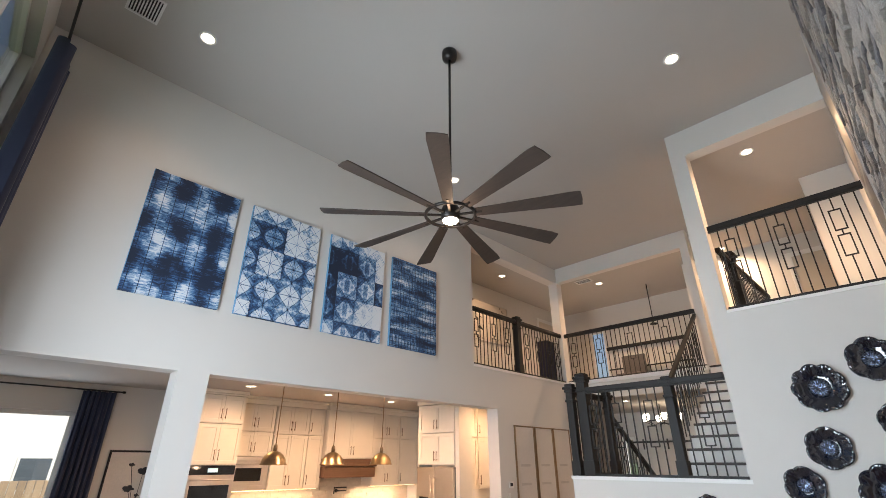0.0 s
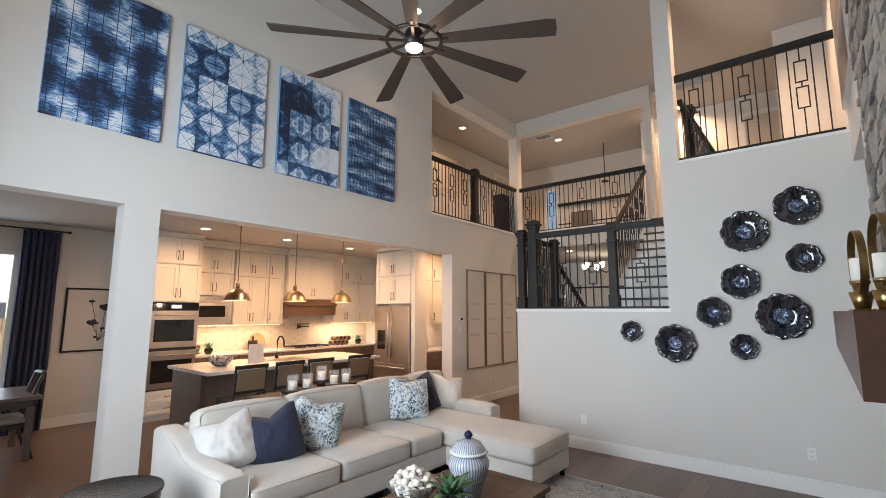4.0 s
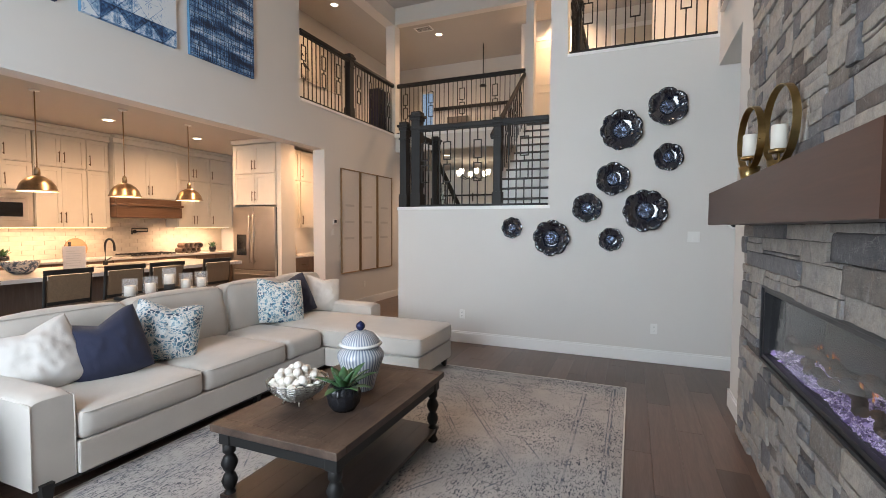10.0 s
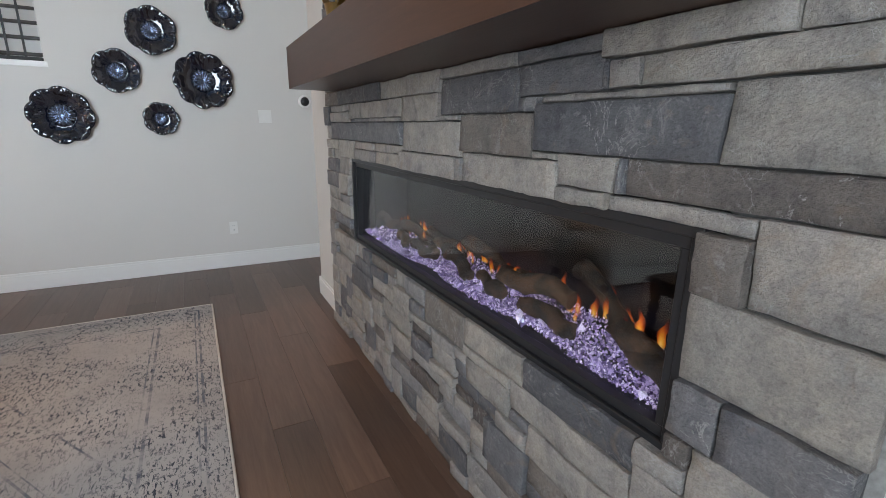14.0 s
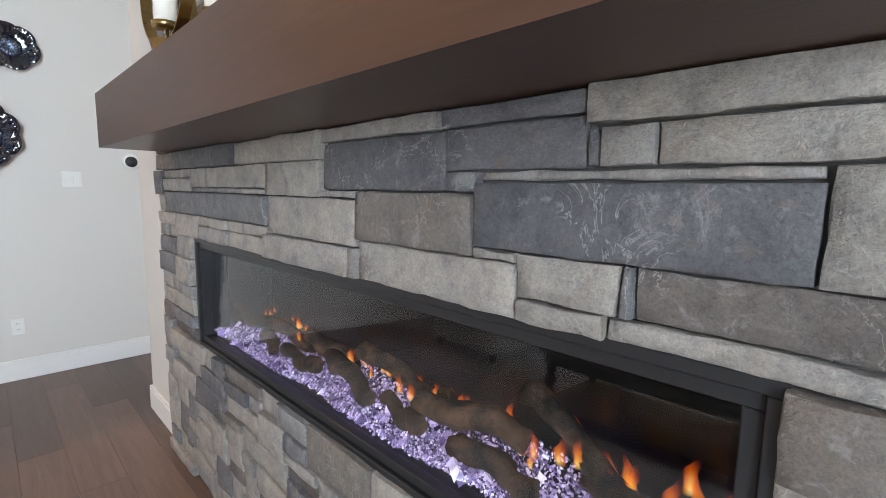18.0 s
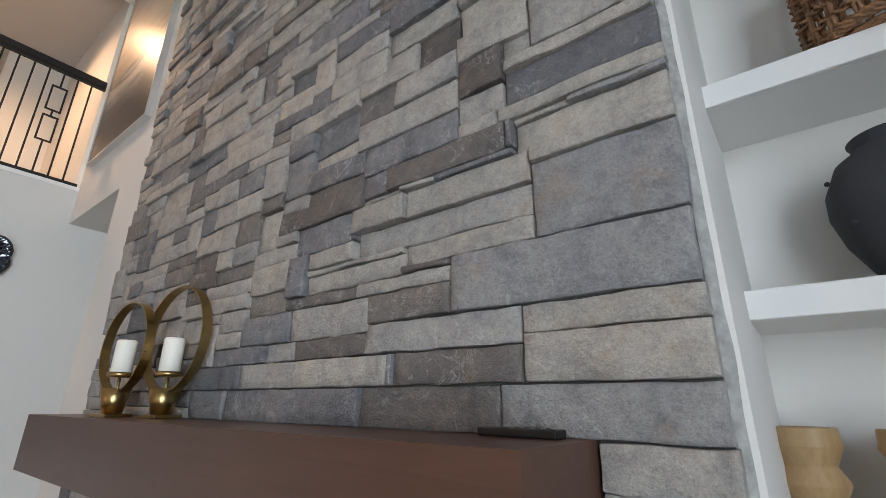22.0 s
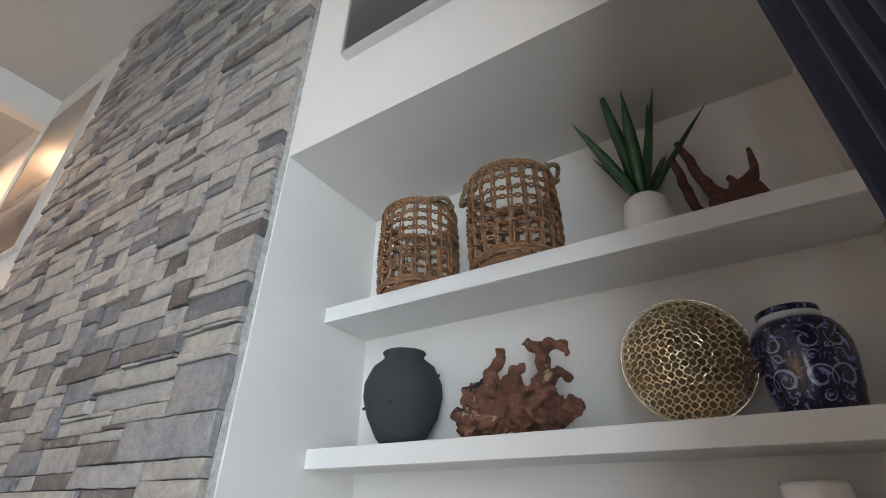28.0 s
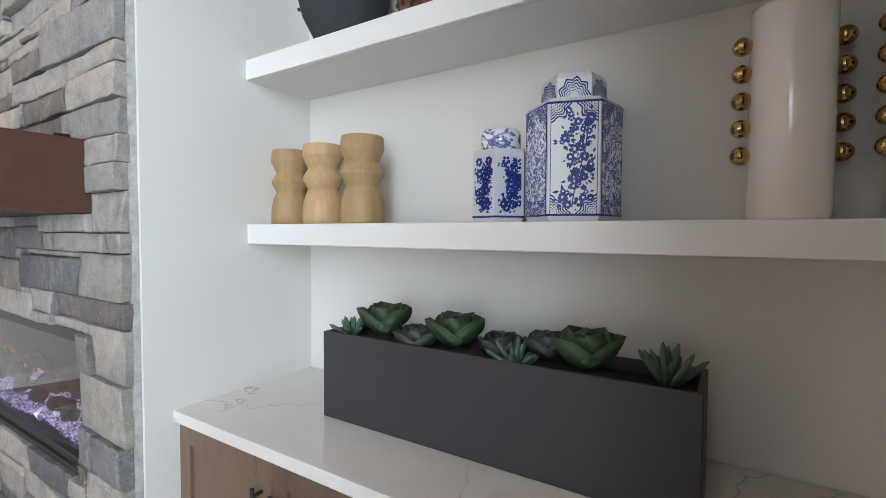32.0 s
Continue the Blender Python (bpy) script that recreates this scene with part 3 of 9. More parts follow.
def stone_bm(bm, y0, y1, z0, z1, depth, rng, tone=0, fine=True):
    """A split stone: a chiselled front with broken arrises and a wandering outline, and sides back to the mortar."""
    def cuts(a, b, step, most):
        n = max(1, min(most, int((b - a) / step)))
        e = min(0.004, (b - a) * 0.2)
        return [a] + [a + e + (b - a - 2 * e) * k / n for k in range(n + 1)] + [b]
    ys, zs, xs = cuts(y0, y1, 0.03 if fine else 0.08, 14 if fine else 5), cuts(z0, z1, 0.026 if fine else 0.05, 7 if fine else 3), 0.268
    ny, nz = len(ys) - 1, len(zs) - 1
    seed = Vector((rng.uniform(0, 90), rng.uniform(0, 90), rng.uniform(0, 90)))
    lean, tilt = rng.uniform(-0.045, 0.045), rng.uniform(-0.025, 0.025)
    chip = rng.uniform(0.4, 1.3)
    front = []
    for j in range(nz + 1):
        row = []
        for i in range(ny + 1):
            ei, ej = i in (0, ny), j in (0, nz)
            p = Vector((ys[i], zs[j], 0))
            y, z = ys[i], zs[j]
            if ei:
                y += (1 if i == 0 else -1) * (0.0015 + 0.0038 * noise.noise(p * 21 + seed))
            if ej:
                z += (1 if j == 0 else -1) * (0.0012 + 0.0036 * noise.noise(p * 17 + seed))
            x = xs - depth - lean * (z - z0) - tilt * (y - y0)
            x += 0.008 * noise.noise(p * 6 + seed) + 0.003 * noise.noise(p * 22 + seed) + (0.0022 * noise.noise(p * 61 + seed) if fine else 0)
            if ei or ej:
                x += 0.0012 + 0.009 * chip * max(0, noise.noise(p * 33 + seed) - 0.1) + rng.uniform(0, 0.0012)
            if ei and ej:
                x += rng.uniform(0, 0.006)
            row.append(bm.verts.new((min(x, xs - 0.006), y, z)))
        front.append(row)
    faces = []
    for j in range(nz):
        for i in range(ny):
            f = bm.faces.new((front[j][i], front[j][i + 1], front[j + 1][i + 1], front[j + 1][i])[::-1])
            f.smooth = 0 < i < ny - 1 and 0 < j < nz - 1
            faces.append(f)
    ring = front[0] + [r[-1] for r in front[1:]] + front[-1][-2::-1] + [r[0] for r in front[-2:0:-1]]
    back = [bm.verts.new((xs, v.co.y, v.co.z)) for v in ring]
    n = len(ring)
    for k in range(n):
        faces.append(bm.faces.new((ring[k], ring[(k + 1) % n], back[(k + 1) % n], back[k])))
    for f in faces:
        f.material_index = tone


# stones that can be told apart, in steps of two centimetres from the foot of the wall: along from, to, up from, to
TAN_LOW = [(82, 98, 74, 78), (68, 82, 74, 78), (46, 68, 76, 78), (12, 30, 75, 78), (86, 114, 70, 74), (68, 85, 69, 74), (25, 29, 72, 75),
           (6, 25, 72, 75), (60, 85, 63, 69), (0, 16, 65, 72), (36, 60, 59, 64), (62, 85, 59, 63), (28, 36, 59, 61), (27, 36, 61, 65), (12, 28, 59, 61)]
TAN_SIDE = [(0, 12, 53, 61), (0, 17, 44, 53), (0, 12, 75, 81), (0, 12, 81, 85), (0, 12, 85, 89), (20, 43, 25, 30), (20, 38, 20, 25), (43, 56, 23, 28), (0, 20, 32, 38), (0, 20, 26, 32)]
TAN_HIGH = [(0, 19, 94, 99), (38, 57, 94, 98), (19, 42, 98, 102), (0, 19, 99, 102), (42, 60, 101, 106), (28, 45, 106, 108), (36, 57, 108, 111), (17, 36, 109, 112), (17, 46, 112, 116),
            (17, 36, 116, 120), (36, 47, 116, 120), (0, 19, 120, 124), (0, 17, 118, 120), (0, 21, 125, 127), (0, 16, 134, 142), (57, 72, 94, 98)]
SLATE_ROWS = [(98, 132, 74, 78), (30, 46, 76, 78), (45, 68, 70, 76), (30, 45, 72, 76), (85, 112, 64, 69), (112, 141, 64, 69), (16, 41, 65, 71), (12, 17, 38, 44),
              (0, 12, 38, 44), (43, 63, 89, 94), (64, 77, 89, 95), (77, 90, 89, 94), (47, 61, 115, 120), (0, 20, 127, 132), (20, 40, 30, 35), (38, 49, 12, 20)]
BROWN_ROWS = [(41, 60, 64, 70), (0, 26, 61, 65), (12, 17, 53, 59), (22, 43, 89, 94), (19, 37, 94, 98), (42, 58, 98, 101), (28, 42, 102, 106), (20, 40, 121, 125), (40, 56, 28, 35), (57, 73, 28, 35)]
RUST_ROWS = [(0, 22, 89, 94), (0, 28, 102, 109), (0, 17, 109, 118)]


def stone_rects(rng):
    """The known stones, and round them a random ashlar of long thin pieces on the same grid."""
    cols, rows = 147, 310
    used = [[False] * cols for _ in range(rows)]

    def take(a, b, c, d):
        for j in range(c, d):
            for i in range(a, b):
                used[j][i] = True

    for q in (FIRE, MANT):
        take(round((q[0] - 1.36) / 0.02), round((q[1] - 1.36) / 0.02), round((q[2] - FLOOR) / 0.02), round((q[3] - FLOOR) / 0.02))
    out = []
    for tone, group in ((0, TAN_LOW), (0, TAN_SIDE), (0, TAN_HIGH), (1, SLATE_ROWS), (2, BROWN_ROWS), (3, RUST_ROWS)):
        for a, b, c, d in group:
            if any(used[j][i] for j in range(c, d) for i in range(a, b)):
                continue
            take(a, b, c, d)
            out.append((a, b, c, d, tone))
    for j in range(rows):
        for i in range(cols):
            if used[j][i]:
                continue
            run = 0
            while i + run < cols and not used[j][i + run]:
                run += 1
            w = min(run, rng.choice((6, 8, 10, 12, 14, 17, 20)))
            if run - w < 6:
                w = run if run < 31 else run // 2
            free = 0
            while j + free < rows and free < 12 and not any(used[j + free][i:i + w]):
                free += 1
            h = rng.choice((2, 3, 3, 3, 4, 4, 5, 5, 6)) if w > 8 else rng.choice((3, 4, 6, 8))
            if i and rng.random() < 0.4:
                side = 0
                while j + side < rows and used[j + side][i - 1] and side < 9:
                    side += 1
                h = side if 2 <= side <= 7 else h
            h = min(h, free)
            if w < 5:
                h = min(h, 3)
            if free - h < 2 and free < 10:
                h = free
            take(i, i + w, j, j + h)
            out.append((i, i + w, j, j + h, rng.choices((0, 1, 2, 3), (0.56, 0.22, 0.14, 0.08) if i > 17 else (0.75, 0.05, 0.1, 0.1))[0]))
    return [(1.36 + 0.02 * a, 1.36 + 0.02 * b, FLOOR + 0.02 * c, FLOOR + 0.02 * d, tone) for a, b, c, d, tone in out]


rng = random.Random(11)
rects = stone_rects(rng)
rects.sort(key=lambda r: r[2] + 0.25 * r[0])
far = bmesh.new()
for k, (y0, y1, z0, z1, tone) in enumerate(rects):
    if y0 < 1.365:
        y0 = 1.393 + rng.uniform(-0.005, 0.004)
    g, depth = rng.uniform(0.0006, 0.0018), rng.uniform(0.023, 0.045)
    if k < 300:
        bm = bmesh.new()
        stone_bm(bm, y0 + g, y1 - g, z0 + g, z1 - g, depth, rng)
        me = bpy.data.meshes.new("stone")
        bm.to_mesh(me)
        bm.free()
        me.materials.append(STONES[tone])
        ob = new("stone", me)
        ob.parent = chimney
    else:
        stone_bm(far, y0 + g, y1 - g, z0 + g, z1 - g, depth, rng, tone, z0 < 3.6)
me = bpy.data.meshes.new("far_masonry")
far.to_mesh(me)
far.free()
for m in STONES_FAR:
    me.materials.append(m)
ob = new("far_masonry", me)
ob.parent = chimney
ob["kind"] = "stuff"

# the mortar that closes the corner beside the stones
bm = bmesh.new()
rows = []
for k in range(311):
    z = FLOOR + 0.02 * k if k < 310 else CEILING - 0.001
    a = Vector((0, 0, z * 6))
    rows.append([bm.verts.new(p) for p in ((0.27, 1.404, z), (0.262 + 0.004 * noise.noise(a), 1.397, z), (0.27 + 0.004 * noise.noise(a * 2.1), 1.389 + 0.003 * noise.noise(a * 1.7), z), (0.2795, 1.38 + 0.004 * noise.noise(a * 1.3), z))])
for a, b in zip(rows, rows[1:]):
    for k in range(3):
        bm.faces.new((a[k], a[k + 1], b[k + 1], b[k])).smooth = True
bmesh.ops.recalc_face_normals(bm, faces=bm.faces)
part("corner_mortar", bm, plain("pale_mortar", (0.3, 0.29, 0.275), 0.95, vary=0.3, scale=30, bump=0.8, grain=90), chimney, "rough pale grey mortar along the corner")

# ---- mantel ----
MANTEL = wood("mantel_wood", (0.056, 0.027, 0.018), (0.098, 0.046, 0.03), 1, 0.36, False, 0.9, bump=0.08)
mantel = thing("mantel_shelf", (0.1, 2.85, 1.5), "dark reddish-brown wooden box mantel on the stone chimney", "mantel")
my0, my1 = MANT[0] - 2.85, MANT[1] - 2.85
part("front_board", boxed(-0.132, my0, 0.0, -0.1135, my1, 0.222), MANTEL, mantel)
part("top_board", boxed(-0.1132, my0 + 0.0192, 0.2005, 0.168, my1 - 0.0192, 0.2218), MANTEL, mantel)
part("bottom_board", boxed(-0.113, my0 + 0.0195, 0.0005, 0.168, my1 - 0.0195, 0.02), MANTEL, mantel)
for ya in (my0, my1 - 0.019):
    part("end_board", boxed(-0.1135, ya, 0.0, 0.168, ya + 0.019, 0.222), MANTEL, mantel)
remote = thing("remote_control", (0.2, 1.735, 1.7225), "slim black plastic remote control lying on the mantel", "remote control", turn=-3)
part("case", boxed(-0.02, -0.085, 0.0, 0.02, 0.085, 0.016, 0.004), plain("black_plastic", (0.008, 0.008, 0.009), 0.4, vary=0.05, bump=0.02), remote)
for k in range(4):
    part("button", turned([(0, 0.0162), (0.005, 0.0162), (0.0045, 0.018), (0, 0.0182)], 12, (0, -0.06 + 0.022 * k, 0)), plain("grey_rubber", (0.06, 0.06, 0.062), 0.7), remote)

# ---- fireplace ----
BLACK_METAL = plain("black_metal", (0.02, 0.02, 0.022), 0.38, 0.0, vary=0.1, bump=0.02)
FIREBOX = plain("firebox_black", (0.008, 0.008, 0.009), 0.45, vary=0.0, bump=0.0)
BACK_GLASS = plain("black_mirror_panel", (0.006, 0.006, 0.0065), 0.3, vary=0.0, bump=0.0, spec=0.4)
FIRE_GLASS = glassy("fireplace_glass", (0.93, 0.95, 0.95))
LOG, lt, lb = nodes_of("charred_log")
lv = coords(lt)
char = ramp_of(lt, [(0.38, (0.01, 0.007, 0.006)), (0.5, (0.05, 0.026, 0.015)), (0.66, (0.14, 0.072, 0.038))], noise_of(lt, lv, 13, 5, 0.6, 0.6))
link(lt, mixed(lt, 0.5, char, ramp_of(lt, [(0.35, (0.3, 0.3, 0.3)), (0.65, (1.3, 1.3, 1.3))], noise_of(lt, lv, 70, 3)), "MULTIPLY"), lb.inputs["Base Color"])
lb.inputs["Roughness"].default_value = 0.75
bumped(lt, lb, noise_of(lt, lv, 48, 5, 0.7), 0.9, 0.01)
CRYSTAL, ct, cb = nodes_of("crushed_glass")
rnd = ct.nodes.new("ShaderNodeNewGeometry").outputs["Random Per Island"]
tint = ramp_of(ct, [(0.0, (0.09, 0.05, 0.16)), (0.35, (0.32, 0.24, 0.5)), (0.7, (0.56, 0.42, 0.76)), (1.0, (0.85, 0.74, 0.92))], rnd)
link(ct, tint, cb.inputs["Base Color"])
link(ct, tint, cb.inputs["Emission Color"])
cb.inputs["Roughness"].default_value, cb.inputs["Coat Weight"].default_value = 0.06, 0.6
cm = ct.nodes.new("ShaderNodeMapRange")
cm.inputs[1].default_value, cm.inputs[3].default_value, cm.inputs[4].default_value = 0.25, 0.03, 0.4
link(ct, rnd, cm.inputs[0])
link(ct, cm.outputs[0], cb.inputs["Emission Strength"])
CRYSTAL.cycles.emission_sampling = "NONE"
fy, fz = 2.755, 0.632
fireplace = thing("electric_fireplace", (0.252, fy, fz), "long black electric fireplace with logs, crystals and low flames", "fireplace")
hy, hz = 1.062, 0.492


def fire_frame(name, y0, y1, z0, z1, w, x0, x1, label=""):
    """Four mitred-looking bars round an oblong, each face a touch rounded."""
    bm = bmesh.new()
    for a, b, c, d in ((y0, y1, z0, z0 + w), (y0, y1, z1 - w, z1), (y0, y0 + w, z0 + w + 0.0004, z1 - w - 0.0004), (y1 - w, y1, z0 + w + 0.0004, z1 - w - 0.0004)):
        block(bm, x0, a, c, x1, b, d, 0.002, 1)
    return part(name, bm, BLACK_METAL, fireplace, label)


fire_frame("outer_frame", -hy, hy, 0.0, hz, 0.022, -0.004, 0.12, "matt black steel frame")
fire_frame("inner_frame", -hy + 0.0225, hy - 0.0225, 0.0225, hz - 0.0225, 0.026, 0.008, 0.07)
bm = bmesh.new()
block(bm, 0.33, -hy, 0, 0.345, hy, hz)
part("back_panel", bm, BACK_GLASS, fireplace, "glossy black back panel")
bm = bmesh.new()
block(bm, 0.125, -hy, 0.0, 0.329, hy, 0.05)
block(bm, 0.125, -hy, hz - 0.02, 0.329, hy, hz)
block(bm, 0.125, -hy, 0.0505, 0.329, -hy + 0.03, hz - 0.021)
block(bm, 0.125, hy - 0.03, 0.0505, 0.329, hy, hz - 0.021)
part("firebox", bm, FIREBOX, fireplace)
gi = 0.049
bm = boxed(-0.002, -hy + gi, 0, 0.002, hy - gi, hz - 2 * gi)
bm.transform(Matrix.Translation((0.036, 0, gi)) @ Matrix.Rotation(radians(2.4), 4, "Y"))
pane = part("glass_pane", bm, FIRE_GLASS, fireplace, "dark reflecting glass")
pane.visible_shadow = False
rng = random.Random(5)
bm = bmesh.new()
for i in range(13000):
    y = rng.uniform(-hy + 0.06, hy - 0.06)
    x = 0.046 + 0.23 * rng.random() ** 1.3
    s = rng.uniform(0.0025, 0.0065) if i % 60 else rng.uniform(0.014, 0.022)
    z = 0.052 + rng.uniform(0, 0.02) + 0.02 * max(0, math.sin(y * 9) * math.sin(x * 30)) + 0.05 * max(0, x - 0.07)
    vs = [bm.verts.new((x + s * rng.uniform(0.5, 1.2) * dx + s * rng.uniform(-0.4, 0.4), y + s * rng.uniform(0.5, 1.2) * dy, z + s * rng.uniform(0.5, 1.2) * dz + s * rng.uniform(-0.4, 0.4)))
          for dx, dy, dz in ((1, 0, 0), (-1, 0, 0), (0, 1, 0), (0, -1, 0), (0, 0, 1), (0, 0, -1))]
    for a in (0, 1):
        for b in (2, 3):
            for c in (4, 5):
                bm.faces.new((vs[a], vs[b], vs[c]))
bmesh.ops.recalc_face_normals(bm, faces=bm.faces)
ob = part("crystals", bm, CRYSTAL, fireplace, "purple-lit crushed glass crystals")
ob["kind"] = "stuff"


def log_bm(a, b, r, seed):
    """A knotty log between two points, with a broken end."""
    a, b = Vector(a), Vector(b)
    pts = [a.lerp(b, k / 11) + Vector((0.006 * math.sin(k * 0.9 + seed), 0, 0.01 * math.sin(k * 0.7 + seed))) for k in range(12)]
    bm = tubed(pts, r, 14, taper=lambda f: 0.86 + 0.12 * math.sin(f * 5 + seed))
    for v in bm.verts:
        v.co += 0.3 * r * noise.noise_vector(v.co * 22 + Vector((seed, 0, 0))) + 0.14 * r * noise.noise_vector(v.co * 60)
    return bm


# lying logs: along from, to, how deep they start and end, their rise, and thickness
for k, (ya, yb, xa, xb, za, zb, r) in enumerate((
        (-0.98, -0.72, 0.1, 0.2, 0.09, 0.11, 0.03), (-0.9, -0.55, 0.14, 0.24, 0.1, 0.24, 0.036), (-0.66, -0.42, 0.1, 0.12, 0.1, 0.1, 0.034), (-0.6, -0.28, 0.16, 0.12, 0.17, 0.16, 0.036),
        (-0.3, -0.12, 0.1, 0.14, 0.09, 0.1, 0.03), (-0.3, 0.02, 0.22, 0.16, 0.12, 0.21, 0.032), (-0.08, 0.2, 0.11, 0.15, 0.1, 0.15, 0.033), (0.12, 0.34, 0.2, 0.14, 0.12, 0.19, 0.03),
        (0.22, 0.46, 0.1, 0.12, 0.1, 0.1, 0.03), (0.4, 0.66, 0.2, 0.15, 0.11, 0.17, 0.032), (0.52, 0.74, 0.1, 0.16, 0.09, 0.11, 0.028), (0.72, 0.98, 0.18, 0.14, 0.11, 0.16, 0.03))):
    part("log", log_bm((xa, ya, za), (xb, yb, zb), r, k * 1.7), LOG, fireplace, "charred brown fake log")
FLAME, ft, fb = nodes_of("flame")
fb.inputs["Base Color"].default_value = (0, 0, 0, 1)
fb.inputs["Roughness"].default_value, fb.inputs["Specular IOR Level"].default_value = 1.0, 0.0
sep = ft.nodes.new("ShaderNodeSeparateXYZ")
link(ft, coords(ft, (1, 1, 1), "Generated"), sep.inputs[0])


def step_math(op, a, b=0.0):
    m = ft.nodes.new("ShaderNodeMath")
    m.operation = op
    for k, v in enumerate((a, b)):
        if hasattr(v, "is_linked"):
            link(ft, v, m.inputs[k])
        else:
            m.inputs[k].default_value = v
    return m.outputs[0]


off = step_math("MULTIPLY", step_math("ABSOLUTE", step_math("SUBTRACT", sep.outputs[1], 0.5)), 2.0)
core = step_math("SUBTRACT", 1.0, step_math("POWER", off, 1.6))
tip = step_math("SUBTRACT", 1.0, sep.outputs[2])
body = step_math("MULTIPLY", core, tip)
link(ft, ramp_of(ft, [(0.0, (0.5, 0.05, 0.05)), (0.3, (1.0, 0.16, 0.01)), (0.65, (1.0, 0.42, 0.05)), (1.0, (1.0, 0.7, 0.25))], body), fb.inputs["Emission Color"])
fb.inputs["Emission Strength"].default_value = 1.5
FLAME.cycles.emission_sampling = "NONE"
foot = ramp_of(ft, [(0.0, (0.1, 0.1, 0.1)), (0.2, (1, 1, 1))], sep.outputs[2])
link(ft, step_math("MULTIPLY", step_math("MULTIPLY", body, 0.75), foot), fb.inputs["Alpha"])
rng = random.Random(3)
for k in range(64):
    y = -0.96 + 0.03 * k + rng.uniform(-0.03, 0.03)
    h, w = rng.uniform(0.03, 0.075) * (1.25 if y < -0.5 else 0.85), rng.uniform(0.008, 0.022)
    x, z = rng.choice((0.17, 0.21, 0.25)), rng.uniform(0.09, 0.15)
    bend = rng.uniform(-0.02, 0.02)
    bm = bmesh.new()
    rows = []
    for q in range(9):
        f = q / 8
        hw_ = w * max(0.02, math.sin(math.pi * min(1, 0.22 + 0.78 * f)) ** 0.9)
        cy = y + bend * f * f + 0.004 * math.sin(q * 1.3 + k)
        rows.append([bm.verts.new((x + dx, cy + hw_ * dy, z + h * f)) for dx, dy in ((0, -1), (-0.003, -0.5), (-0.004, 0), (-0.003, 0.5), (0, 1))])
    for a, b in zip(rows, rows[1:]):
        for i in range(4):
            bm.faces.new((a[i], a[i + 1], b[i + 1], b[i])).smooth = True
    part("flame", bm, FLAME, fireplace, "small orange flame tongue")

# ---- built-in shelves in the niche ----
for k, z in enumerate((2.598, 2.033, 1.471)):
    sh = thing("floating_shelf", (0.75, 0.48, z - 0.068), "thick white painted floating shelf in the niche", "shelf", "niche shelves")
    part("board", boxed(-0.112, SOUTH - 0.48 + 0.002, 0, 0.148, 1.388 - 0.48, 0.068), SHELF_PAINT, sh)
    part("front_lip", boxed(-0.13, SOUTH - 0.48 + 0.002, 0, -0.112, 1.388 - 0.48, 0.068, 0.002, 1), SHELF_PAINT, sh)
QUARTZ, qt, qb = nodes_of("veined_quartz")
qv = coords(qt)
vv = ramp_of(qt, [(0.494, (0, 0, 0)), (0.5, (1, 1, 1)), (0.506, (0, 0, 0))], noise_of(qt, qv, 1.5, 5, 0.55, 0.6))
mask = ramp_of(qt, [(0.4, (0, 0, 0)), (0.58, (1, 1, 1))], noise_of(qt, qv, 2.3, 2))
base = ramp_of(qt, [(0.3, (0.64, 0.61, 0.58)), (0.7, (0.7, 0.675, 0.65))], noise_of(qt, qv, 3, 4))
link(qt, mixed(qt, mixed(qt, 1.0, vv, mask, "MULTIPLY"), base, (0.36, 0.34, 0.31)), qb.inputs["Base Color"])
qb.inputs["Roughness"].default_value = 0.16
CABINET = wood("brown_cabinet_wood", (0.11, 0.068, 0.046), (0.185, 0.12, 0.083), 2, 0.42, True, 1.0, bump=0.05)


def worktop(name, x0, y0, x1, y1, z1, label, t=0.035):
    return solid(name, boxed(x0, y0, z1 - t, x1, y1, z1, 0.003), QUARTZ, label, "worktop", "object")


worktop("niche_worktop", 0.36, SOUTH + 0.002, 0.898, 1.386, 0.902, "white veined quartz top of the built-in niche cabinet")


def bar_pull(parent, a, b, mat, r=0.006, off=(-0.03, 0, 0)):
    """A straight bar handle between two points, standing off its door on two posts."""
    a, b, o = Vector(a), Vector(b), Vector(off)
    bm = tubed([a + o, b + o], r, 8)
    for f in (0.12, 0.88):
        tube(bm, [a.lerp(b, f), a.lerp(b, f) + o], r * 0.8, 6)
    return part("handle", bm, mat, parent, "slim bar handle")


def shaker(bm, w, h, t=0.02, rail=0.06):
    """A shaker door in the yz plane with its face to -x: a frame and a sunk panel."""
    block(bm, -t, -w / 2, 0, 0, -w / 2 + rail, h, 0.0015, 1)
    block(bm, -t, w / 2 - rail, 0, 0, w / 2, h, 0.0015, 1)
    block(bm, -t, -w / 2 + rail, 0, 0, w / 2 - rail, rail, 0.0015, 1)
    block(bm, -t, -w / 2 + rail, h - rail, 0, w / 2 - rail, h, 0.0015, 1)
    block(bm, -t * 0.45, -w / 2 + rail - 0.002, rail - 0.002, 0, w / 2 - rail + 0.002, h - rail + 0.002)
    return bm


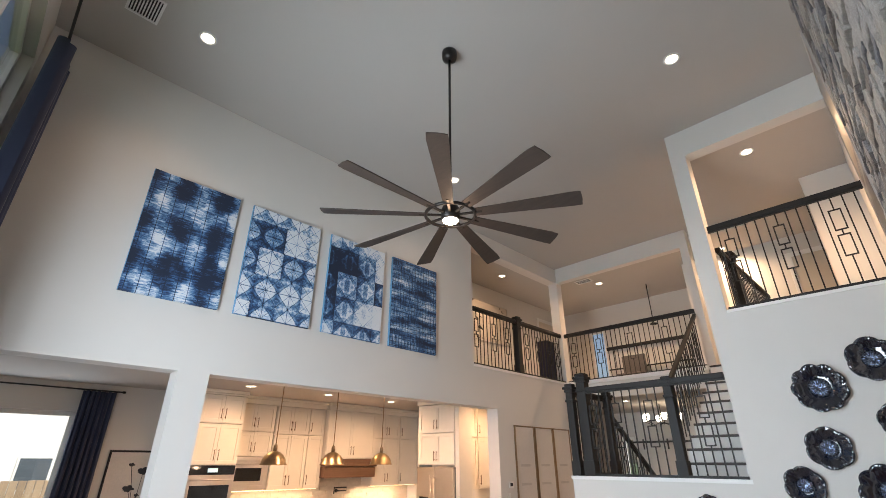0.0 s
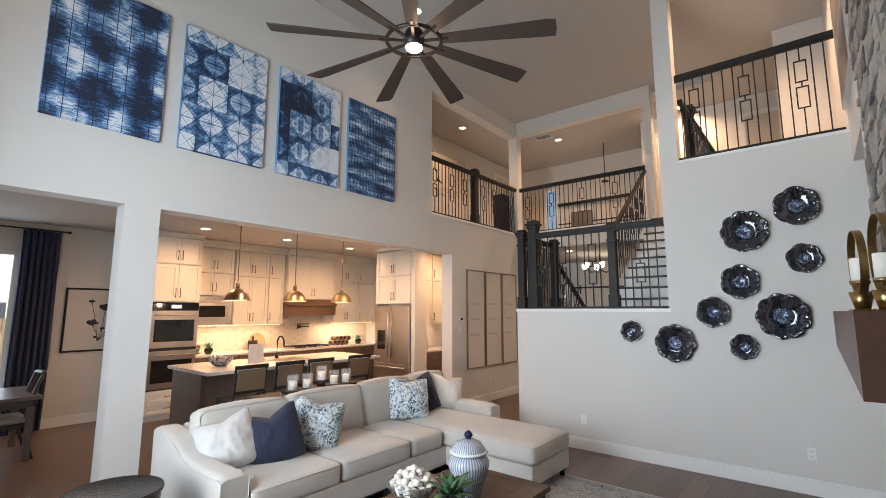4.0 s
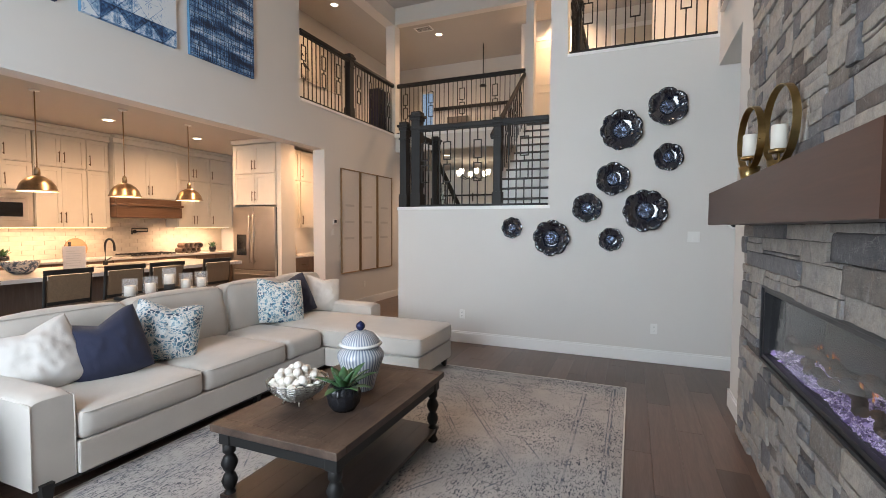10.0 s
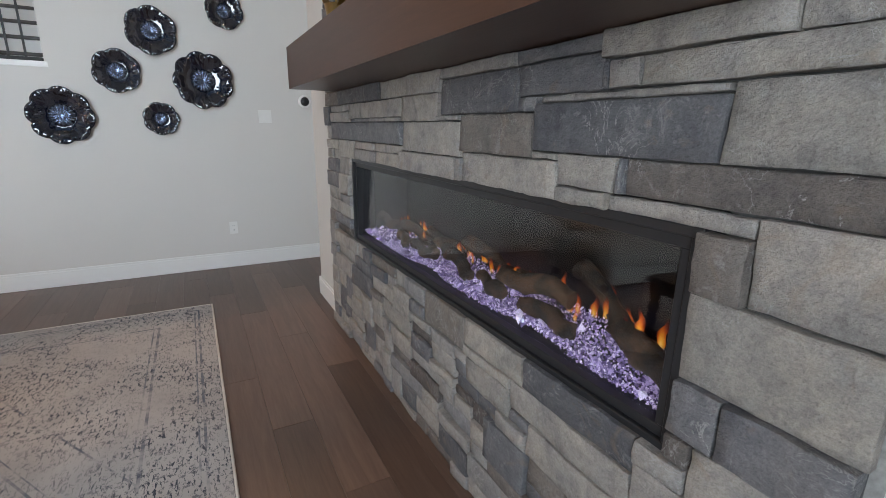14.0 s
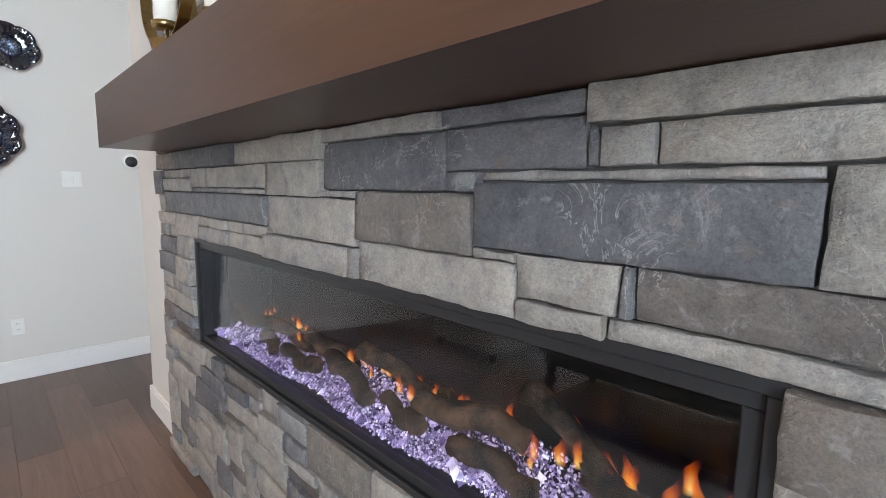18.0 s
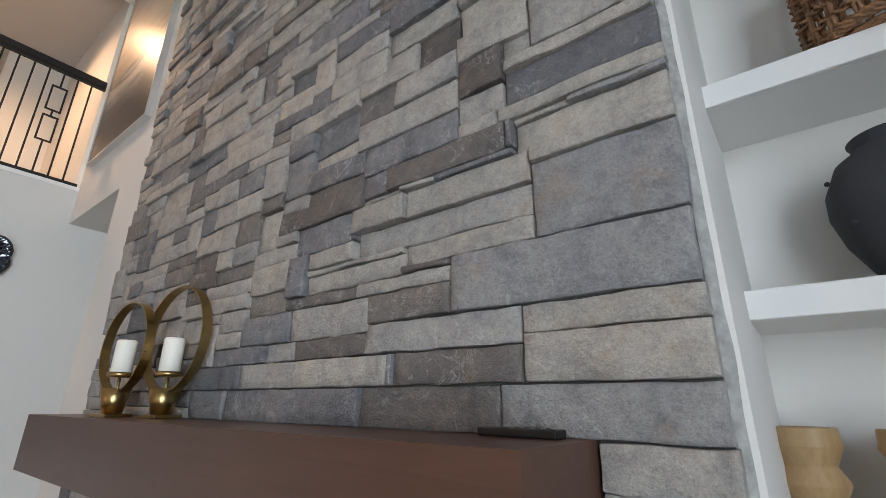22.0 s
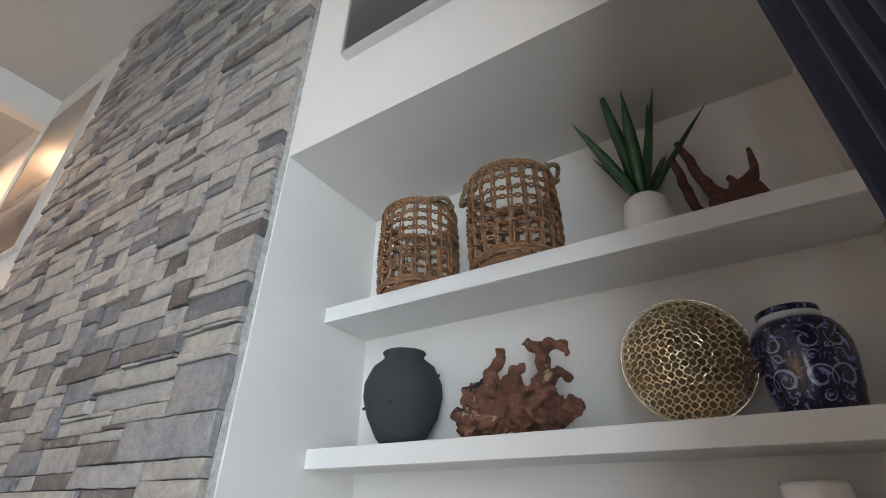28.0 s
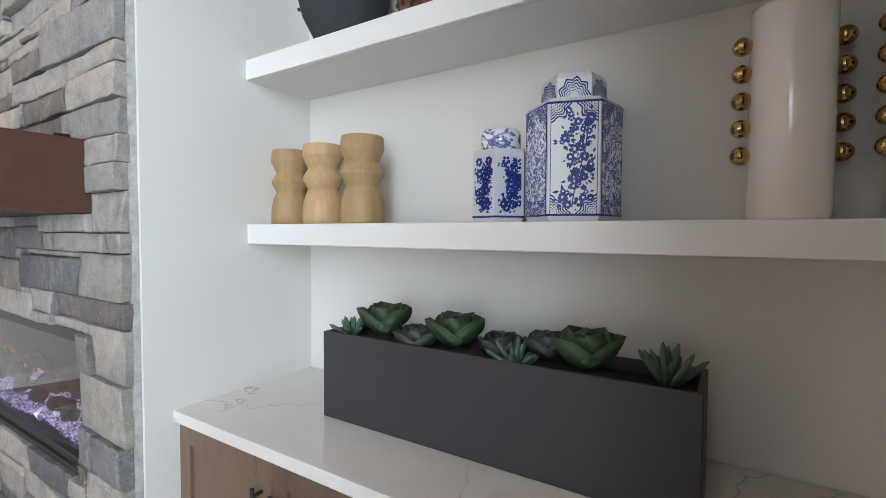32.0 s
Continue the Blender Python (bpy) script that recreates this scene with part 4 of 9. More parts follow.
def cabinet(name, at, turn, w, d, h, doors, mat, metal, label, group, toe=0.0, pull_high=True, drawers=0):
    """A cabinet unit: its front faces -x before the turn, its base at `at` in the middle of the front."""
    top = thing(name, at, label, "cabinet", group, turn=turn)
    part("body", boxed(0, -w / 2 + 0.001, toe, d, w / 2 - 0.001, h, 0.002, 1), mat, top)
    if toe:
        part("toe_kick", boxed(0.06, -w / 2, 0, d, w / 2, toe - 0.001), mat, top)
    z0 = toe + 0.012
    dh = 0.0
    if drawers:
        dh = (h - z0) / 3.2 if drawers == 1 else 0
        rows = [(h - dh, h - 0.012)] if drawers == 1 else [(z0 + (h - z0) * i / drawers, z0 + (h - z0) * (i + 1) / drawers - 0.006) for i in range(drawers)]
        for za, zb in rows:
            dr = part("drawer", shaker(bmesh.new(), w - 0.012, zb - za, 0.02, 0.045), mat, top)
            dr.location = (-0.001, 0, za)
            bar_pull(dr, (-0.02, -0.09, (zb - za) / 2), (-0.02, 0.09, (zb - za) / 2), metal)
    if drawers < 2:
        hh = h - z0 - dh - 0.008
        for i in range(doors):
            dw = (w - 0.012) / doors
            door = part("door", shaker(bmesh.new(), dw - 0.004, hh), mat, top)
            door.location = (-0.001, -w / 2 + 0.006 + dw * (i + 0.5), z0)
            side = (1 if i % 2 == 0 else -1) * (dw / 2 - 0.035)
            za = hh - 0.24 if pull_high else 0.06
            bar_pull(door, (-0.02, side, za), (-0.02, side, za + 0.17), metal)
    return top


for k, y in enumerate((0.935, 0.03)):
    cabinet("built_in_cabinet", (0.4, y, FLOOR), 0, 0.9, 0.49, 0.926, 2, CABINET, IRON, "brown stained shaker base cabinet with black bar handles in the niche", "niche cabinets", toe=0.09, drawers=0)

# ---- floor planks ----
planks = []
x = -9.35
k = 0
while x < 0.88:
    y = SOUTH - (k * 0.517) % 1.5
    while y < 12.6:
        y0, y1 = max(y, SOUTH), min(y + 1.5, 12.6)
        blocked = y0 > 5.98 and -3.56 < x + 0.09 < 0.9 and y1 < 9.4
        if y1 - y0 > 0.05 and not blocked:
            planks.append((x, y0, y1))
        y += 1.5
    x += 0.187
    k += 1


# ---- soft shapes ----
def cushion(cx, cy, cz, w, d, h, r=0.05, puff=0.02, n=7):
    """A stuffed box: rounded edges, faces that swell a little."""
    bm = bmesh.new()
    bmesh.ops.create_cube(bm, size=2)
    bmesh.ops.subdivide_edges(bm, edges=bm.edges[:], cuts=n, use_grid_fill=True)
    half = Vector((w / 2, d / 2, h / 2))
    r = min(r, h / 2 * 0.98, w / 2, d / 2)
    for v in bm.verts:
        q = Vector([math.sin(math.pi / 2 * max(-1, min(1, c))) for c in v.co])
        p = Vector([q[k] * half[k] for k in range(3)])
        inner = Vector([max(-half[k] + r, min(half[k] - r, p[k])) for k in range(3)])
        off = p - inner
        if off.length > 1e-6:
            p = inner + off.normalized() * r
        swell = [(1 - q[(k + 1) % 3] ** 2) * (1 - q[(k + 2) % 3] ** 2) for k in range(3)]
        for k in range(3):
            p[k] += puff * (0.5 if k < 2 else 1) * swell[k] * (1 if q[k] > 0.98 else -1 if q[k] < -0.98 else 0)
        p.z += 0.004 * noise.noise(p * 5)
        v.co = p + Vector((cx, cy, cz))
    for f in bm.faces:
        f.smooth = True
    return bm


def pillow_bm(size, thick, seed=0, n=22, chop=0.0):
    """A square scatter cushion in the xz plane with drawn-out corners and creases; it stands on z = 0."""
    bm = bmesh.new()
    s = size / 2
    sheets = []
    for side in (1, -1):
        grid = []
        for j in range(n + 1):
            row = []
            for i in range(n + 1):
                u, v = 2 * i / n - 1, 2 * j / n - 1
                edge = abs(u) > 0.999 or abs(v) > 0.999
                if side < 0 and edge:
                    row.append(sheets[0][j][i])
                    continue
                pull = 1 - 0.035 * (1 - u * u) * abs(v) ** 3 - 0.05 * (u * v) ** 2
                pull2 = 1 - 0.035 * (1 - v * v) * abs(u) ** 3 - 0.05 * (u * v) ** 2
                body = max(0, (1 - abs(u) ** 2.2) * (1 - abs(v) ** 2.2)) ** 0.72
                crease = (0.026 * noise.noise(Vector((u * 2.3, v * 2.3, seed + side))) + 0.014 * noise.noise(Vector((u * 6, v * 4, seed + side))) + 0.0035 * noise.noise(Vector((u * 15 + v * 5, v * 9, seed + side)))) * body
                dent = chop * size * max(0, v) ** 2 * max(0, 1 - 1.25 * abs(u)) ** 1.2
                row.append(bm.verts.new((u * s * pull2, side * (thick / 2 * body + crease) * (1 - 0.5 * dent / (0.12 * size)), s + v * s * pull - dent)))
            grid.append(row)
        sheets.append(grid)
        for j in range(n):
            for i in range(n):
                f = bm.faces.new((grid[j][i], grid[j][i + 1], grid[j + 1][i + 1], grid[j + 1][i])[::-side])
                f.smooth = True
    return bm


def fabric(name, color, scale=420.0, vary=0.05, rough=0.92, bump=0.35, sheen=0.25):
    m, t, b = nodes_of(name)
    v = coords(t)
    wide, weave = noise_of(t, v, 5), noise_of(t, v, scale, 2)
    lo, hi = [c * (1 - vary) for c in color], [min(1, c * (1 + vary)) for c in color]
    col = mixed(t, 0.35, ramp_of(t, [(0.3, lo), (0.7, hi)], wide), ramp_of(t, [(0.3, [c * 0.85 for c in color]), (0.7, hi)], weave))
    link(t, col, b.inputs["Base Color"])
    b.inputs["Roughness"].default_value, b.inputs["Sheen Weight"].default_value = rough, sheen
    bumped(t, b, weave, bump, 0.002)
    return m


IVORY = fabric("ivory_upholstery", (0.52, 0.485, 0.44), vary=0.07)
NAVY = fabric("navy_cloth", (0.013, 0.016, 0.04), sheen=0.1)
WHITE_CLOTH = fabric("white_cloth", (0.52, 0.495, 0.465), 300)
CURTAIN = fabric("navy_curtain_cloth", (0.034, 0.042, 0.085), 380, sheen=0.15)


def leafy_cloth(name, seed, light, deep, mid):
    m, t, b = nodes_of(name)
    v = coords(t)
    mp = t.nodes.new("ShaderNodeMapping")
    mp.inputs["Location"].default_value = (seed, seed * 2, 0)
    link(t, v, mp.inputs[0])
    vor = t.nodes.new("ShaderNodeTexVoronoi")
    vor.inputs["Scale"].default_value = 26
    vor.feature = "DISTANCE_TO_EDGE"
    warp = t.nodes.new("ShaderNodeVectorMath")
    warp.operation = "MULTIPLY_ADD"
    wn_ = t.nodes.new("ShaderNodeTexNoise")
    wn_.inputs["Scale"].default_value = 11
    link(t, mp.outputs[0], wn_.inputs["Vector"])
    link(t, wn_.outputs[1], warp.inputs[0])
    warp.inputs[1].default_value = (0.16, 0.16, 0.16)
    link(t, mp.outputs[0], warp.inputs[2])
    link(t, warp.outputs[0], vor.inputs["Vector"])
    leaf = ramp_of(t, [(0.06, (0, 0, 0)), (0.12, (1, 1, 1))], vor.outputs[0])
    hue = ramp_of(t, [(0.38, deep), (0.5, mid), (0.62, light)], noise_of(t, mp.outputs[0], 14, 3, 0.6, 1.0))
    link(t, mixed(t, leaf, light, hue), b.inputs["Base Color"])
    b.inputs["Roughness"].default_value = 0.9
    bumped(t, b, noise_of(t, v, 350, 2), 0.3, 0.002)
    return m


LEAF_A = leafy_cloth("blue_leaf_cloth", 0.3, (0.72, 0.73, 0.7), (0.02, 0.06, 0.13), (0.1, 0.3, 0.42))
LEAF_B = leafy_cloth("grey_blue_leaf_cloth", 2.1, (0.66, 0.66, 0.63), (0.03, 0.06, 0.11), (0.14, 0.28, 0.36))

# ---- rug ----
RUG, rt, rb = nodes_of("distressed_rug")
rv = coords(rt)
b1_ = noise_of(rt, rv, 1.3, 5, 0.6, 1.0)
fl = noise_of(rt, rv, 46, 4, 0.7)
st = noise_of(rt, coords(rt, (26, 7, 1)), 3.2, 4, 0.7, 0.4)
base = ramp_of(rt, [(0.3, (0.32, 0.31, 0.305)), (0.5, (0.4, 0.385, 0.375)), (0.7, (0.45, 0.43, 0.415))], b1_)
worn = ramp_of(rt, [(0.36, (0.15, 0.15, 0.15)), (0.56, (1, 1, 1))], noise_of(rt, rv, 2.6, 3, 0.5, 0.6))
fleck = ramp_of(rt, [(0.55, (0, 0, 0)), (0.59, (1, 1, 1))], st)
fleck2 = ramp_of(rt, [(0.56, (0, 0, 0)), (0.6, (1, 1, 1))], fl)
col = mixed(rt, mixed(rt, 1.0, fleck, worn, "MULTIPLY"), base, (0.05, 0.058, 0.078))
col = mixed(rt, mixed(rt, 1.0, fleck2, mixed(rt, 1.0, worn, (0.7, 0.7, 0.7), "MULTIPLY"), "MULTIPLY"), col, (0.06, 0.068, 0.09))
# border bands and a medallion of lines, worn away in places
sx = rt.nodes.new("ShaderNodeSeparateXYZ")
link(rt, rv, sx.inputs[0])


def calc(t, op, a, b=0.0, c=None):
    m = t.nodes.new("ShaderNodeMath")
    m.operation = op
    for k, v in enumerate((a, b) if c is None else (a, b, c)):
        if hasattr(v, "is_linked"):
            link(t, v, m.inputs[k])
        else:
            m.inputs[k].default_value = v
    return m.outputs[0]


RUGX, RUGY = (-3.5, -0.545), (1.1, 4.97)
rhx, rhy = (RUGX[1] - RUGX[0]) / 2, (RUGY[1] - RUGY[0]) / 2
ex = calc(rt, "SUBTRACT", rhx, calc(rt, "ABSOLUTE", sx.outputs[0]))
ey = calc(rt, "SUBTRACT", rhy, calc(rt, "ABSOLUTE", sx.outputs[1]))
ed = calc(rt, "MINIMUM", ex, ey)
diamond = calc(rt, "ADD", calc(rt, "MULTIPLY", calc(rt, "ABSOLUTE", sx.outputs[0]), 1.5), calc(rt, "ABSOLUTE", sx.outputs[1]))
lines = None
for src, at, w in ((ed, 0.1, 0.006), (ed, 0.125, 0.004), (ed, 0.34, 0.007), (ed, 0.37, 0.004), (diamond, 1.3, 0.009), (diamond, 1.36, 0.005), (diamond, 0.9, 0.009), (diamond, 0.84, 0.005), (diamond, 1.7, 0.008)):
    one = calc(rt, "LESS_THAN", calc(rt, "ABSOLUTE", calc(rt, "SUBTRACT", src, at)), w)
    lines = one if lines is None else calc(rt, "MAXIMUM", lines, one)
link(rt, mixed(rt, calc(rt, "MULTIPLY", calc(rt, "MULTIPLY", lines, 0.8), ramp_of(rt, [(0.42, (0.1, 0.1, 0.1)), (0.58, (1, 1, 1))], noise_of(rt, rv, 7, 3))), col, (0.09, 0.105, 0.14)), rb.inputs["Base Color"])
rb.inputs["Roughness"].default_value = 0.95
bumped(rt, rb, fl, 0.5, 0.004)
rug = thing("area_rug", ((RUGX[0] + RUGX[1]) / 2, (RUGY[0] + RUGY[1]) / 2, FLOOR), "large distressed grey and cream patterned area rug on the plank floor", "rug")
part("rug_field", boxed(-rhx + 0.012, -rhy + 0.012, 0.001, rhx - 0.012, rhy - 0.012, 0.012, 0.003, 1), RUG, rug)
bm = bmesh.new()
for x0, y0, x1, y1 in ((-rhx, -rhy, rhx, -rhy + 0.012), (-rhx, rhy - 0.012, rhx, rhy), (-rhx, -rhy + 0.012, -rhx + 0.012, rhy - 0.012), (rhx - 0.012, -rhy + 0.012, rhx, rhy - 0.012)):
    block(bm, x0, y0, 0.001, x1, y1, 0.013, 0.003, 1)
part("binding", bm, fabric("rug_binding", (0.58, 0.55, 0.5)), rug, "cream stitched edge")
RUGTOP = FLOOR + 0.012

# ---- sectional sofa ----
SOFA = (-4.0, 3.2, RUGTOP)
sofa = thing("sectional_sofa", SOFA, "ivory upholstered sectional sofa with a chaise on the rug", "sofa")


def at_sofa(x, y, z):
    return x - SOFA[0], y - SOFA[1], z - SOFA[2]


def sofa_box(name, x0, y0, z0, x1, y1, z1, r=0.03, label="", mat=None):
    a, b = at_sofa(x0, y0, z0), at_sofa(x1, y1, z1)
    return part(name, boxed(*a, *b, r, 3), mat or IVORY, sofa, label, smooth=False)


sofa_box("seat_base", -4.62, 1.9, 0.04, -3.44, 5.01, 0.23, 0.015)
sofa_box("chaise_base", -3.435, 4.16, 0.04, -2.36, 4.99, 0.23, 0.015)
sofa_box("back_frame", -4.74, 1.9, 0.04, -4.5, 5.01, 0.7, 0.05)


def sloped_arm(y0, y1, x_back, x_front, z_back, z_front):
    """An arm that swoops down from the back to a low front."""
    prof = []
    for k in range(15):
        f = k / 14
        s = 0.5 - 0.5 * math.cos(math.pi * min(1, max(0, (f - 0.12) / 0.5)))
        prof.append((x_back + (x_front - x_back) * f, z_back + (z_front - z_back) * s))
    prof[-1] = (x_front, prof[-1][1] - 0.02)
    bm = bmesh.new()
    rows = []
    for y, dz in ((y0, -0.03), (y0 + 0.025, -0.006), (y0 + 0.06, 0), (y1 - 0.06, 0), (y1 - 0.025, -0.006), (y1, -0.03)):
        rows.append([bm.verts.new(at_sofa(x, y, z + dz)) for x, z in prof])
    for a, b in zip(rows, rows[1:]):
        for k in range(14):
            bm.faces.new((a[k], a[k + 1], b[k + 1], b[k])).smooth = True
    low = []
    for r, y in ((rows[0], y0), (rows[-1], y1)):
        lo = [bm.verts.new(at_sofa(x, y, 0.04)) for x, z in prof]
        low.append(lo)
        for k in range(14):
            bm.faces.new((r[k], lo[k], lo[k + 1], r[k + 1]))
    for k in (0, 14):
        bm.faces.new([r[k] for r in rows] + [low[1][k], low[0][k]])
    bmesh.ops.recalc_face_normals(bm, faces=bm.faces)
    return bm


part("arm", sloped_arm(1.68, 1.895, -4.74, -3.46, 0.7, 0.545), IVORY, sofa, "sloping arm with piped edges")
bm = bmesh.new()
for y in (1.682, 1.893):
    tube(bm, [at_sofa(-4.7 + 1.24 * k / 14, y, (0.67 - 0.155 * (0.5 - 0.5 * math.cos(math.pi * min(1, max(0, (k / 14 - 0.12) / 0.5)))))) for k in range(15)] + [at_sofa(-3.46, y, 0.06)], 0.0045, 6)
part("piping", bm, IVORY, sofa)
part("arm", sloped_arm(5.015, 5.23, -4.74, -3.4, 0.7, 0.545), IVORY, sofa)
part("seat_cushion", cushion(*at_sofa(-3.95, 2.32, 0.32), 1.04, 0.83, 0.19, 0.05, 0.018, 10), IVORY, sofa)
part("seat_cushion", cushion(*at_sofa(-3.95, 3.18, 0.32), 1.04, 0.87, 0.19, 0.05, 0.018, 10), IVORY, sofa)
part("seat_cushion", cushion(*at_sofa(-3.95, 3.88, 0.32), 1.04, 0.5, 0.19, 0.05, 0.015, 10), IVORY, sofa)
part("chaise_cushion", cushion(*at_sofa(-3.4, 4.575, 0.33), 2.12, 0.84, 0.2, 0.055, 0.02, 10), IVORY, sofa)
for x0, x1, y0, y1, z in ((-4.4, -3.43, 1.91, 2.73, 0.392), (-4.4, -3.43, 2.75, 3.61, 0.392), (-4.4, -2.345, 4.16, 4.99, 0.405)):
    bm = tubed([at_sofa(x0, y0, z), at_sofa(x1 - 0.04, y0, z), at_sofa(x1, y0 + 0.04, z), at_sofa(x1, y1 - 0.04, z), at_sofa(x1 - 0.04, y1, z), at_sofa(x0, y1, z)], 0.0045, 6)
    part("piping", bm, IVORY, sofa)
for y0, y1, up in ((1.86, 2.74, 0.0), (2.75, 3.69, 0.01), (3.7, 4.48, 0.02), (4.49, 5.2, 0.02)):
    bm = cushion(0, 0, 0, 0.22, y1 - y0, 0.5, 0.06, 0.03, 10)
    put = Matrix.Translation(at_sofa(-4.36, (y0 + y1) / 2, 0.605 + up)) @ Matrix.Rotation(radians(-11), 4, "Y")
    bm.transform(put)
    back = part("back_cushion", bm, IVORY, sofa, "loose boxed back cushion")
    h, w = 0.235, (y1 - y0) / 2 - 0.012
    bm = tubed([(0.1, -w, -h), (0.1, -w, h - 0.05), (0.1, -w + 0.05, h), (0.1, w - 0.05, h), (0.1, w, h - 0.05), (0.1, w, -h)], 0.0045, 6)
    bm.transform(put)
    part("welt", bm, IVORY, back)
for x, y in ((-3.46, 1.74), (-4.66, 1.74), (-2.42, 4.93), (-2.42, 4.22), (-4.66, 5.15), (-3.5, 3.3)):
    bm = bmesh.new()
    bmesh.ops.create_cone(bm, cap_ends=True, segments=4, radius1=0.028, radius2=0.045, depth=0.115, matrix=Matrix.Translation(at_sofa(x, y, RUGTOP + 0.0575)) @ Matrix.Rotation(radians(45), 4, "Z"))
    part("leg", bm, BLACK_WOOD, sofa, "tapered black wooden leg")
sofa_box("plinth_board", -4.6, 1.76, 0.022, -3.46, 4.97, 0.04, 0, mat=BLACK_WOOD)


def scatter(label, mat, size, x, y, z, turn, lean, roll, seed, chop=0.1):
    top = new("throw_pillow", finish(pillow_bm(size, size * 0.62, seed, 34, chop), "throw_pillow", mat, True))
    top.matrix_basis = pose(x, y, z) @ Matrix.Rotation(radians(turn), 4, "Z") @ Matrix.Rotation(radians(lean), 4, "X") @ Matrix.Rotation(radians(roll), 4, "Y")
    return tagged(top, label, "pillow", "throw pillows")


# a negative lean tips the top back
scatter("plump white linen throw pillow on the sofa", WHITE_CLOTH, 0.48, -3.96, 2.05, 0.4, 60, -24, -20, 1, 0.1)
scatter("plump navy blue throw pillow on the sofa", NAVY, 0.5, -3.84, 2.37, 0.395, 56, -20, -16, 2, 0.17)
scatter("white and teal leaf-patterned throw pillow on the sofa", LEAF_B, 0.5, -3.95, 2.76, 0.4, 56, -22, 12, 3, 0.12)
scatter("white and teal leaf-patterned throw pillow near the chaise", LEAF_A, 0.52, -4.02, 4.2, 0.42, 64, -24, 6, 4)
scatter("navy blue throw pillow near the chaise", NAVY, 0.5, -4.12, 4.6, 0.425, 60, -22, -14, 5)
scatter("white linen throw pillow at the chaise end", WHITE_CLOTH, 0.46, -4.05, 4.93, 0.425, 62, -22, 12, 6)

# ---- coffee table ----
TABLETOP, tt_, tb_ = nodes_of("weathered_table_wood")
tv = coords(tt_)
tcol = ramp_of(tt_, [(0.3, (0.03, 0.017, 0.012)), (0.5, (0.062, 0.037, 0.026)), (0.7, (0.115, 0.074, 0.053))], noise_of(tt_, coords(tt_, (9, 1.6, 9)), 1.6, 6, 0.65, 1.0))
tcol = mixed(tt_, 0.45, tcol, ramp_of(tt_, [(0.36, (0.03, 0.018, 0.013)), (0.66, (0.13, 0.09, 0.067))], noise_of(tt_, tv, 5, 4, 0.6, 0.5)))
saw = ramp_of(tt_, [(0.6, (0, 0, 0)), (0.66, (0.6, 0.6, 0.6))], noise_of(tt_, coords(tt_, (7, 60, 7)), 1.3, 3, 0.6))
saw = mixed(tt_, 1.0, saw, ramp_of(tt_, [(0.5, (0, 0, 0)), (0.64, (1, 1, 1))], noise_of(tt_, tv, 3.4, 3)), "MULTIPLY")
link(tt_, mixed(tt_, saw, tcol, (0.2, 0.155, 0.12)), tb_.inputs["Base Color"])
tb_.inputs["Roughness"].default_value = 0.5
bumped(tt_, tb_, noise_of(tt_, coords(tt_, (30, 5, 30)), 3, 5, 0.65), 0.5, 0.003)
TT = 0.44
ctab = thing("coffee_table", (-2.15, 2.67, RUGTOP), "rustic wooden coffee table with black turned legs on the rug", "coffee table")
tz = TT - RUGTOP
hw, hl = 0.4, 0.645
for k in range(5):
    x0 = -hw + 0.16 * k
    part("top_plank", boxed(x0 + 0.0003, -hl + 0.0795, tz - 0.04, x0 + 0.1597, hl - 0.0795, tz, 0.0009, 1), TABLETOP, ctab)
for y0 in (-hl, hl - 0.079):
    part("end_board", boxed(-hw, y0, tz - 0.04, hw, y0 + 0.079, tz + 0.0004, 0.003, 1), TABLETOP, ctab)
for x0, y0, x1, y1 in ((-hw + 0.05, -hl + 0.04, hw - 0.05, -hl + 0.06), (-hw + 0.05, hl - 0.06, hw - 0.05, hl - 0.04), (-hw + 0.03, -hl + 0.062, -hw + 0.05, hl - 0.062), (hw - 0.05, -hl + 0.062, hw - 0.03, hl - 0.062)):
    part("apron", boxed(x0, y0, tz - 0.115, x1, y1, tz - 0.041, 0.003, 1), BLACK_WOOD, ctab, "black apron rail")
leg_prof = [(0, 0), (0.03, 0), (0.038, 0.012), (0.03, 0.03), (0.022, 0.045), (0.03, 0.06), (0.036, 0.085), (0.03, 0.105), (0.02, 0.118), (0.03, 0.13), (0.042, 0.165), (0.03, 0.2), (0.02, 0.212),
            (0.03, 0.225), (0.044, 0.262), (0.03, 0.298), (0.02, 0.31), (0.034, 0.325), (0.034, tz - 0.1), (0, tz - 0.1)]
for x in (-1, 1):
    for y in (-1, 1):
        part("turned_leg", turned(leg_prof, 18, (x * (hw - 0.06), y * (hl - 0.07), 0)), BLACK_WOOD, ctab)
        part("leg_block", boxed(x * (hw - 0.06) - 0.036, y * (hl - 0.07) - 0.036, tz - 0.118, x * (hw - 0.06) + 0.036, y * (hl - 0.07) + 0.036, tz - 0.042, 0.003, 1), BLACK_WOOD, ctab)
# brown shelf slats, with the shade under the tabletop painted into the wood colour
LOWER_SHADED = wood("table_shelf_wood_shaded", (0.014, 0.009, 0.008), (0.03, 0.019, 0.015), 1, 0.4, False, 1.0)
for k in range(6):
    x0 = -hw + 0.03 + 0.1233 * k
    part("shelf_slat", boxed(x0 + 0.0002, -hl + 0.03, 0.075, x0 + 0.1231, hl - 0.03, 0.1, 0.0008, 1), LOWER_SHADED, ctab)
for y0 in (-hl + 0.05, hl - 0.09):
    part("shelf_bearer", boxed(-hw + 0.04, y0, 0.05, hw - 0.04, y0 + 0.04, 0.0745), BLACK_WOOD, ctab)

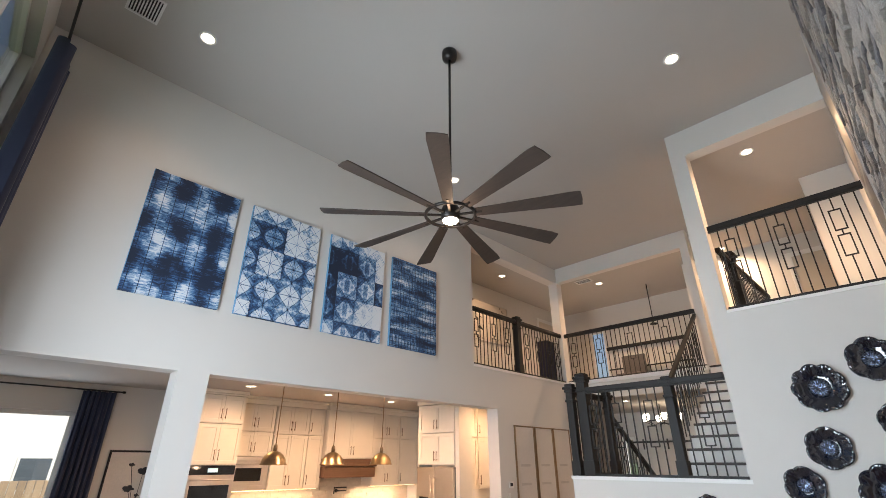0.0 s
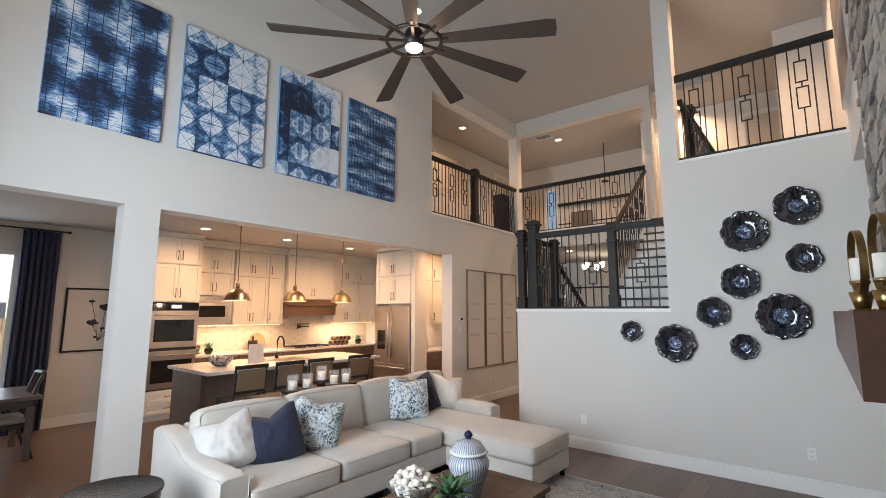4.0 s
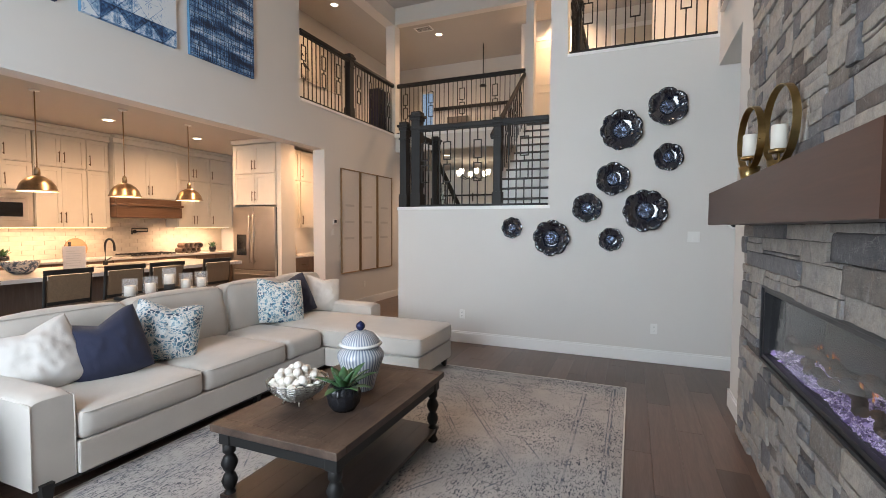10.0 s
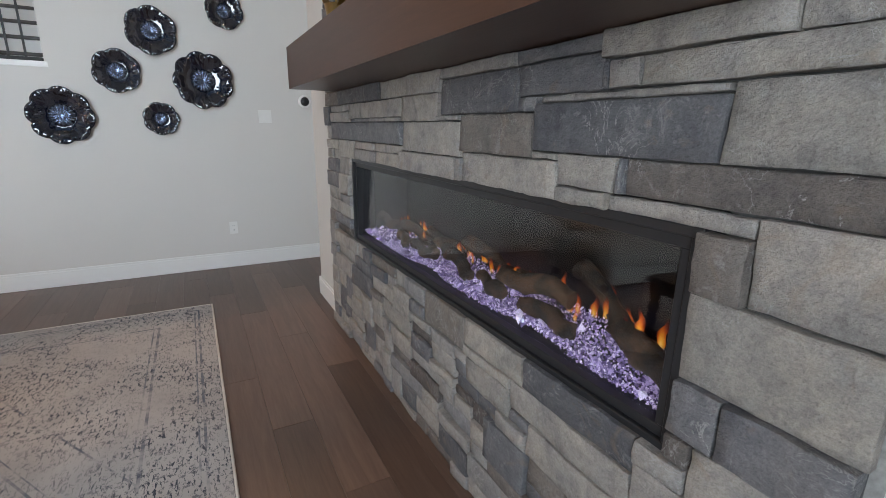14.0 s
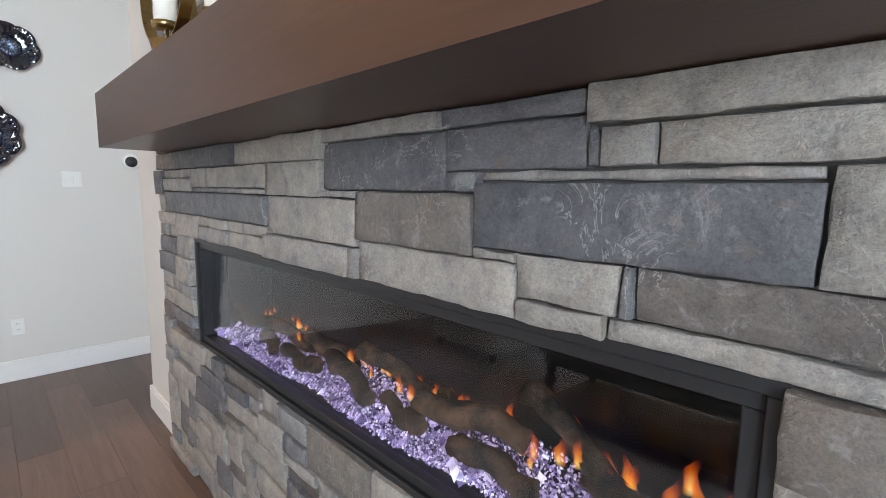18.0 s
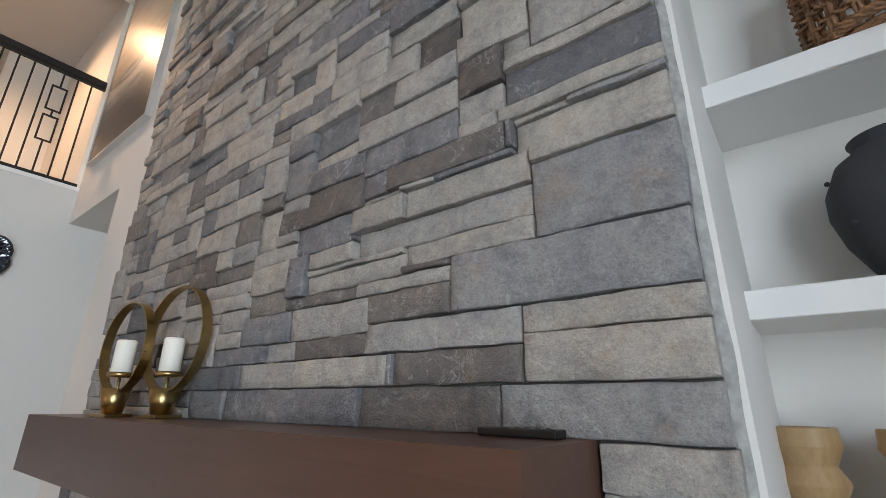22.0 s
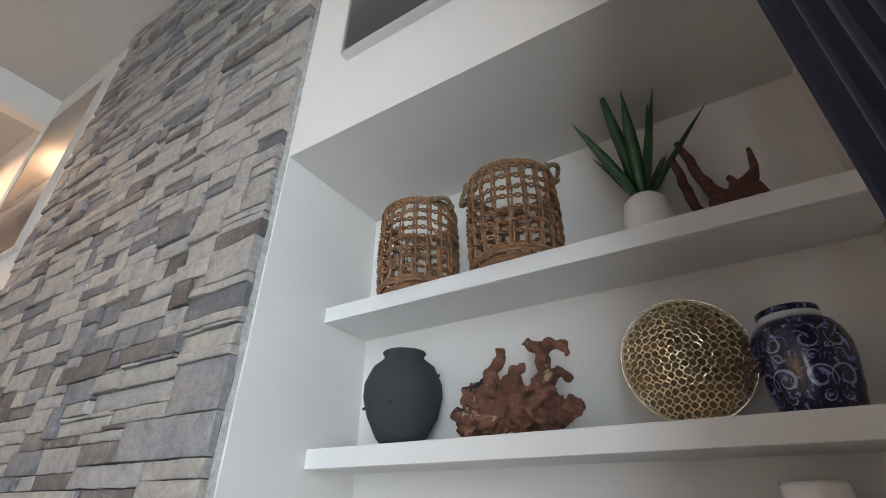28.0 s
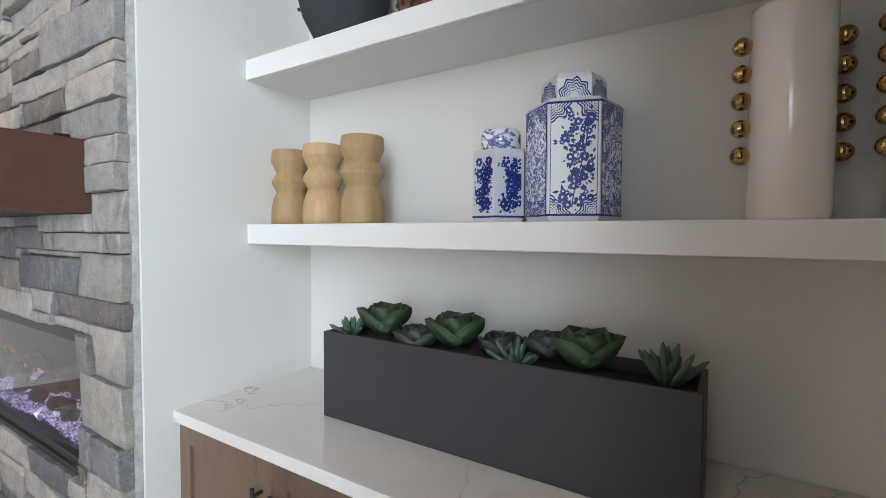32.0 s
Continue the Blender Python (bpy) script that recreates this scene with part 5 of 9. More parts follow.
# on the table: a bowl of beads, a potted plant, a lidded jar
SILVER = plain("hammered_silver", (0.5, 0.48, 0.45), 0.28, 1.0, vary=0.2, bump=0.5, grain=120)
BEAD = plain("white_beads", (0.72, 0.68, 0.62), 0.6, vary=0.06, bump=0.1)
bowl = thing("wire_basket_bowl", (-2.33, 2.45, TT), "silver woven metal bowl heaped with white balls on the table", "bowl")


def bowl_r(f):
    return 0.075 + 0.1 * math.sin(f * math.pi / 2)


for k in range(9):
    f = k / 8
    bm = tubed([((bowl_r(f)) * math.cos(a), bowl_r(f) * math.sin(a), 0.03 + 0.11 * f + 0.003 * (-1) ** j) for j, a in enumerate([2 * math.pi * q / 40 for q in range(40)])], 0.0042, 5, True)
    part("hoop", bm, SILVER, bowl)
for k in range(40):
    a = 2 * math.pi * k / 40
    part("rib", tubed([(bowl_r(f / 6) * math.cos(a), bowl_r(f / 6) * math.sin(a), 0.03 + 0.11 * f / 6) for f in range(7)], 0.0035, 4), SILVER, bowl)
for k in range(4):
    a = math.pi / 4 + k * math.pi / 2
    part("foot", tubed([(0.07 * math.cos(a), 0.07 * math.sin(a), 0.032), (0.085 * math.cos(a), 0.085 * math.sin(a), 0.002)], 0.005, 6), SILVER, bowl)
part("liner", turned([(0, 0.034), (0.07, 0.034), (0.12, 0.07), (0.15, 0.11)], 28), plain("bowl_liner", (0.09, 0.085, 0.08), 0.6), bowl)
bead_mesh = bmesh.new()
bmesh.ops.create_icosphere(bead_mesh, subdivisions=2, radius=0.026)
bead_mesh = finish(bead_mesh, "ball", BEAD, True)
rng = random.Random(8)
spots = [(r_ * math.cos(a_ + r_ * 9), r_ * math.sin(a_ + r_ * 9), z_) for r_, n_, z_ in ((0.135, 16, 0.125), (0.09, 11, 0.145), (0.045, 6, 0.165), (0.105, 8, 0.172), (0.05, 5, 0.2), (0.0, 1, 0.222)) for a_ in [2 * math.pi * q / n_ for q in range(n_)]]
for x, y, z in spots:
    ob = new("ball", bead_mesh)
    ob.parent = bowl
    ob.location = (x + rng.uniform(-0.006, 0.006), y + rng.uniform(-0.006, 0.006), z - 0.005 + rng.uniform(-0.005, 0.005))

LEAF = plain("green_leaf", (0.05, 0.13, 0.05), 0.45, vary=0.3, scale=18, bump=0.1)
SUCC = plain("succulent_leaf", (0.03, 0.062, 0.026), 0.5, vary=0.3, scale=30, bump=0.1)
SUCC_DARK = plain("dark_succulent_leaf", (0.04, 0.055, 0.045), 0.5, vary=0.3, scale=30, bump=0.1)
POT_BLACK = plain("black_glazed_pot", (0.012, 0.012, 0.014), 0.22, vary=0.1, bump=0.1)


def blade(bm, base, az, el, length, width, droop=0.3, cup=0.25, n=6, blunt=0.7):
    """A pointed fleshy leaf that rises at el and bends outwards."""
    d = Vector((math.cos(az), math.sin(az), 0))
    side = Vector((-math.sin(az), math.cos(az), 0))
    rows, p, ang = [], Vector(base), el
    for k in range(n + 1):
        f = k / n
        w = width / 2 * (math.sin(math.pi * min(1, 0.18 + 0.82 * f)) ** blunt if f < 1 else 0.02)
        fwd = d * math.cos(ang) + Vector((0, 0, 1)) * math.sin(ang)
        up = -d * math.sin(ang) + Vector((0, 0, 1)) * math.cos(ang)
        th = width * 0.09 * (1 - f * 0.8)
        rows.append([bm.verts.new(p - side * w + up * (w * cup)), bm.verts.new(p + up * th * 0.2), bm.verts.new(p + side * w + up * (w * cup)), bm.verts.new(p - up * th)])
        p = p + fwd * (length / n)
        ang -= droop / n
    for a, b in zip(rows, rows[1:]):
        for i, j in ((0, 1), (1, 2), (2, 3), (3, 0)):
            f = bm.faces.new((a[i], a[j], b[j], b[i]))
            f.smooth = True
    return bm


plant = thing("potted_succulent", (-2.02, 2.47, TT), "green succulent in a ribbed black glazed pot on the table", "plant")
part("pot", turned([(0, 0), (0.058, 0), (0.083, 0.035), (0.094, 0.085), (0.085, 0.13), (0.07, 0.15), (0.065, 0.145), (0.058, 0.115), (0, 0.115)], 40, scallop=lambda a, k: 1 + 0.06 * math.cos(14 * a) * (1 if 0 < k < 6 else 0)), POT_BLACK, plant, "ribbed black pot")
rng = random.Random(4)
for k in range(16):
    ring = k // 6
    az = k * 2.4
    bm = blade(bmesh.new(), (0.012 * math.cos(az), 0.012 * math.sin(az), 0.115), az, (0.45, 0.85, 1.2)[min(ring, 2)] + rng.uniform(-0.1, 0.1), rng.uniform(0.17, 0.22) - 0.025 * ring, 0.062, 0.5)
    part("leaf", bm, LEAF, plant)
GINGER, gt, gb = nodes_of("striped_jar_glaze")
gsep = gt.nodes.new("ShaderNodeSeparateXYZ")
link(gt, coords(gt), gsep.inputs[0])
ang = calc(gt, "ARCTAN2", gsep.outputs[1], gsep.outputs[0])
wave = calc(gt, "SINE", calc(gt, "ADD", calc(gt, "MULTIPLY", ang, 44.0), calc(gt, "MULTIPLY", gsep.outputs[2], 16.0)))
link(gt, ramp_of(gt, [(0.3, (0.5, 0.52, 0.54)), (0.66, (0.2, 0.23, 0.29))], calc(gt, "MULTIPLY_ADD", wave, 0.5, 0.5)), gb.inputs["Base Color"])
gb.inputs["Roughness"].default_value = 0.18
CREAM_GLAZE = plain("cream_glaze", (0.62, 0.63, 0.63), 0.15, vary=0.04, bump=0.0)
COBALT = plain("cobalt_glaze", (0.01, 0.013, 0.05), 0.12, vary=0.1, bump=0.0)
jar = thing("ginger_jar", (-2.12, 2.8, TT), "blue and white striped lidded ginger jar on the table", "jar")
part("body", turned([(0, 0), (0.083, 0), (0.087, 0.01), (0.1, 0.06), (0.127, 0.14), (0.147, 0.2), (0.147, 0.23), (0.124, 0.262), (0.1, 0.275), (0, 0.275)], 40), GINGER, jar)
part("rim", turned([(0.1, 0.272), (0.132, 0.282), (0.139, 0.29), (0.132, 0.298), (0.118, 0.3)], 40), CREAM_GLAZE, jar, "cream rim")
part("lid", turned([(0.122, 0.298), (0.118, 0.315), (0.088, 0.352), (0.047, 0.37), (0.018, 0.375), (0, 0.376)], 40), GINGER, jar)
part("knob", turned([(0.014, 0.372), (0.017, 0.38), (0.028, 0.392), (0.031, 0.405), (0.024, 0.42), (0.009, 0.43), (0, 0.437)], 20), COBALT, jar, "dark blue pointed knob")

# ---- side table, armchair, console ----
HAMMERED, ht, hb = nodes_of("hammered_black_metal")
hb.inputs["Base Color"].default_value, hb.inputs["Metallic"].default_value, hb.inputs["Roughness"].default_value = (0.05, 0.05, 0.052, 1), 0.9, 0.3
hv = ht.nodes.new("ShaderNodeTexVoronoi")
hv.inputs["Scale"].default_value = 60
link(ht, coords(ht), hv.inputs["Vector"])
bumped(ht, hb, hv.outputs[0], 0.4, 0.006)
drum = thing("drum_side_table", (-3.78, 1.13, FLOOR), "round hammered black metal drum side table by the sofa", "side table")
part("drum_body", turned([(0, 0), (0.27, 0), (0.275, 0.01), (0.262, 0.3), (0.272, 0.585), (0, 0.585)], 48), HAMMERED, drum)
part("tray_top", turned([(0, 0.586), (0.285, 0.586), (0.288, 0.6), (0.284, 0.612), (0.276, 0.606), (0, 0.6)], 48), HAMMERED, drum)

VELVET = fabric("navy_velvet", (0.005, 0.006, 0.011), 300, sheen=0.03)
chair = thing("armchair", (-2.42, 0.62, FLOOR), "dark navy upholstered armchair facing the stone chimney", "armchair", turn=-90)
part("seat_frame", boxed(-0.4, -0.38, 0.14, 0.4, 0.4, 0.34, 0.03), VELVET, chair)
part("seat_cushion", cushion(0, 0.04, 0.41, 0.62, 0.72, 0.15, 0.05, 0.02), VELVET, chair)
for s in (-1, 1):
    part("arm", cushion(s * 0.38, 0.03, 0.375, 0.12, 0.86, 0.4, 0.028, 0.006), VELVET, chair)
bm = cushion(0, -0.4, 0.41, 0.86, 0.16, 0.54, 0.05, 0.015)
part("backrest", bm, VELVET, chair)
for x in (-0.34, 0.34):
    for y in (-0.34, 0.36):
        part("leg", turned([(0, 0), (0.016, 0), (0.026, 0.14), (0, 0.14)], 12, (x, y, 0)), BLACK_WOOD, chair)
BIRD, bt, bb = nodes_of("woven_dash_cloth")
bv = coords(bt, (1, 1, 1))
dash = bt.nodes.new("ShaderNodeTexVoronoi")
dash.inputs["Scale"].default_value = 62
link(bt, bv, dash.inputs["Vector"])
dots = ramp_of(bt, [(0.22, (0.05, 0.065, 0.065)), (0.3, (0.225, 0.21, 0.185))], dash.outputs[0])
tint = ramp_of(bt, [(0.35, (0.8, 0.72, 0.58)), (0.65, (1, 1, 1))], noise_of(bt, bv, 9, 3))
link(bt, mixed(bt, 1.0, dots, tint, "MULTIPLY"), bb.inputs["Base Color"])
bb.inputs["Roughness"].default_value = 0.95
bumped(bt, bb, noise_of(bt, bv, 260, 2), 0.5, 0.003)
scatter("beige woven throw pillow with teal dashes on the armchair", BIRD, 0.54, -2.7, 0.46, 0.36, 56, -26, 20, 9, 0.16)

console = thing("console_table", (-4.97, 3.5, FLOOR), "narrow black console table behind the sofa", "console table")
part("top", boxed(-0.17, -0.8, 0.8, 0.17, 0.8, 0.83, 0.004), BLACK_WOOD, console)
for x in (-0.14, 0.14):
    for y in (-0.76, 0.76):
        part("leg", boxed(x - 0.02, y - 0.02, 0, x + 0.02, y + 0.02, 0.799, 0.003, 1), BLACK_WOOD, console)
part("stretcher", boxed(-0.02, -0.738, 0.12, 0.02, 0.738, 0.15), BLACK_WOOD, console)
WAX = plain("white_wax", (0.78, 0.74, 0.66), 0.45, vary=0.03, bump=0.02)
CLEAR = glassy("clear_glass")
HURRICANE, hg, hgb = nodes_of("thin_clear_glass")
hgb.inputs["Base Color"].default_value = (0.9, 0.92, 0.92, 1)
hgb.inputs["Roughness"].default_value, hgb.inputs["Alpha"].default_value = 0.02, 0.12
tray = solid("candle_tray", boxed(-5.05, 3.1, 0.771, -4.83, 4.05, 0.8, 0.004), BLACK_WOOD, "long black wooden tray on the console", "tray", "object")
for k, (y, h) in enumerate(((3.18, 0.0), (3.38, 0.0), (3.58, 0.07), (3.77, 0.0), (3.96, 0.0))):
    hc = thing("hurricane_candle", (-4.94, y, 0.801), "white pillar candle in a clear glass hurricane cylinder", "candle", "console candles")
    if h:
        part("riser", turned([(0, 0), (0.05, 0), (0.05, h), (0, h)], 24), BLACK_WOOD, hc)
    g = part("glass_cylinder", turned([(0, h + 0.001), (0.066, h + 0.001), (0.066, h + 0.17), (0.063, h + 0.17), (0.063, h + 0.004), (0, h + 0.004)], 28), HURRICANE, hc, "clear glass cylinder")
    g.visible_shadow = False
    part("candle", turned([(0, h + 0.005), (0.046, h + 0.005), (0.046, h + 0.1), (0.042, h + 0.104), (0, h + 0.1)], 24), WAX, hc)
    part("wick", tubed([(0, 0, h + 0.1), (0.002, 0, h + 0.114)], 0.0015, 5), IRON, hc)


# ---- wall art over the kitchen opening ----
def shibori(name, kind, seed):
    """Folded and dyed indigo cloth: mirrored blots, or bands of dashes."""
    m, t, b = nodes_of(name)
    s = t.nodes.new("ShaderNodeSeparateXYZ")
    link(t, coords(t), s.inputs[0])
    y, z = s.outputs[1], s.outputs[2]
    if kind in ("star", "dark_star"):
        cw, ch = 0.162, 0.18
        py, pz = calc(t, "PINGPONG", y, cw), calc(t, "PINGPONG", z, ch)
        comb = t.nodes.new("ShaderNodeCombineXYZ")
        link(t, py, comb.inputs[0])
        link(t, pz, comb.inputs[1])
        comb.inputs[2].default_value = seed
        fold = noise_of(t, comb.outputs[0], 15, 5, 0.7, 0.8)
        cell = t.nodes.new("ShaderNodeCombineXYZ")
        link(t, calc(t, "FLOOR", calc(t, "MULTIPLY_ADD", y, 0.5 / cw, 0.5)), cell.inputs[0])
        link(t, calc(t, "FLOOR", calc(t, "MULTIPLY_ADD", z, 0.5 / ch, 0.5)), cell.inputs[1])
        cell.inputs[2].default_value = seed
        tone = t.nodes.new("ShaderNodeTexWhiteNoise")
        link(t, cell.outputs[0], tone.inputs["Vector"])
        near = calc(t, "ADD", calc(t, "MULTIPLY", py, 1 / cw), calc(t, "MULTIPLY", pz, 1 / ch))
        diag = calc(t, "ABSOLUTE", calc(t, "SUBTRACT", calc(t, "MULTIPLY", py, 1 / cw), calc(t, "MULTIPLY", pz, 1 / ch)))
        other = calc(t, "ABSOLUTE", calc(t, "SUBTRACT", near, 1.0))
        edge = calc(t, "MINIMUM", calc(t, "MINIMUM", diag, other), calc(t, "MINIMUM", calc(t, "MULTIPLY", py, 1 / cw), calc(t, "MULTIPLY", pz, 1 / ch)))
        seam = calc(t, "LESS_THAN", edge, 0.022)
        fine = noise_of(t, coords(t), 38, 4, 0.65)
        wide = noise_of(t, coords(t), 2.2, 3, 0.5, 0.8)
        v = calc(t, "MINIMUM", calc(t, "MAXIMUM", calc(t, "MULTIPLY", calc(t, "SUBTRACT", 0.92, near), 4.0), -0.2), 0.24)
        v = calc(t, "ADD", v, calc(t, "MULTIPLY_ADD", tone.outputs[0], 1.25, -0.2))
        v = calc(t, "ADD", v, calc(t, "MULTIPLY", calc(t, "SUBTRACT", fold, 0.5), 2.3))
        v = calc(t, "ADD", v, calc(t, "MULTIPLY", calc(t, "SUBTRACT", wide, 0.5), 1.3))
        v = calc(t, "ADD", v, calc(t, "MULTIPLY", calc(t, "SUBTRACT", fine, 0.5), 0.5))
        v = calc(t, "SUBTRACT", v, calc(t, "MULTIPLY", seam, 0.4))
        if kind == "star":
            v = calc(t, "SUBTRACT", calc(t, "ADD", v, 0.34), calc(t, "MULTIPLY", seam, 0.35))
        else:
            mid = calc(t, "MAXIMUM", calc(t, "ABSOLUTE", calc(t, "SUBTRACT", y, 0.33)), calc(t, "MULTIPLY", calc(t, "ABSOLUTE", calc(t, "SUBTRACT", z, 0.72)), 0.8))
            v = calc(t, "ADD", v, calc(t, "MULTIPLY_ADD", mid, 1.9, -0.55))
    else:
        across = 0.118 if kind == "columns" else 0.06
        a, c = (y, z) if kind == "columns" else (z, y)
        py = calc(t, "PINGPONG", calc(t, "ADD", a, seed), across / 2)
        comb = t.nodes.new("ShaderNodeCombineXYZ")
        link(t, calc(t, "MULTIPLY", py, 9.0), comb.inputs[0])
        link(t, calc(t, "MULTIPLY", c, 60.0), comb.inputs[1])
        link(t, calc(t, "FLOOR", calc(t, "MULTIPLY", a, 1 / across)), comb.inputs[2])
        dash = noise_of(t, comb.outputs[0], 1.0, 4, 0.7)
        blob = t.nodes.new("ShaderNodeCombineXYZ")
        link(t, calc(t, "MULTIPLY", y, 4.2 if kind == "columns" else 2.2), blob.inputs[0])
        link(t, calc(t, "MULTIPLY", z, 4.0 if kind == "columns" else 8.0), blob.inputs[1])
        blob.inputs[2].default_value = seed
        wide = noise_of(t, blob.outputs[0], 1.25, 3, 0.55, 0.3)
        v = calc(t, "ADD", calc(t, "MULTIPLY", dash, 0.95), calc(t, "MULTIPLY", wide, 1.0))
        if kind == "columns":
            plaid = calc(t, "ADD", calc(t, "MULTIPLY", calc(t, "SINE", calc(t, "MULTIPLY_ADD", y, 16.2, -1.4)), 0.13), calc(t, "MULTIPLY", calc(t, "SINE", calc(t, "MULTIPLY_ADD", z, 12.6, 0.6)), 0.1))
        else:
            plaid = calc(t, "MULTIPLY", calc(t, "SINE", calc(t, "MULTIPLY", z, 26.0)), 0.07)
        v = calc(t, "ADD", calc(t, "ADD", v, plaid), 0.24)
        seam = calc(t, "LESS_THAN", py, 0.0035)
        v = calc(t, "SUBTRACT", v, calc(t, "MULTIPLY", seam, 0.28))
        if kind == "rows":
            seam2 = calc(t, "LESS_THAN", calc(t, "PINGPONG", y, 0.03), 0.0035)
            v = calc(t, "SUBTRACT", v, calc(t, "MULTIPLY", seam2, 0.3))
        v = calc(t, "MULTIPLY_ADD", v, 2.4, -2.58 if kind == "columns" else -2.5)
    col = ramp_of(t, [(0.0, (0.009, 0.02, 0.05)), (0.26, (0.022, 0.07, 0.18)), (0.5, (0.075, 0.19, 0.38)), (0.76, (0.3, 0.44, 0.62)), (1.0, (0.68, 0.73, 0.78))], v)
    link(t, col, b.inputs["Base Color"])
    b.inputs["Roughness"].default_value = 0.7
    bumped(t, b, noise_of(t, coords(t), 500, 2), 0.2, 0.002)
    return m


EDGE_BLUE = plain("canvas_edge_blue", (0.12, 0.3, 0.5), 0.7, vary=0.25, scale=12)
for y, kind, seed, words in ((0.74, "columns", 0.2, "with dark vertical bands"), (1.89, "star", 1.3, "with pale stars and diamonds"),
                             (3.05, "dark_star", 2.7, "with dark centre and pale diamonds"), (4.19, "rows", 3.4, "with dark horizontal bands")):
    art = thing("canvas_painting", (KW + 0.002, y, 3.475), "large indigo and white tie-dye canvas " + words, "painting", "indigo canvases")
    part("canvas", boxed(0.0, 0, 0, 0.042, 0.97, 1.44, 0.003, 1), shibori("indigo_" + kind, kind, seed), art)
    part("side_wrap", boxed(0.0005, -0.002, 0.0, 0.0405, -0.0002, 1.44), EDGE_BLUE, art, "paint-wrapped canvas edge")

# ---- ceiling fan ----
FANWOOD = wood("fan_blade_wood", (0.028, 0.02, 0.016), (0.06, 0.043, 0.034), 0, 0.5, True, 1.0)
BRONZE = plain("dark_bronze", (0.03, 0.026, 0.024), 0.38, 0.6, vary=0.15)
BULB = glowing("lamp_glow", (1.0, 0.82, 0.6), 14.0)
fan = thing("ceiling_fan", (-2.62, 2.72, CEILING), "large dark nine-blade ceiling fan on a long rod", "ceiling fan")
part("canopy", turned([(0, 0), (0.085, 0), (0.088, -0.02), (0.08, -0.1), (0.03, -0.125), (0, -0.125)], 28), BRONZE, fan)
part("downrod", tubed([(0, 0, -0.12), (0, 0, -1.98)], 0.014, 12), BRONZE, fan)
hz_ = 4.03 - CEILING
part("motor_housing", turned([(0, 0.12), (0.05, 0.12), (0.075, 0.09), (0.09, 0.05), (0.09, -0.03), (0.07, -0.055), (0, -0.055)], 32, (0, 0, hz_)), BRONZE, fan)
part("ring", tubed([(0.235 * math.cos(2 * math.pi * k / 48), 0.235 * math.sin(2 * math.pi * k / 48), hz_) for k in range(48)], 0.017, 8, True), BRONZE, fan)
part("light_lens", turned([(0, -0.085), (0.05, -0.082), (0.072, -0.066), (0.075, -0.056), (0, -0.056)], 28, (0, 0, hz_)), BULB, fan, "glowing round light lens")
for k in range(9):
    ang = radians(-91 - 40 * k)
    turn = Matrix.Translation((0, 0, hz_)) @ Matrix.Rotation(ang, 4, "Z")
    bm = boxed(0.08, -0.014, -0.01, 0.3, 0.014, 0.006, 0.003, 1)
    bm.transform(turn)
    arm = part("blade_arm", bm, BRONZE, fan)
    bm = bmesh.new()
    top, bot = [], []
    for q in range(13):
        f = q / 12
        x = 0.24 + 0.95 * f
        w0, w1 = -0.05 - 0.035 * f, 0.05 + 0.045 * f
        if q == 12:
            w0, w1 = w0 + 0.012, w1 - 0.004
        for lst, dz in ((top, 0.005), (bot, -0.005)):
            lst.append((bm.verts.new((x, w0, dz)), bm.verts.new((x + (0.012 if q == 12 else 0), (w0 + w1) / 2, dz)), bm.verts.new((x + (0.01 if q == 12 else 0), w1, dz))))
    for q in range(12):
        for s in (0, 1):
            bm.faces.new((top[q][s], top[q + 1][s], top[q + 1][s + 1], top[q][s + 1]))
            bm.faces.new((bot[q][s + 1], bot[q + 1][s + 1], bot[q + 1][s], bot[q][s]))
        bm.faces.new((bot[q][0], bot[q + 1][0], top[q + 1][0], top[q][0]))
        bm.faces.new((top[q][2], top[q + 1][2], bot[q + 1][2], bot[q][2]))
    for q in (0, 12):
        for s in (0, 1):
            bm.faces.new((top[q][s], top[q][s + 1], bot[q][s + 1], bot[q][s]))
    bmesh.ops.recalc_face_normals(bm, faces=bm.faces)
    bm.transform(turn @ Matrix.Rotation(radians(-14), 4, "X"))
    part("blade", bm, FANWOOD, fan, "dark wooden blade, wider at the tip")

# ---- glass plates on the north wall ----
PLATE, pt, pb = nodes_of("black_blue_glass")
link(pt, ramp_of(pt, [(0.35, (0.003, 0.004, 0.009)), (0.7, (0.006, 0.01, 0.026))], noise_of(pt, coords(pt), 9, 3)), pb.inputs["Base Color"])
pb.inputs["Roughness"].default_value, pb.inputs["Coat Weight"].default_value = 0.09, 1.0
pb.inputs["Specular IOR Level"].default_value = 0.8
CORE, ct_, cb_ = nodes_of("iridescent_core")
link(ct_, ramp_of(ct_, [(0.35, (0.05, 0.06, 0.1)), (0.65, (0.2, 0.25, 0.34))], noise_of(ct_, coords(ct_), 30, 3)), cb_.inputs["Base Color"])
cb_.inputs["Roughness"].default_value, cb_.inputs["Metallic"].default_value = 0.16, 0.9


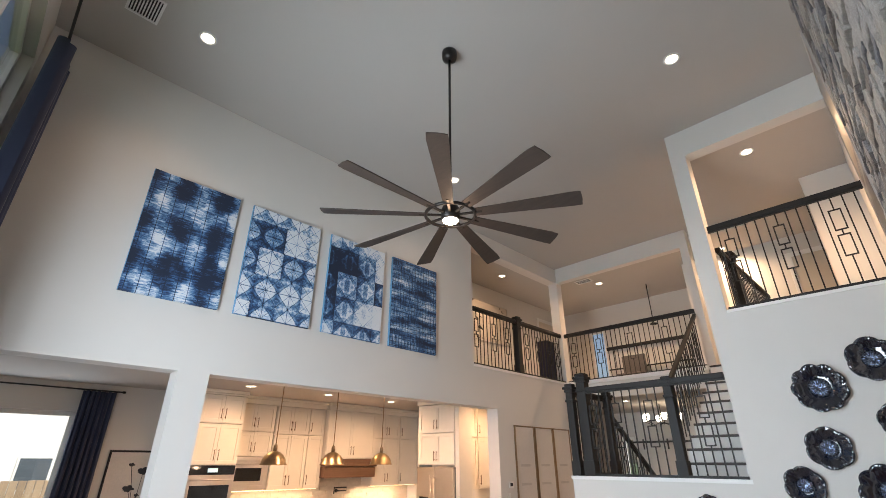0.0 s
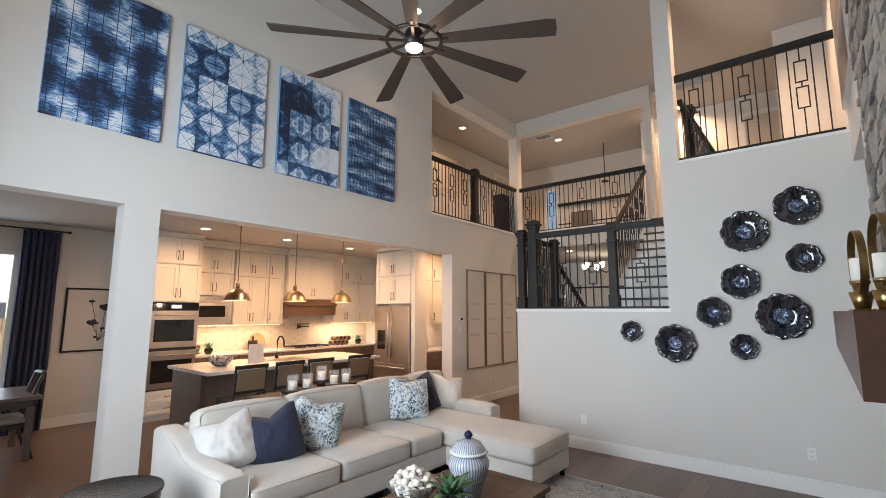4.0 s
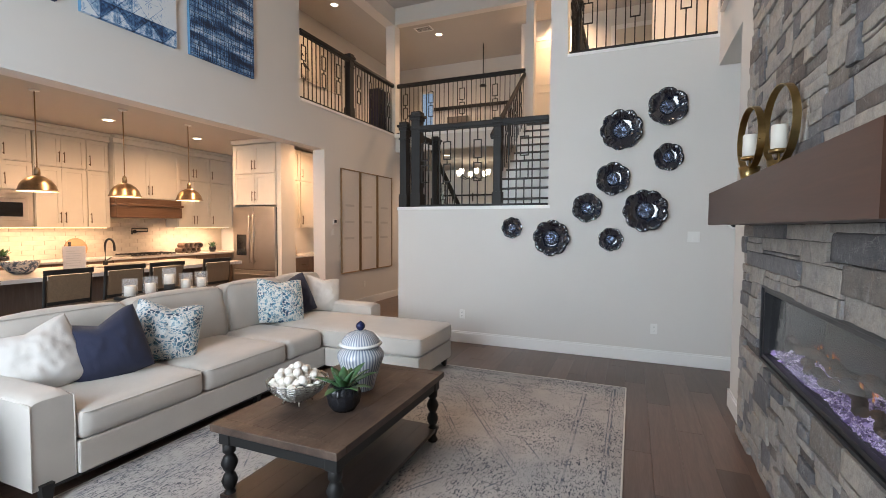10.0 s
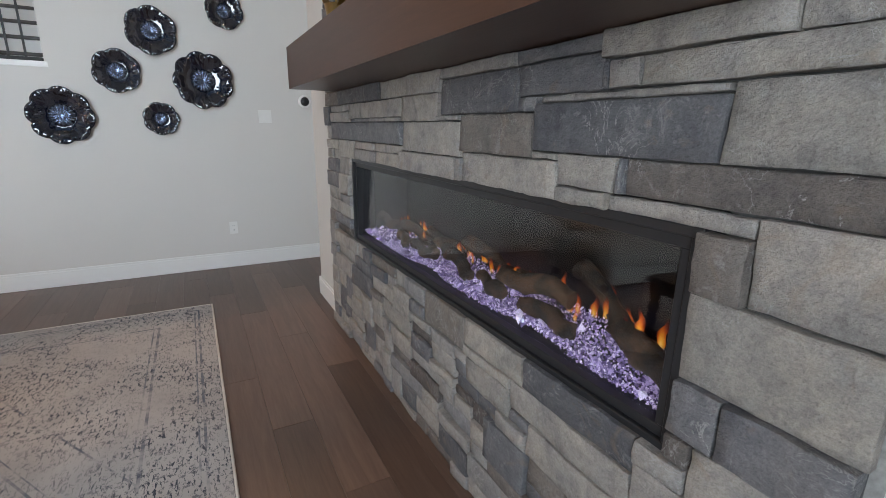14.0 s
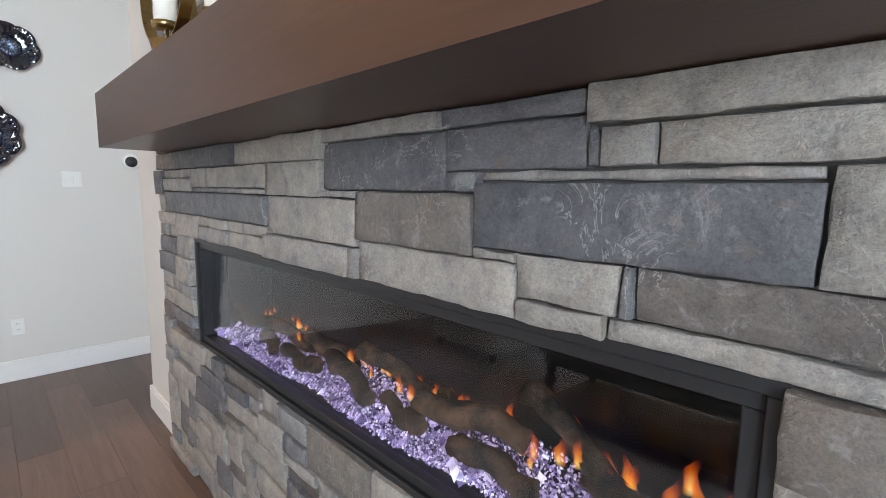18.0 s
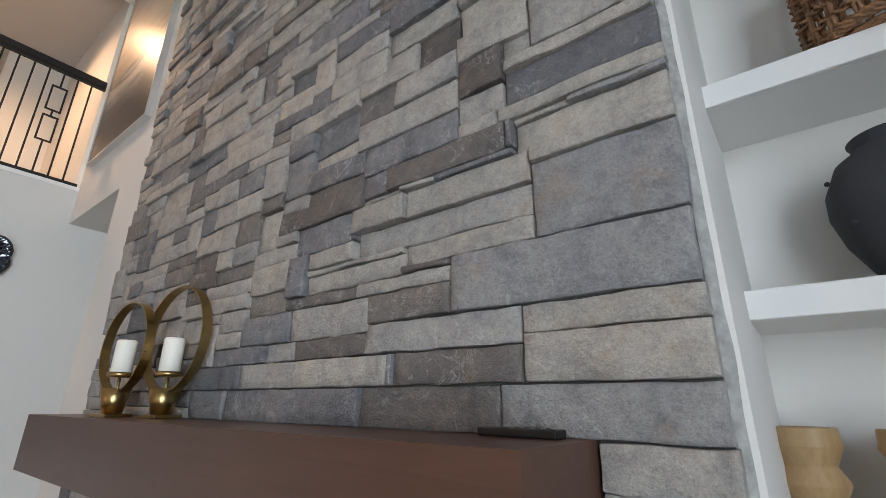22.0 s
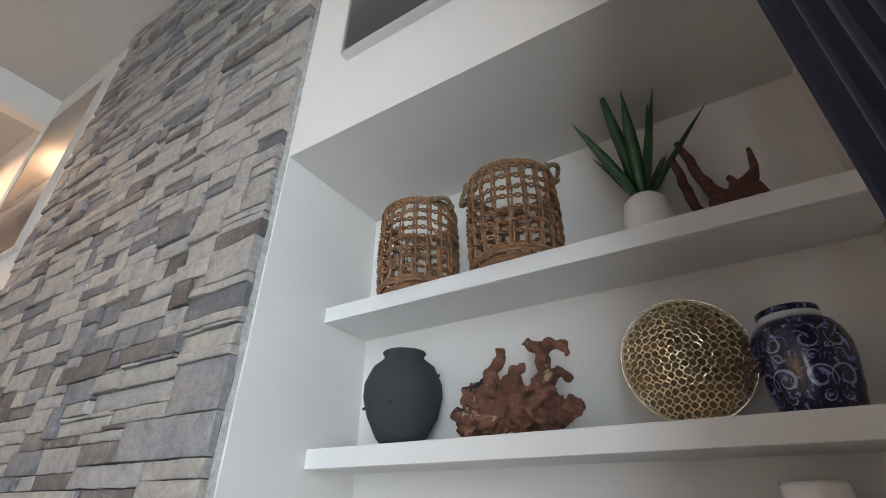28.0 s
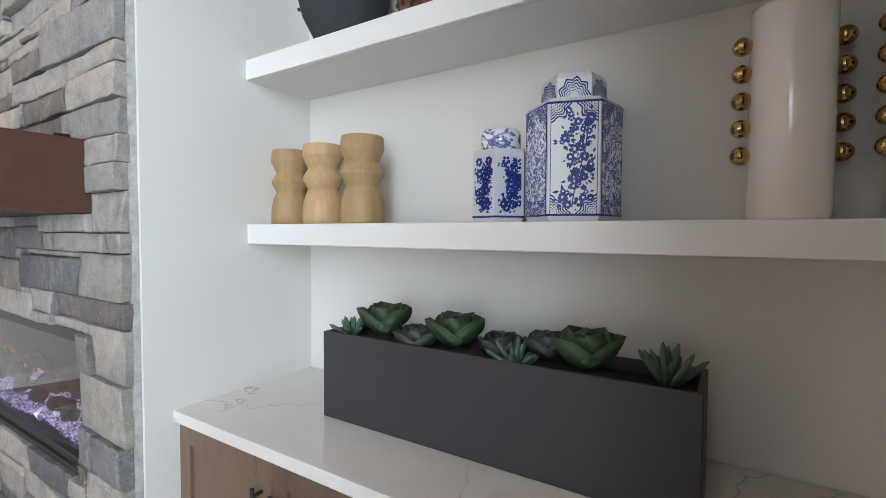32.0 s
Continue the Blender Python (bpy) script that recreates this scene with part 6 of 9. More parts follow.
def plate(x, z, r, seed, waves):
    """A blown glass plate: a flat dish with a scalloped, rippled rim and a fluted shell in its middle."""
    top = thing("wall_plate", (x, NW - 0.002, z), "ruffled black and blue art glass plate hung on the wall", "plate", "glass wall plates")
    g = random.Random(seed)
    ph = g.uniform(0, 6.28)
    bm = bmesh.new()
    seg, rows = 144, []
    prof = [(0.3, 0.02), (0.36, 0.02), (0.45, 0.028), (0.55, 0.04), (0.64, 0.056), (0.72, 0.076), (0.79, 0.094), (0.85, 0.106), (0.9, 0.112), (0.95, 0.112), (0.99, 0.106), (1.0, 0.1), (0.97, 0.09), (0.85, 0.08), (0.6, 0.03), (0.3, 0.0), (0.0, 0.0)]
    for i, (q, h) in enumerate(prof):
        if q == 0:
            rows.append([bm.verts.new((0, 0, 0))])
            continue
        ring = []
        amp = max(0, (q - 0.45) / 0.55)
        for k in range(seg):
            a = 2 * math.pi * k / seg
            lobe = abs(math.cos(waves * a / 2 + ph)) ** 0.7 - 0.6
            rr = r * q * (1 + 0.1 * amp * amp * lobe + 0.012 * amp * noise.noise(Vector((3 * math.cos(a), 3 * math.sin(a), seed))))
            dip = 0.02 * amp * amp * lobe + 0.011 * amp * noise.noise(Vector((7 * q * math.cos(a), 7 * q * math.sin(a), seed))) + 0.005 * amp * noise.noise(Vector((17 * q * math.cos(a), 17 * q * math.sin(a), seed)))
            ring.append(bm.verts.new((rr * math.cos(a), min(-h * r * 2.0 - dip * r / 0.2 - 0.004, -0.001) if h else 0.0, rr * math.sin(a))))
        rows.append(ring)
    for a, b in zip(rows, rows[1:]):
        for k in range(seg):
            j = (k + 1) % seg
            bm.faces.new((a[k], a[j], b[j], b[k]) if len(b) > 1 else (a[k], a[j], b[0]))
    bmesh.ops.recalc_face_normals(bm, faces=bm.faces)
    part("dish", bm, PLATE, top, smooth=True)
    bm = bmesh.new()
    rows = []
    flutes = 18
    n = flutes * 6
    for q, h, deep in ((0.42, 0.02, 0.3), (0.4, 0.05, 1.0), (0.3, 0.085, 1.0), (0.18, 0.095, 0.8), (0.05, 0.08, 0.2)):
        rows.append([bm.verts.new((r * q * math.cos(2 * math.pi * k / n), -(h * r + 0.05 * r * deep * q / 0.4 * abs(math.sin(flutes * math.pi * k / n))) - 0.03 * r, r * q * math.sin(2 * math.pi * k / n))) for k in range(n)])
    rows.append([bm.verts.new((0, -0.11 * r, 0))])
    for a, b in zip(rows, rows[1:]):
        for k in range(n):
            j = (k + 1) % n
            bm.faces.new((a[k], a[j], b[j], b[k]) if len(b) > 1 else (a[k], a[j], b[0]))
    bmesh.ops.recalc_face_normals(bm, faces=bm.faces)
    part("fluted_centre", bm, CORE, top, "shiny fluted centre", smooth=True)


for k, (x, z, r, w) in enumerate(((-0.67, 2.59, 0.225, 9), (-0.2, 2.81, 0.2, 6), (-0.18, 2.26, 0.15, 6), (-0.75, 2.04, 0.185, 6), (-1.03, 1.71, 0.168, 6),
                                  (-0.4, 1.67, 0.232, 9), (-0.76, 1.34, 0.135, 7), (-1.44, 1.35, 0.215, 8), (-1.93, 1.47, 0.13, 8))):
    plate(x, z, r, k + 3, w)

# ---- frames, vents, switches ----
GOLDWOOD = wood("pale_gold_frame", (0.2, 0.12, 0.06), (0.36, 0.24, 0.13), 2, 0.4, True)
PAPER = plain("printed_paper", (0.62, 0.58, 0.54), 0.8, vary=0.05, scale=40, bump=0.05)
INK = plain("dark_ink", (0.03, 0.032, 0.04), 0.8)
GREYINK = plain("grey_ink", (0.5, 0.465, 0.43), 0.8)


def framed(name, at, turn, w, h, mat, inner, label, bar=0.025, depth=0.03):
    """A frame in the yz plane with its face to +x, lower left corner at `at`."""
    top = thing(name, at, label, "framed picture", turn=turn)
    part("backing", boxed(0.001, bar * 0.5, bar * 0.5, depth * 0.55, w - bar * 0.5, h - bar * 0.5), inner, top)
    for nm, y0, z0, y1, z1 in (("frame_rail", 0, 0, w, bar), ("frame_rail", 0, h - bar, w, h), ("frame_stile", 0, bar, bar, h - bar), ("frame_stile", w - bar, bar, w, h - bar)):
        part(nm, boxed(0, y0, z0, depth, y1, z1, 0.003, 1), mat, top)
    return top


for k, y in enumerate((7.17, 7.8, 8.43)):
    f = framed("tall_framed_print", (KW + 0.001, y, 0.62), 0, 0.6, 1.9, GOLDWOOD, PAPER, "tall narrow wood-framed beige print on the hall wall", 0.022, 0.03)
    for q in range(3):
        part("text_block", boxed(0.0168, 0.1 + 0.02 * q, 0.62 + 0.3 * q, 0.0175, 0.42, 0.66 + 0.3 * q), GREYINK, f)
CAN_TRIM = plain("downlight_trim", (0.75, 0.74, 0.72), 0.5, vary=0.02, bump=0)


def downlight(x, y, z, r=0.085):
    top = thing("recessed_downlight", (x, y, z), "round white recessed ceiling downlight, lit warm", "ceiling light", "recessed downlights")
    part("trim_ring", turned([(r * 0.78, -0.001), (r * 0.8, -0.008), (r, -0.01), (r * 1.06, -0.004), (r * 1.06, -0.0005)], 32), CAN_TRIM, top)
    part("lens", turned([(0, -0.004), (r * 0.77, -0.004), (r * 0.77, -0.001), (0, -0.001)], 28), BULB, top, "glowing lens")


for c in CANS:
    downlight(c[0], c[1], CEILING)
for c in HALL_CANS:
    downlight(c[0], c[1], HALLTOP)
for c in KITCHEN_CANS:
    downlight(c[0], c[1], 3.05)
for c in FOYER_CANS:
    downlight(c[0], c[1], 3.1)


def vent(x, y, z, w, h, n=9):
    top = thing("ceiling_vent", (x, y, z), "white metal ceiling air vent with slats", "air vent", "ceiling vents")
    part("backing", boxed(-w / 2 + 0.02, -h / 2 + 0.02, -0.003, w / 2 - 0.02, h / 2 - 0.02, -0.0005), FIREBOX, top)
    bm = bmesh.new()
    for x0, y0, x1, y1 in ((-w / 2, -h / 2, w / 2, -h / 2 + 0.025), (-w / 2, h / 2 - 0.025, w / 2, h / 2), (-w / 2, -h / 2 + 0.025, -w / 2 + 0.025, h / 2 - 0.025), (w / 2 - 0.025, -h / 2 + 0.025, w / 2, h / 2 - 0.025)):
        block(bm, x0, y0, -0.012, x1, y1, -0.0005, 0.002, 1)
    part("frame", bm, CAN_TRIM, top)
    for k in range(n):
        y_ = -h / 2 + 0.03 + (h - 0.06) * (k + 0.5) / n
        bm = boxed(-w / 2 + 0.026, -0.007, -0.001, w / 2 - 0.026, 0.007, 0.001)
        bm.transform(Matrix.Translation((0, y_, -0.007)) @ Matrix.Rotation(radians(35), 4, "X"))
        part("slat", bm, CAN_TRIM, top)


vent(-4.4, 0.1, CEILING, 0.36, 0.3)
vent(-5.0, 9.9, HALLTOP, 0.4, 0.25)
PLASTIC = plain("white_plastic", (0.78, 0.77, 0.74), 0.4, vary=0.01, bump=0)


def wall_plate_cover(name, at, turn, label, category, sockets, w=0.072, h=0.118):
    top = thing(name, at, label, category, turn=turn)
    part("cover", boxed(-w / 2, -0.006, -h / 2, w / 2, 0, h / 2, 0.002, 1), PLASTIC, top)
    for x_, z_ in sockets:
        if category == "outlet":
            s = part("socket", boxed(x_ - 0.017, -0.008, z_ - 0.014, x_ + 0.017, -0.0062, z_ + 0.014, 0.001, 1), PLASTIC, top)
            for dx in (-0.006, 0.006):
                part("slot", boxed(x_ + dx - 0.0012, -0.0086, z_ - 0.004, x_ + dx + 0.0012, -0.0081, z_ + 0.006), INK, s)
        else:
            part("rocker", boxed(x_ - 0.016, -0.0095, z_ - 0.033, x_ + 0.016, -0.0062, z_ + 0.033, 0.002, 1), PLASTIC, top)


wall_plate_cover("wall_outlet", (-0.28, NW, 0.33), 0, "white duplex wall outlet above the baseboard", "outlet", ((0, 0.022), (0, -0.022)))
wall_plate_cover("wall_outlet", (-2.6, NW, 0.32), 0, "white duplex wall outlet near the chaise", "outlet", ((0, 0.022), (0, -0.022)))
wall_plate_cover("light_switch", (0.09, NW, 1.38), 0, "white double rocker light switch", "switch", ((-0.023, 0), (0.023, 0)), 0.118)
wall_plate_cover("wall_outlet", (KW, 7.95, 0.36), 90, "white duplex wall outlet in the hall", "outlet", ((0, 0.022), (0, -0.022)))
wall_plate_cover("light_switch", (KW, 6.95, 1.38), 90, "white rocker light switch by the kitchen", "switch", ((0, 0),))
thermo = thing("thermostat", (KW, 7.0, 1.56), "white wall thermostat with a dark screen", "thermostat", turn=90)
part("case", boxed(-0.055, -0.02, -0.05, 0.055, 0, 0.05, 0.004), PLASTIC, thermo)
part("screen", boxed(-0.035, -0.0215, -0.02, 0.035, -0.0202, 0.03), INK, thermo)


# sunset seascapes above the niches
def seascape(name, seed):
    m, t, b = nodes_of(name)
    s = t.nodes.new("ShaderNodeSeparateXYZ")
    link(t, coords(t), s.inputs[0])
    n = noise_of(t, coords(t, (1, 1, 5)), 2.2, 5, 0.6, 0.5)
    h = calc(t, "ADD", calc(t, "MULTIPLY", s.outputs[2], 0.5), calc(t, "MULTIPLY", calc(t, "SUBTRACT", n, 0.5), 0.22))
    col = ramp_of(t, [(0.0, (0.035, 0.035, 0.04)), (0.17, (0.06, 0.055, 0.06)), (0.26, (0.16, 0.15, 0.15)), (0.33, (0.45, 0.42, 0.38)), (0.37, (0.1, 0.09, 0.09)), (0.44, (0.34, 0.25, 0.17)), (0.6, (0.52, 0.42, 0.3)), (0.85, (0.3, 0.24, 0.2))], h)
    link(t, col, b.inputs["Base Color"])
    b.inputs["Roughness"].default_value = 0.35
    return m


PALE_FRAME = plain("silver_canvas_frame", (0.62, 0.6, 0.57), 0.3, 0.6, vary=0.04)
for y, seed in ((5.77, 1), (1.1, 2)):
    pic = thing("seascape_canvas", (EW - 0.001, y, 3.66), "large dusky seascape canvas in a thin pale frame", "painting", "seascape canvases", turn=180)
    part("canvas", boxed(0.0, 0.012, 0.012, 0.035, 1.188, 1.988), seascape("dusk_sea", seed), pic)
    for nm, y0, z0, y1, z1 in (("frame_rail", 0, 0, 1.2, 0.0115), ("frame_rail", 0, 1.9885, 1.2, 2.0), ("frame_stile", 0, 0.012, 0.0115, 1.988), ("frame_stile", 1.1885, 0.012, 1.2, 1.988)):
        part(nm, boxed(0, y0, z0, 0.045, y1, z1), PALE_FRAME, pic)

# ---- ring candle holders on the mantel ----
BRASS = plain("brushed_brass", (0.42, 0.3, 0.13), 0.3, 1.0, vary=0.12, scale=30, bump=0.1, grain=200)


def ring_holder(x, y, r, label):
    top = thing("ring_candle_holder", (x, y, 1.7225), label, "candle holder", "mantel candle holders", turn=-85)
    part("base", boxed(-0.06, -0.05, 0, 0.06, 0.05, 0.012, 0.002, 1), BRASS, top)
    part("cone", turned([(0, 0.012), (0.034, 0.012), (0.055, 0.105), (0.051, 0.105), (0.032, 0.02), (0, 0.02)], 28), BRASS, top)
    bm = bmesh.new()
    rows = []
    zc = 0.085 + r
    for k in range(56):
        a = 2 * math.pi * k / 56
        rows.append([bm.verts.new(((r + dr) * math.cos(a), dy, zc + (r + dr) * math.sin(a))) for dr, dy in ((0, -0.018), (0, 0.018), (-0.005, 0.018), (-0.005, -0.018))])
    for k in range(56):
        a, b = rows[k], rows[(k + 1) % 56]
        for i in range(4):
            bm.faces.new((a[i], a[(i + 1) % 4], b[(i + 1) % 4], b[i]))
    bmesh.ops.recalc_face_normals(bm, faces=bm.faces)
    part("ring", bm, BRASS, top, "flat brass hoop")
    part("stem", tubed([(0, 0, 0.06), (0, 0, 0.15)], 0.006, 10), BRASS, top)
    part("cup", turned([(0, 0.145), (0.044, 0.147), (0.046, 0.165), (0.042, 0.165), (0.04, 0.152), (0, 0.15)], 24), BRASS, top)
    c = part("candle", turned([(0, 0.152), (0.037, 0.152), (0.037, 0.285), (0.033, 0.29), (0, 0.286)], 24), WAX, top)
    part("wick", tubed([(0, 0, 0.286), (0, 0, 0.298)], 0.0015, 5), IRON, c)


ring_holder(0.085, 3.44, 0.18, "brushed brass ring candle holder with a white candle on the mantel")
ring_holder(0.165, 3.2, 0.205, "larger brushed brass ring candle holder with a white candle")

# a round sensor on the north wall, seen past the chimney
sensor = thing("wall_sensor", (0.47, NW - 0.001, 1.53), "small round white wall sensor with a black face", "sensor")
bm = turned([(0, 0), (0.062, 0), (0.062, 0.008), (0.056, 0.014), (0, 0.014)], 32)
bm.transform(Matrix.Rotation(radians(90), 4, "X"))
part("plate", bm, TRIM, sensor)
bm = turned([(0, 0.0142), (0.042, 0.0142), (0.04, 0.022), (0, 0.023)], 32)
bm.transform(Matrix.Rotation(radians(90), 4, "X"))
part("face", bm, BLACK_METAL, sensor, "black round face")


# ---- things in the niche ----
S1, S2, S3, CT = 2.5985, 2.0335, 1.4715, 0.9025
RATTAN = plain("rattan", (0.25, 0.125, 0.058), 0.6, vary=0.6, scale=40, bump=0.5, grain=160)
ROPE = plain("sisal_rope", (0.22, 0.15, 0.085), 0.9, vary=0.4, scale=60, bump=0.7, grain=220)


def rattan_basket(x, y, r, h, n, rows, seed, handles, label):
    """An open-work basket: pairs of upright canes bound by twisted hoops, a plaited foot and rim, rope handles."""
    top = thing("rattan_basket", (x, y, S1), label, "basket", "rattan baskets")
    g = random.Random(seed)

    def rad(f):
        return r * (0.93 + 0.12 * math.sin(math.pi * (0.15 + 0.7 * f)))
    for k in range(n):
        sway = g.uniform(-0.03, 0.03)
        for d in (-0.0052, 0.0052):
            pts = []
            for q in range(9):
                f = q / 8
                a = 2 * math.pi * k / n + (d * (1 + 0.35 * math.sin(q * 2.1 + k))) / r + sway * math.sin(3.1 * f)
                rr = rad(f) + 0.003 * math.sin(q * 1.9 + k)
                pts.append((rr * math.cos(a), rr * math.sin(a), 0.004 + h * f))
            part("upright_cane", tubed(pts, 0.0055 + g.uniform(-0.0007, 0.0009), 6), RATTAN, top)
    for j in range(rows):
        f = (j + 0.5) / rows
        wave = g.uniform(0, 6)
        for s in (0, 1):
            pts = []
            for q in range(n * 6):
                a = 2 * math.pi * q / (n * 6)
                twist = a * n + s * math.pi
                rr = rad(f) + 0.007 * math.sin(twist)
                z_ = h * f + 0.0065 * math.cos(twist) + 0.005 * math.sin(3 * a + wave) + 0.003 * math.sin(8 * a + wave * 2)
                pts.append((rr * math.cos(a), rr * math.sin(a), z_))
            part("woven_hoop", tubed(pts, 0.0043, 6, True), RATTAN, top)
    for z_, rr in ((0.007, rad(0)), (0.019, rad(0.04) + 0.002), (h, rad(1) + 0.003), (h - 0.012, rad(0.96) + 0.005)):
        for s in (0, 1):
            pts = []
            for q in range(n * 8):
                a = 2 * math.pi * q / (n * 8)
                pts.append(((rr + 0.004 * math.sin(a * n * 1.5 + s * math.pi)) * math.cos(a), (rr + 0.004 * math.sin(a * n * 1.5 + s * math.pi)) * math.sin(a), max(0.006, z_ + 0.004 * math.cos(a * n * 1.5 + s * math.pi))))
            part("rim_coil", tubed(pts, 0.005, 6, True), RATTAN, top)
    part("base", turned([(0, 0.002), (rad(0) * 0.9, 0.002), (rad(0) * 0.9, 0.005), (0, 0.005)], 32), RATTAN, top)
    for a0, drop in handles:
        pts = []
        for q in range(19):
            f = q / 18
            a = a0 + (f - 0.5) * 0.62
            rr = rad(1) + 0.012 + 0.026 * math.sin(math.pi * f)
            pts.append((rr * math.cos(a), rr * math.sin(a), h - 0.012 - drop * math.sin(math.pi * f)))
        handle = part("handle", tubed(pts, 0.0095, 8, taper=lambda f: 1 + 0.18 * math.sin(f * 60)), ROPE, top, "twisted rope handle")
        for q in (1, 17):
            bm = bmesh.new()
            bmesh.ops.create_icosphere(bm, subdivisions=2, radius=0.017, matrix=Matrix.Translation(pts[q]))
            for v in bm.verts:
                v.co += 0.006 * noise.noise_vector(v.co * 90)
            part("knot", bm, ROPE, handle, smooth=True)
    return top


rattan_basket(0.725, 0.965, 0.16, 0.385, 19, 9, 1, ((-1.95, -0.012), (1.2, -0.01)), "small open-weave brown rattan basket on the top shelf")
rattan_basket(0.725, 0.52, 0.168, 0.39, 20, 8, 2, ((-1.6, -0.03), (2.0, 0.06)), "tall open-weave brown rattan basket on the top shelf")

WHITE_MATT = plain("white_matt_ceramic", (0.74, 0.73, 0.71), 0.6, vary=0.03, bump=0.08)
AGAVE = plain("agave_leaf", (0.03, 0.1, 0.035), 0.4, vary=0.35, scale=14, bump=0.1)
agave = thing("potted_agave", (0.75, 0.05, S1), "spiky green agave in a white ceramic pot on the top shelf", "plant")
part("pot", turned([(0, 0), (0.065, 0), (0.072, 0.01), (0.078, 0.09), (0.068, 0.15), (0.05, 0.17), (0.044, 0.165), (0.05, 0.13), (0, 0.13)], 36), WHITE_MATT, agave)
rng = random.Random(21)
for k in range(12):
    az = k * 2.39
    el = 0.8 + 0.5 * (k / 11) ** 0.7 + rng.uniform(-0.08, 0.12)
    bm = blade(bmesh.new(), (0.012 * math.cos(az), 0.012 * math.sin(az), 0.15), az, el, rng.uniform(0.34, 0.48) * (0.9 + 0.45 * k / 11), 0.047, -0.03, 0.4, 8, 1.0)
    part("leaf", bm, AGAVE, agave)

DRIFT, dt_, db_ = nodes_of("reddish_driftwood")
dv = coords(dt_)
dcol = ramp_of(dt_, [(0.3, (0.025, 0.014, 0.01)), (0.42, (0.11, 0.045, 0.026)), (0.6, (0.2, 0.085, 0.05)), (0.72, (0.3, 0.13, 0.085))], noise_of(dt_, dv, 16, 6, 0.65, 0.5))
dcol = mixed(dt_, ramp_of(dt_, [(0.6, (0, 0, 0)), (0.66, (1, 1, 1))], noise_of(dt_, dv, 11, 4, 0.6, 0.8)), dcol, (0.42, 0.3, 0.17))
dcol = mixed(dt_, ramp_of(dt_, [(0.6, (0, 0, 0)), (0.64, (1, 1, 1))], noise_of(dt_, dv, 8, 4, 0.7, 1.4)), dcol, (0.012, 0.01, 0.009))
link(dt_, dcol, db_.inputs["Base Color"])
db_.inputs["Roughness"].default_value = 0.75
bumped(dt_, db_, noise_of(dt_, dv, 60, 5, 0.7), 0.9, 0.012)
BRANCH = plain("dark_red_branch", (0.085, 0.032, 0.022), 0.7, vary=0.5, scale=25, bump=0.7, grain=80)


def gnarled(bm, pts, r, seed, seg=9):
    """A knotted root along a wandering line."""
    fine = []
    for a, b in zip(pts, pts[1:]):
        for k in range(8):
            fine.append(Vector(a).lerp(Vector(b), k / 8))
    fine.append(Vector(pts[-1]))
    n = len(fine)
    first = len(bm.verts)
    tube(bm, [p + 0.008 * Vector((noise.noise(p * 30 + Vector((seed, 0, 0))), noise.noise(p * 30 + Vector((0, seed, 0))), noise.noise(p * 30 + Vector((0, 0, seed))))) for p in fine], r, seg,
         taper=lambda f: (1 - 0.5 * f) * (1 + 0.18 * math.sin(f * 19 + seed)))
    bm.verts.ensure_lookup_table()
    for v in bm.verts[first:]:
        v.co += 0.45 * r * noise.noise_vector(v.co * 26 + Vector((seed, seed, 0))) + 0.2 * r * noise.noise_vector(v.co * 70)
    return bm


def carved(parent, bm, mat, voxel):
    """Fuse overlapping limbs into one continuous weathered body."""
    ob = part("body", bm, mat, parent, smooth=True)
    fuse = ob.modifiers.new("fuse", "REMESH")
    fuse.mode, fuse.voxel_size, fuse.use_smooth_shade = "VOXEL", voxel, True
    ease = ob.modifiers.new("ease", "SMOOTH")
    ease.factor, ease.iterations = 0.5, 2
    return ob


def limb(bm, pts, r0, r1, seed):
    """A tapering prong that wanders a little about its line."""
    fine = []
    for a, b in zip(pts, pts[1:]):
        for k in range(6):
            fine.append(Vector(a).lerp(Vector(b), k / 6))
    fine.append(Vector(pts[-1]))
    for _ in range(3):
        fine = [fine[0]] + [(a + 2 * b + c) / 4 for a, b, c in zip(fine, fine[1:], fine[2:])] + [fine[-1]]
    first = len(bm.verts)
    tube(bm, fine, 1.0, 12, taper=lambda f: r0 + (r1 - r0) * f)
    bm.verts.ensure_lookup_table()
    for v in bm.verts[first:]:
        v.co += 0.3 * (r0 + r1) / 2 * noise.noise_vector(v.co * 28 + Vector((seed, seed, 0)))
    return bm


dw = thing("driftwood_branch", (0.75, -0.19, S1), "dark reddish forked driftwood branch on the top shelf", "driftwood")
bm = bmesh.new()
for k, (pts, r0, r1) in enumerate((
        ([(0, -0.03, 0.03), (0, 0.045, 0.022), (0, 0.09, 0.07), (0, 0.108, 0.17), (0, 0.112, 0.25), (0, 0.128, 0.31)], 0.024, 0.015),
        ([(0, -0.03, 0.075), (0, 0.02, 0.12), (0, 0.05, 0.2), (0, 0.066, 0.29), (0, 0.09, 0.37)], 0.028, 0.012),
        ([(0, 0.03, 0.05), (0, -0.03, 0.085), (0, -0.085, 0.09), (0, -0.12, 0.03)], 0.045, 0.04),
        ([(0, -0.06, 0.1), (0, -0.1, 0.135), (0, -0.128, 0.17), (0, -0.133, 0.26)], 0.036, 0.007),
        ([(0.02, -0.07, 0.09), (0.03, -0.02, 0.06), (0.035, -0.1, 0.03)], 0.05, 0.03),
        ([(0, -0.04, 0.11), (0, -0.05, 0.15), (0, -0.035, 0.168)], 0.02, 0.01))):
    limb(bm, pts, r0, r1, k * 1.7)
for v in bm.verts:
    v.co = Vector((v.co.x, 0.12 + (v.co.y - 0.12) * 0.84, max(v.co.z * 0.96, 0.001)))
carved(dw, bm, BRANCH, 0.004)

